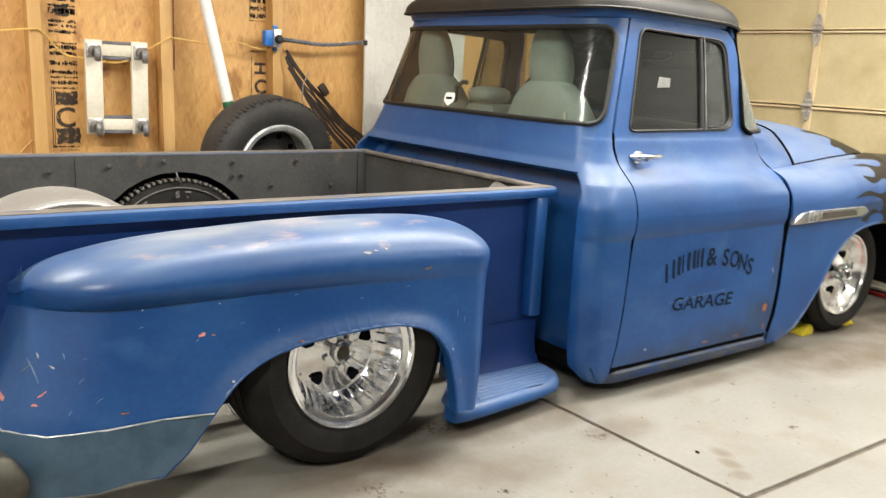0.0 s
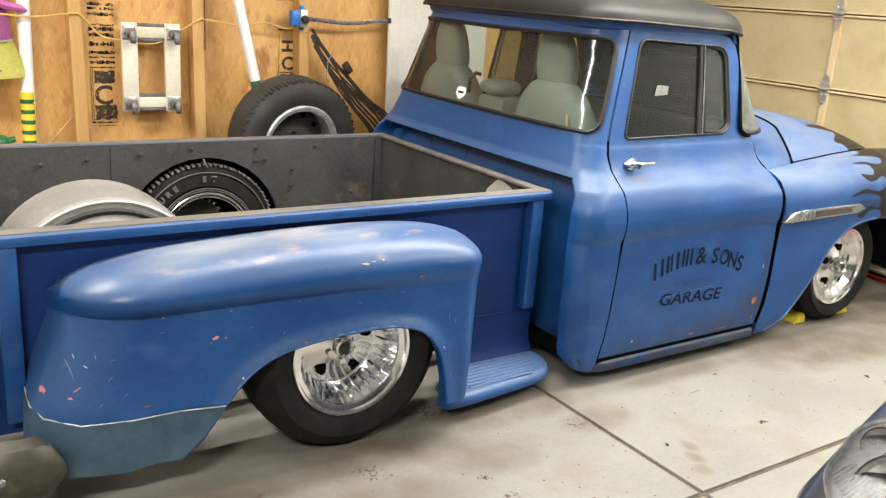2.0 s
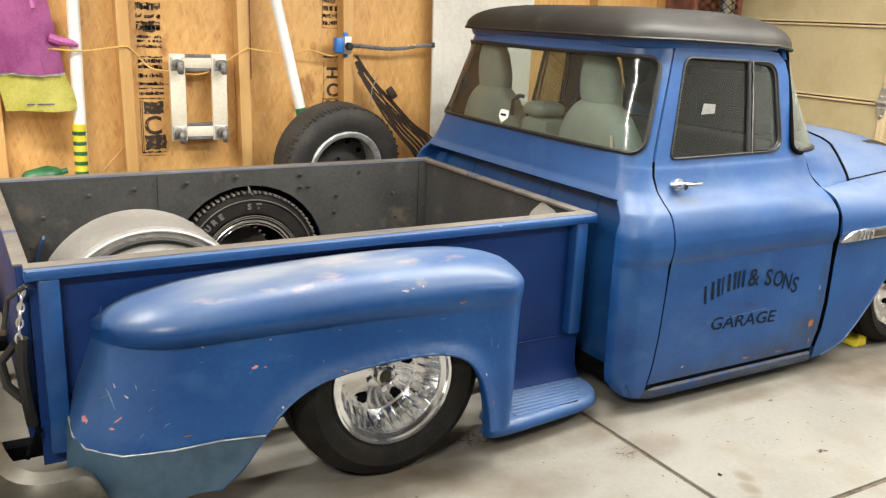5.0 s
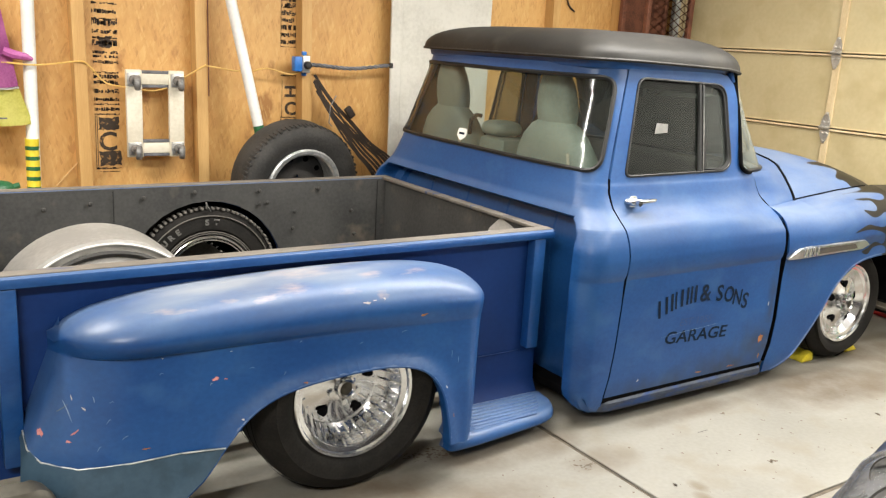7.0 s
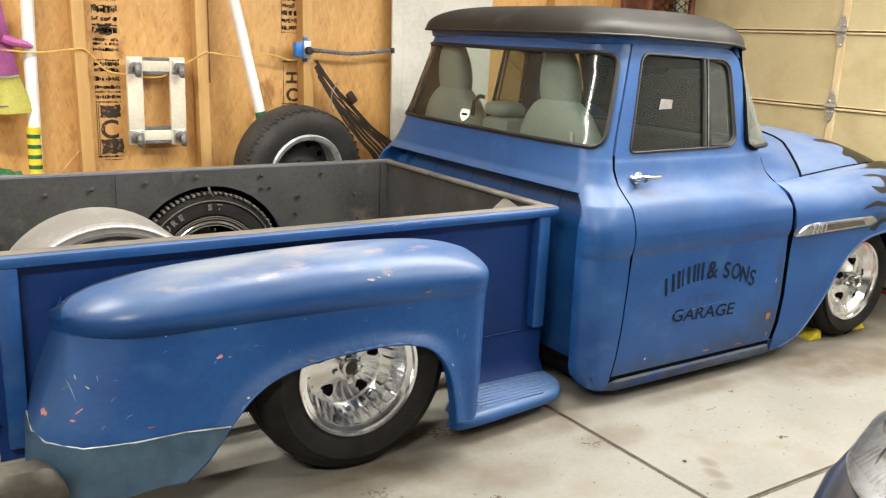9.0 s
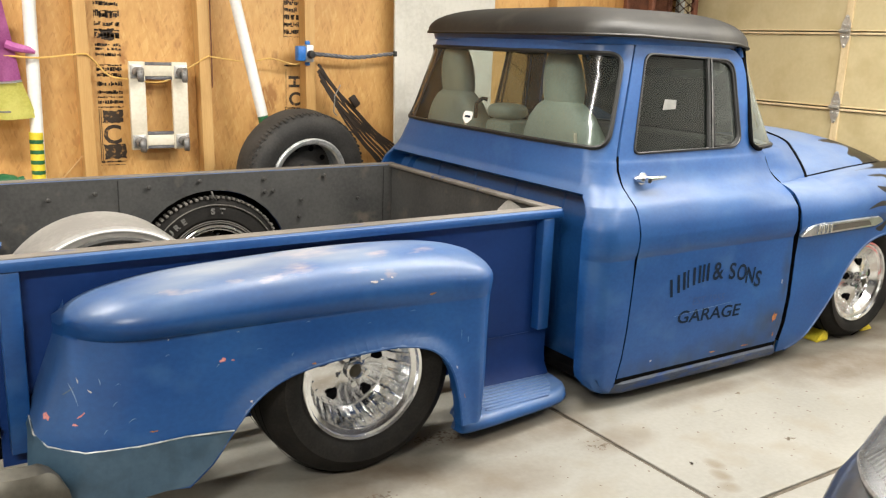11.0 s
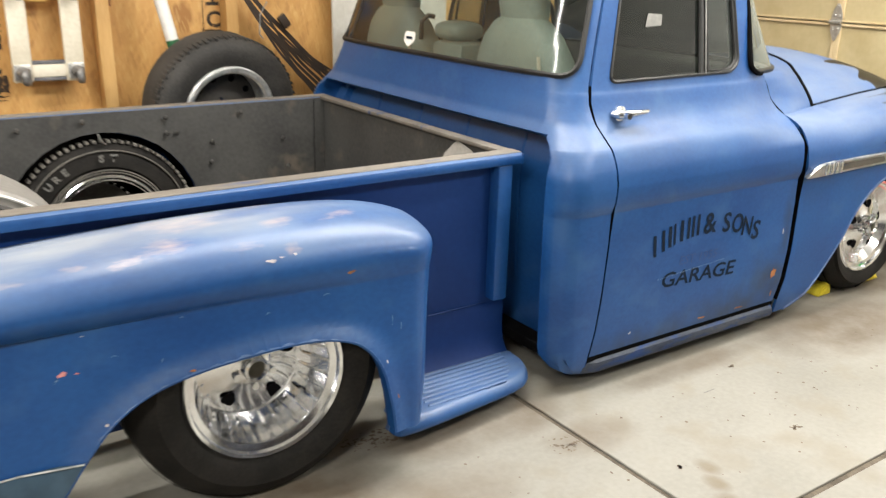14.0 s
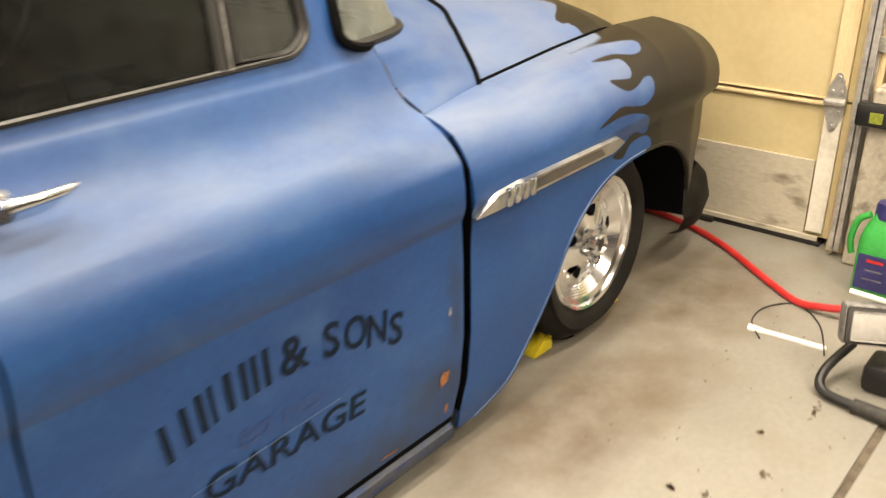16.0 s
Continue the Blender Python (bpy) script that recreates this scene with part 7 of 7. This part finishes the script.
part("loop", tube(smooth_line([(2.93, 1.645, 2.1), (2.90, 1.64, 1.85), (2.92, 1.64, 1.76), (2.98, 1.645, 1.72)], 5), 0.006, 6), BLACK, hang)

# ---- things on the floor ----
hose = thing("air_hose", (3.6, -0.9, 0), "red rubber air hose lying on the floor", "hose")
part("hose", tube(smooth_line([(3.600, 0.200, 0.012), (3.780, -0.050, 0.012), (3.840, -0.330, 0.012), (3.810, -0.545, 0.012), (3.700, -0.780, 0.012), (3.500, -1.040, 0.012), (3.420, -1.160, 0.012), (3.400, -1.250, 0.03), (3.400, -1.370, 0.05), (3.380, -1.530, 0.03), (3.280, -1.780, 0.012)], 6), 0.012, 10), REDHOSE, hose)
scraper = thing("scraper", (3.2, -1.15, 0), "pale flat plastic scraper lying on the floor", "scraper")
part("blade", panel(rounded([(3.165, -1.10), (3.205, -1.09), (3.200, -1.15), (3.213, -1.32), (3.190, -1.325), (3.180, -1.15)], 0.010, 4), lambda a, b: Vector((a, b, 0.006)), (), (), (), 0.005, (0, 0, 1)), PVC, scraper)
cable = thing("lamp_cable", (3.2, -1.2, 0), "thin grey cable lying on the floor", "cable")
part("wire", tube(smooth_line([(3.14, -1.15, 0.004), (3.23, -1.09, 0.004), (3.34, -1.09, 0.004), (3.42, -1.16, 0.004), (3.33, -1.26, 0.004), (3.16, -1.33, 0.006)], 6), 0.0024, 6), TYREDUSTY, cable)

lamp = thing("work_light", (3.08, -1.38, 0), "pair of square grey work lights on a black tube stand", "work light")


def lamp_head(m):
    body = part("head", box((-0.035, -0.07, -0.055), (0.02, 0.07, 0.055), 0.012, m), CASTERGREY, lamp, "grey lamp housing")
    part("bezel", box((-0.044, -0.064, -0.05), (-0.034, 0.064, 0.05), 0.008, m), TYREDUSTY, body)
    part("lens", box((-0.0475, -0.052, -0.039), (-0.043, 0.052, 0.039), 0.006, m), GREYPRIMER, body, "frosted white lens")
    part("fin", box((0.02, -0.05, -0.04), (0.03, 0.05, 0.04), 0.004, m), CASTERGREY, body)


lamp_head(pose(3.10, -1.345, 0.185, 0, 12, 28))
lamp_head(pose(3.06, -1.50, 0.175, 0, 12, 35))
part("crossbar", tube([(3.13, -1.28, 0.245), (3.11, -1.40, 0.25), (3.08, -1.58, 0.24)], 0.008, 8), WHITEPAINT, lamp)
part("stand", tube(smooth_line([(3.14, -1.31, 0.09), (3.02, -1.28, 0.05), (2.97, -1.30, 0.02), (2.95, -1.40, 0.02), (2.94, -1.62, 0.02), (3.05, -1.66, 0.05), (3.14, -1.58, 0.09)], 6), 0.013, 10), BLACK, lamp, "black tube stand")
part("grip", tube([(2.952, -1.38, 0.02), (2.943, -1.56, 0.02)], 0.020, 12), TYREDUSTY, lamp, "dark foam grip")
part("upright", tube([(3.13, -1.44, 0.09), (3.10, -1.43, 0.25)], 0.010, 8), BLACK, lamp)
part("pad", box((3.06, -1.52, 0.0), (3.18, -1.36, 0.085), 0.02), BLACK, lamp)

lamp.matrix_basis = Matrix.Translation((3.06, -1.475, 0))

jug = thing("jug", (3.66, -1.335, 0), "green plastic jug with navy cap and dark label", "jug")
jm = Matrix.Translation((3.66, -1.318, 0))
rows = []
for z, a, b in ((0.0, 0.045, 0.055), (0.012, 0.055, 0.064), (0.12, 0.057, 0.066), (0.19, 0.056, 0.065), (0.23, 0.050, 0.056), (0.262, 0.036, 0.040), (0.29, 0.030, 0.030)):
    loop = rounded([(-a, -b), (a, -b), (a, b), (-a, b)], min(a, b) * 0.6, 5)
    rows.append([jm @ Vector((p.x, p.y, z)) for p in loop])
bm = grid(rows, closed_v=True)
bm.faces.new([bm.verts[k] for k in range(len(rows[0]))][::-1]) if bm.verts.ensure_lookup_table() is None else None
part("body", bm, GREENPLASTIC, jug)
part("cap", spin([(0, 0.045), (0.036, 0.043), (0.040, 0.034), (0.041, -0.006)], jm @ pose(0, 0, 0.270, 90), 20), NAVYPLASTIC, jug, "navy screw cap")
part("label", box((-0.0595, -0.052, 0.03), (-0.0575, 0.052, 0.15), 0.001, jm), NAVYPLASTIC, jug, "dark printed label", smooth=0)
for k, (w, h, material) in enumerate(((0.05, 0.010, REDHOSE), (0.05, 0.005, GREYFELT), (0.06, 0.004, GREYFELT))):
    part("label_bar", box((-0.0605, -w / 2, 0.125 - 0.03 * k), (-0.0594, w / 2, 0.125 - 0.03 * k + h), 0, jm), material, jug, "printed label bar", smooth=0)
part("handle", tube(smooth_line([jm @ Vector(p) for p in ((0.0, 0.05, 0.262), (0.0, 0.085, 0.235), (0.0, 0.098, 0.17), (0.0, 0.088, 0.12))], 4), 0.011, 8), GREENPLASTIC, jug)

for x0, x1, xt in ((2.625, 2.715, 2.71), (3.10, 3.00, 3.005)):
    chock = thing("wheel_chock", ((x0 + x1) / 2, YC - 0.76, 0), "yellow plastic wheel chock against the front tyre", "wheel chock", "front wheel chocks")
    bm = bmesh.new()
    pts = [(x0, 0.0), (x1, 0.0), (xt, 0.060), (xt - (xt - x0) * 0.22, 0.057), (x0 + (x1 - x0) * 0.12, 0.016)]
    a = [bm.verts.new((x, YC - 0.775, z)) for x, z in pts]
    b = [bm.verts.new((x, YC - 0.64, z)) for x, z in pts]
    bm.faces.new(a), bm.faces.new(b[::-1])
    for k in range(5):
        bm.faces.new((a[k], a[k - 1], b[k - 1], b[k]))
    bmesh.ops.recalc_face_normals(bm, faces=bm.faces[:])
    bmesh.ops.bevel(bm, geom=bm.edges[:], offset=0.006, segments=2, affect="EDGES")
    part("wedge", bm, YELLOWTAPE, chock)
    for k in range(3):
        zx = x0 + (xt - x0) * (0.3 + 0.22 * k)
        part("rib", box((zx - 0.004, YC - 0.778, 0.010), (zx + 0.004, YC - 0.637, 0.016 + 0.013 * k), 0.002), YELLOWTAPE, chock)

# stains and grime spots on the slab
STAIN = surf("oily_floor_stain", (0.065, 0.045, 0.030), (0.15, 0.110, 0.075), 0.6, 0, 30, 120, 0.1, contrast=1.2)
SPOTS = [(0.865, -1.015, 0.055, 0.028), (0.90, -1.03, 0.03, 0.012), (0.04, -0.99, 0.030, 0.020), (0.36, -1.16, 0.022, 0.014), (0.37, -1.28, 0.024, 0.012), (-0.31, -0.94, 0.022, 0.016), (1.557, -1.32, 0.022, 0.010), (1.737, -0.94, 0.012, 0.006), (2.37, -1.25, 0.016, 0.008), (2.40, -1.33, 0.018, 0.008), (1.08, -1.28, 0.014, 0.006), (2.55, -1.40, 0.02, 0.012), (2.87, -1.40, 0.05, 0.007), (2.70, -1.33, 0.012, 0.006), (0.25, -1.35, 0.016, 0.010), (0.60, -1.42, 0.014, 0.007), (0.42, -0.70, 0.07, 0.03), (0.47, -0.73, 0.05, 0.02), (0.36, -0.69, 0.04, 0.025), (0.44, -0.68, 0.06, 0.03), (0.04, -0.96, 0.045, 0.028)]
for n, (sx, sy, rx, ry) in enumerate(SPOTS):
    rnd, bm = random.Random(70 + n), bmesh.new()
    up = 0.0006 + 0.00004 * n
    # a cluster of small crumbs
    for k in range(int(6 + 260 * rx)):
        a, r = rnd.uniform(0, 6.28), rnd.random() ** 0.7
        cx, cy, size = sx + rx * 1.2 * r * math.cos(a), sy + ry * 1.6 * r * math.sin(a), rnd.uniform(0.0025, 0.009) * (1.2 - 0.6 * r)
        bm.faces.new([bm.verts.new((px, py, up)) for px, py in blob(cx, cy, size, size * rnd.uniform(0.4, 0.8), 500 + 40 * n + k, rnd.uniform(0, 3), 10)])
    tagged(part("floor_stain", bm, STAIN, None, "", 0), "cluster of dark oily crumbs on the concrete floor", "stain", "", "structure")
rnd = random.Random(5)
bm = bmesh.new()
for k in range(150):
    gx, gy, r = rnd.uniform(-0.6, 3.6), rnd.uniform(-1.5, -0.92), rnd.uniform(0.002, 0.006)
    vs = [bm.verts.new((gx + r * rnd.uniform(0.5, 1.3) * math.cos(a), gy + r * rnd.uniform(0.5, 1.3) * math.sin(a), 0.0016)) for a in [math.tau * j / 6 for j in range(6)]]
    bm.faces.new(vs)
tagged(part("floor_grit", bm, STAIN, None, "", 0), "scattered dark grit specks on the concrete floor", "grit", "", "stuff")
chipx = thing("wood_chip", (1.52, -1.02, 0), "small grey wood sliver on the floor", "wood chip")
part("sliver", box((1.49, -1.022, 0.0), (1.545, -1.020, 0.002), 0.0006), DULLPALE, chipx)

# ---- yellow steel post by the camera's start ----
post_top, post_foot = Vector((-1.255, -2.478, 1.257)), Vector((-1.202, -2.538, 0.012))
lean = Vector((0, 0, 1)).rotation_difference(post_top - post_foot).to_matrix().to_4x4()
post = thing("yellow_post", (post_foot.x, post_foot.y, 0), "yellow painted hollow steel post standing slightly askew on the floor", "post")
part("tube", spin([(0.045, 0.0), (0.045, 1.241), (0.043, 1.245), (0.037, 1.245), (0.035, 1.241), (0.035, 0.9)], Matrix.Translation(post_foot) @ lean @ pose(0, 0, 0, 90), 32), YELLOWSTEEL, post)
part("base_plate", box((post_foot.x - 0.085, post_foot.y - 0.08, 0.0), (post_foot.x + 0.085, post_foot.y + 0.08, 0.016), 0.004), YELLOWSTEEL, post, "yellow base plate")

# ---- second car, parked nose to the rear beside the truck ----
CY, CX0, CX1 = -3.20, -0.42, 3.68
car = thing("parked_car", (1.6, CY, 0), "dark grey car parked with a clear headlight", "car")
SHAPE = [(-0.42, 0.44, 0.40, 0.66), (-0.38, 0.56, 0.32, 0.74), (-0.25, 0.70, 0.26, 0.81), (0.0, 0.80, 0.23, 0.865), (0.35, 0.88, 0.20, 0.91), (0.9, 0.92, 0.19, 0.95), (1.5, 0.94, 0.19, 0.97), (2.6, 0.94, 0.19, 0.98), (3.2, 0.90, 0.22, 0.98), (3.5, 0.82, 0.28, 0.94), (3.68, 0.68, 0.38, 0.86)]
rows = []
for k in range(49):
    x = CX0 + (CX1 - CX0) * (k / 48) ** 1.35
    w, zb, zt = (along([(r[0], r[n]) for r in SHAPE], x) for n in (1, 2, 3))
    row = []
    for j in range(41):
        a = math.pi * j / 40
        q = math.cos(a)
        up = math.sin(a)
        o = w * math.copysign(abs(q) ** 0.55, q)
        z = zb + (zt - zb) * (0.80 + 0.20 * up ** 0.75)
        row.append(Vector((x, CY + o, z)))
    low = [Vector((x, CY + w * 0.99 * s, zb + (zt - zb) * t)) for s, t in ((1, 0.0), (1, 0.25), (1, 0.45))]
    high = [Vector((x, CY - w * 0.99, zb + (zt - zb) * t)) for t in (0.45, 0.25, 0.0)]
    rows.append(low + row + high)
bm = grid(rows)
bm.faces.new([bm.verts[k] for k in range(len(rows[0]))]) if bm.verts.ensure_lookup_table() is None else None
bm.faces.new([bm.verts[len(bm.verts) - 1 - k] for k in range(len(rows[0]))]) if bm.verts.ensure_lookup_table() is None else None
bmesh.ops.recalc_face_normals(bm, faces=bm.faces[:])
body = part("body", bm, CARGREY, car, "dark grey metallic body")
green = []
for z, x0, x1, w in ((0.92, 0.85, 3.35, 0.80), (1.16, 1.30, 3.05, 0.72), (1.36, 1.60, 2.75, 0.62), (1.40, 1.75, 2.6, 0.52)):
    green.append([Vector((p.x, CY + p.y, z)) for p in rounded([(x0, -w), (x1, -w), (x1, w), (x0, w)], 0.2, 6)])
bm = grid(green, closed_v=True)
bm.verts.ensure_lookup_table()
bm.faces.new([bm.verts[3 * len(green[0]) + k] for k in range(len(green[0]))])
part("cabin_glass", bm, SMOKED, car, "tinted car windows")
part("car_roof", box((1.67, CY - 0.56, 1.395), (2.68, CY + 0.56, 1.415), 0.01), CARGREY, car)
for x in (0.45, 2.95):
    for s in (-1, 1):
        m = pose(x, CY + s * 0.84, 0.31, 0, 0, 0 if s > 0 else 180)
        w = part("wheel", spin([(0.0, 0.02), (0.06, 0.03), (0.18, 0.015), (0.20, 0.07), (0.21, 0.095)], m, 32), POLISHED, car)
        part("tyre", spin([(0.20, 0.09), (0.24, 0.105), (0.29, 0.10), (0.31, 0.07), (0.31, -0.08), (0.2, -0.09)], m, 40), TYRE, w)


def car_skin(x, q):
    """A point on the car's upper skin; q runs from the truck's side (1) across to the far side (-1)."""
    w, zb, zt = (along([(r[0], r[n]) for r in SHAPE], x) for n in (1, 2, 3))
    a = math.acos(max(-1, min(1, math.copysign(abs(q) ** (1 / 0.55), q))))
    return Vector((x, CY + w * q, zb + (zt - zb) * (0.80 + 0.20 * math.sin(a) ** 0.75)))


for s in (1, -1):
    outline = rounded([(-0.17, 0.78), (-0.07, 0.91), (0.0, 0.945), (0.17, 0.965), (0.21, 0.92), (0.18, 0.84), (0.06, 0.70), (-0.12, 0.66)], 0.035, 5)
    lid = lambda d: (lambda x, q: car_skin(x, s * q) + Vector((-0.25, 0.55 * s, 0.8)) * d)
    cuts = (steps_between(-0.18, 0.32, 12), steps_between(0.65, 0.985, 14))
    hl = part("headlight", panel(outline, lid(0.004), (), *cuts, 0, (-1, s, 1)), REFLECTOR, body, "clear car headlight unit")
    part("lens", panel(outline, lid(0.016), (), *cuts, 0, (-1, s, 1)), LENS, hl, "clear lens cover")
    part("bezel", tube([lid(0.010)(p.x, p.y) for p in outline], 0.0045, 6, True), CASTERGREY, hl, "grey bezel line")
    for hx, hq, hr in ((-0.005, 0.825, 0.052), (0.12, 0.90, 0.026)):
        c = lid(0.004)(hx, hq)
        bowl = part("reflector", spin([(hr, 0.012), (hr * 0.94, 0.004), (hr * 0.7, -0.004), (hr * 0.35, -0.008), (0.0, -0.008)], look(c, c + Vector((-0.6, 0.25 * s, 0.55))) @ pose(0, 0, 0, -90), 28), CASTERGREY, hl, "grey reflector bowl")
        part("ring", spin([(hr, 0.010), (hr * 1.06, 0.014), (hr * 1.1, 0.006)], look(c, c + Vector((-0.6, 0.25 * s, 0.55))) @ pose(0, 0, 0, -90), 28), TYREDUSTY, bowl)
    for k in range(16):
        t = k / 15
        part("flute", tube([lid(0.007)(-0.125 + 0.125 * t, 0.815 + 0.120 * t), lid(0.008)(-0.075 + 0.125 * t, 0.785 + 0.130 * t)], 0.0024, 6), REFLECTOR, hl)
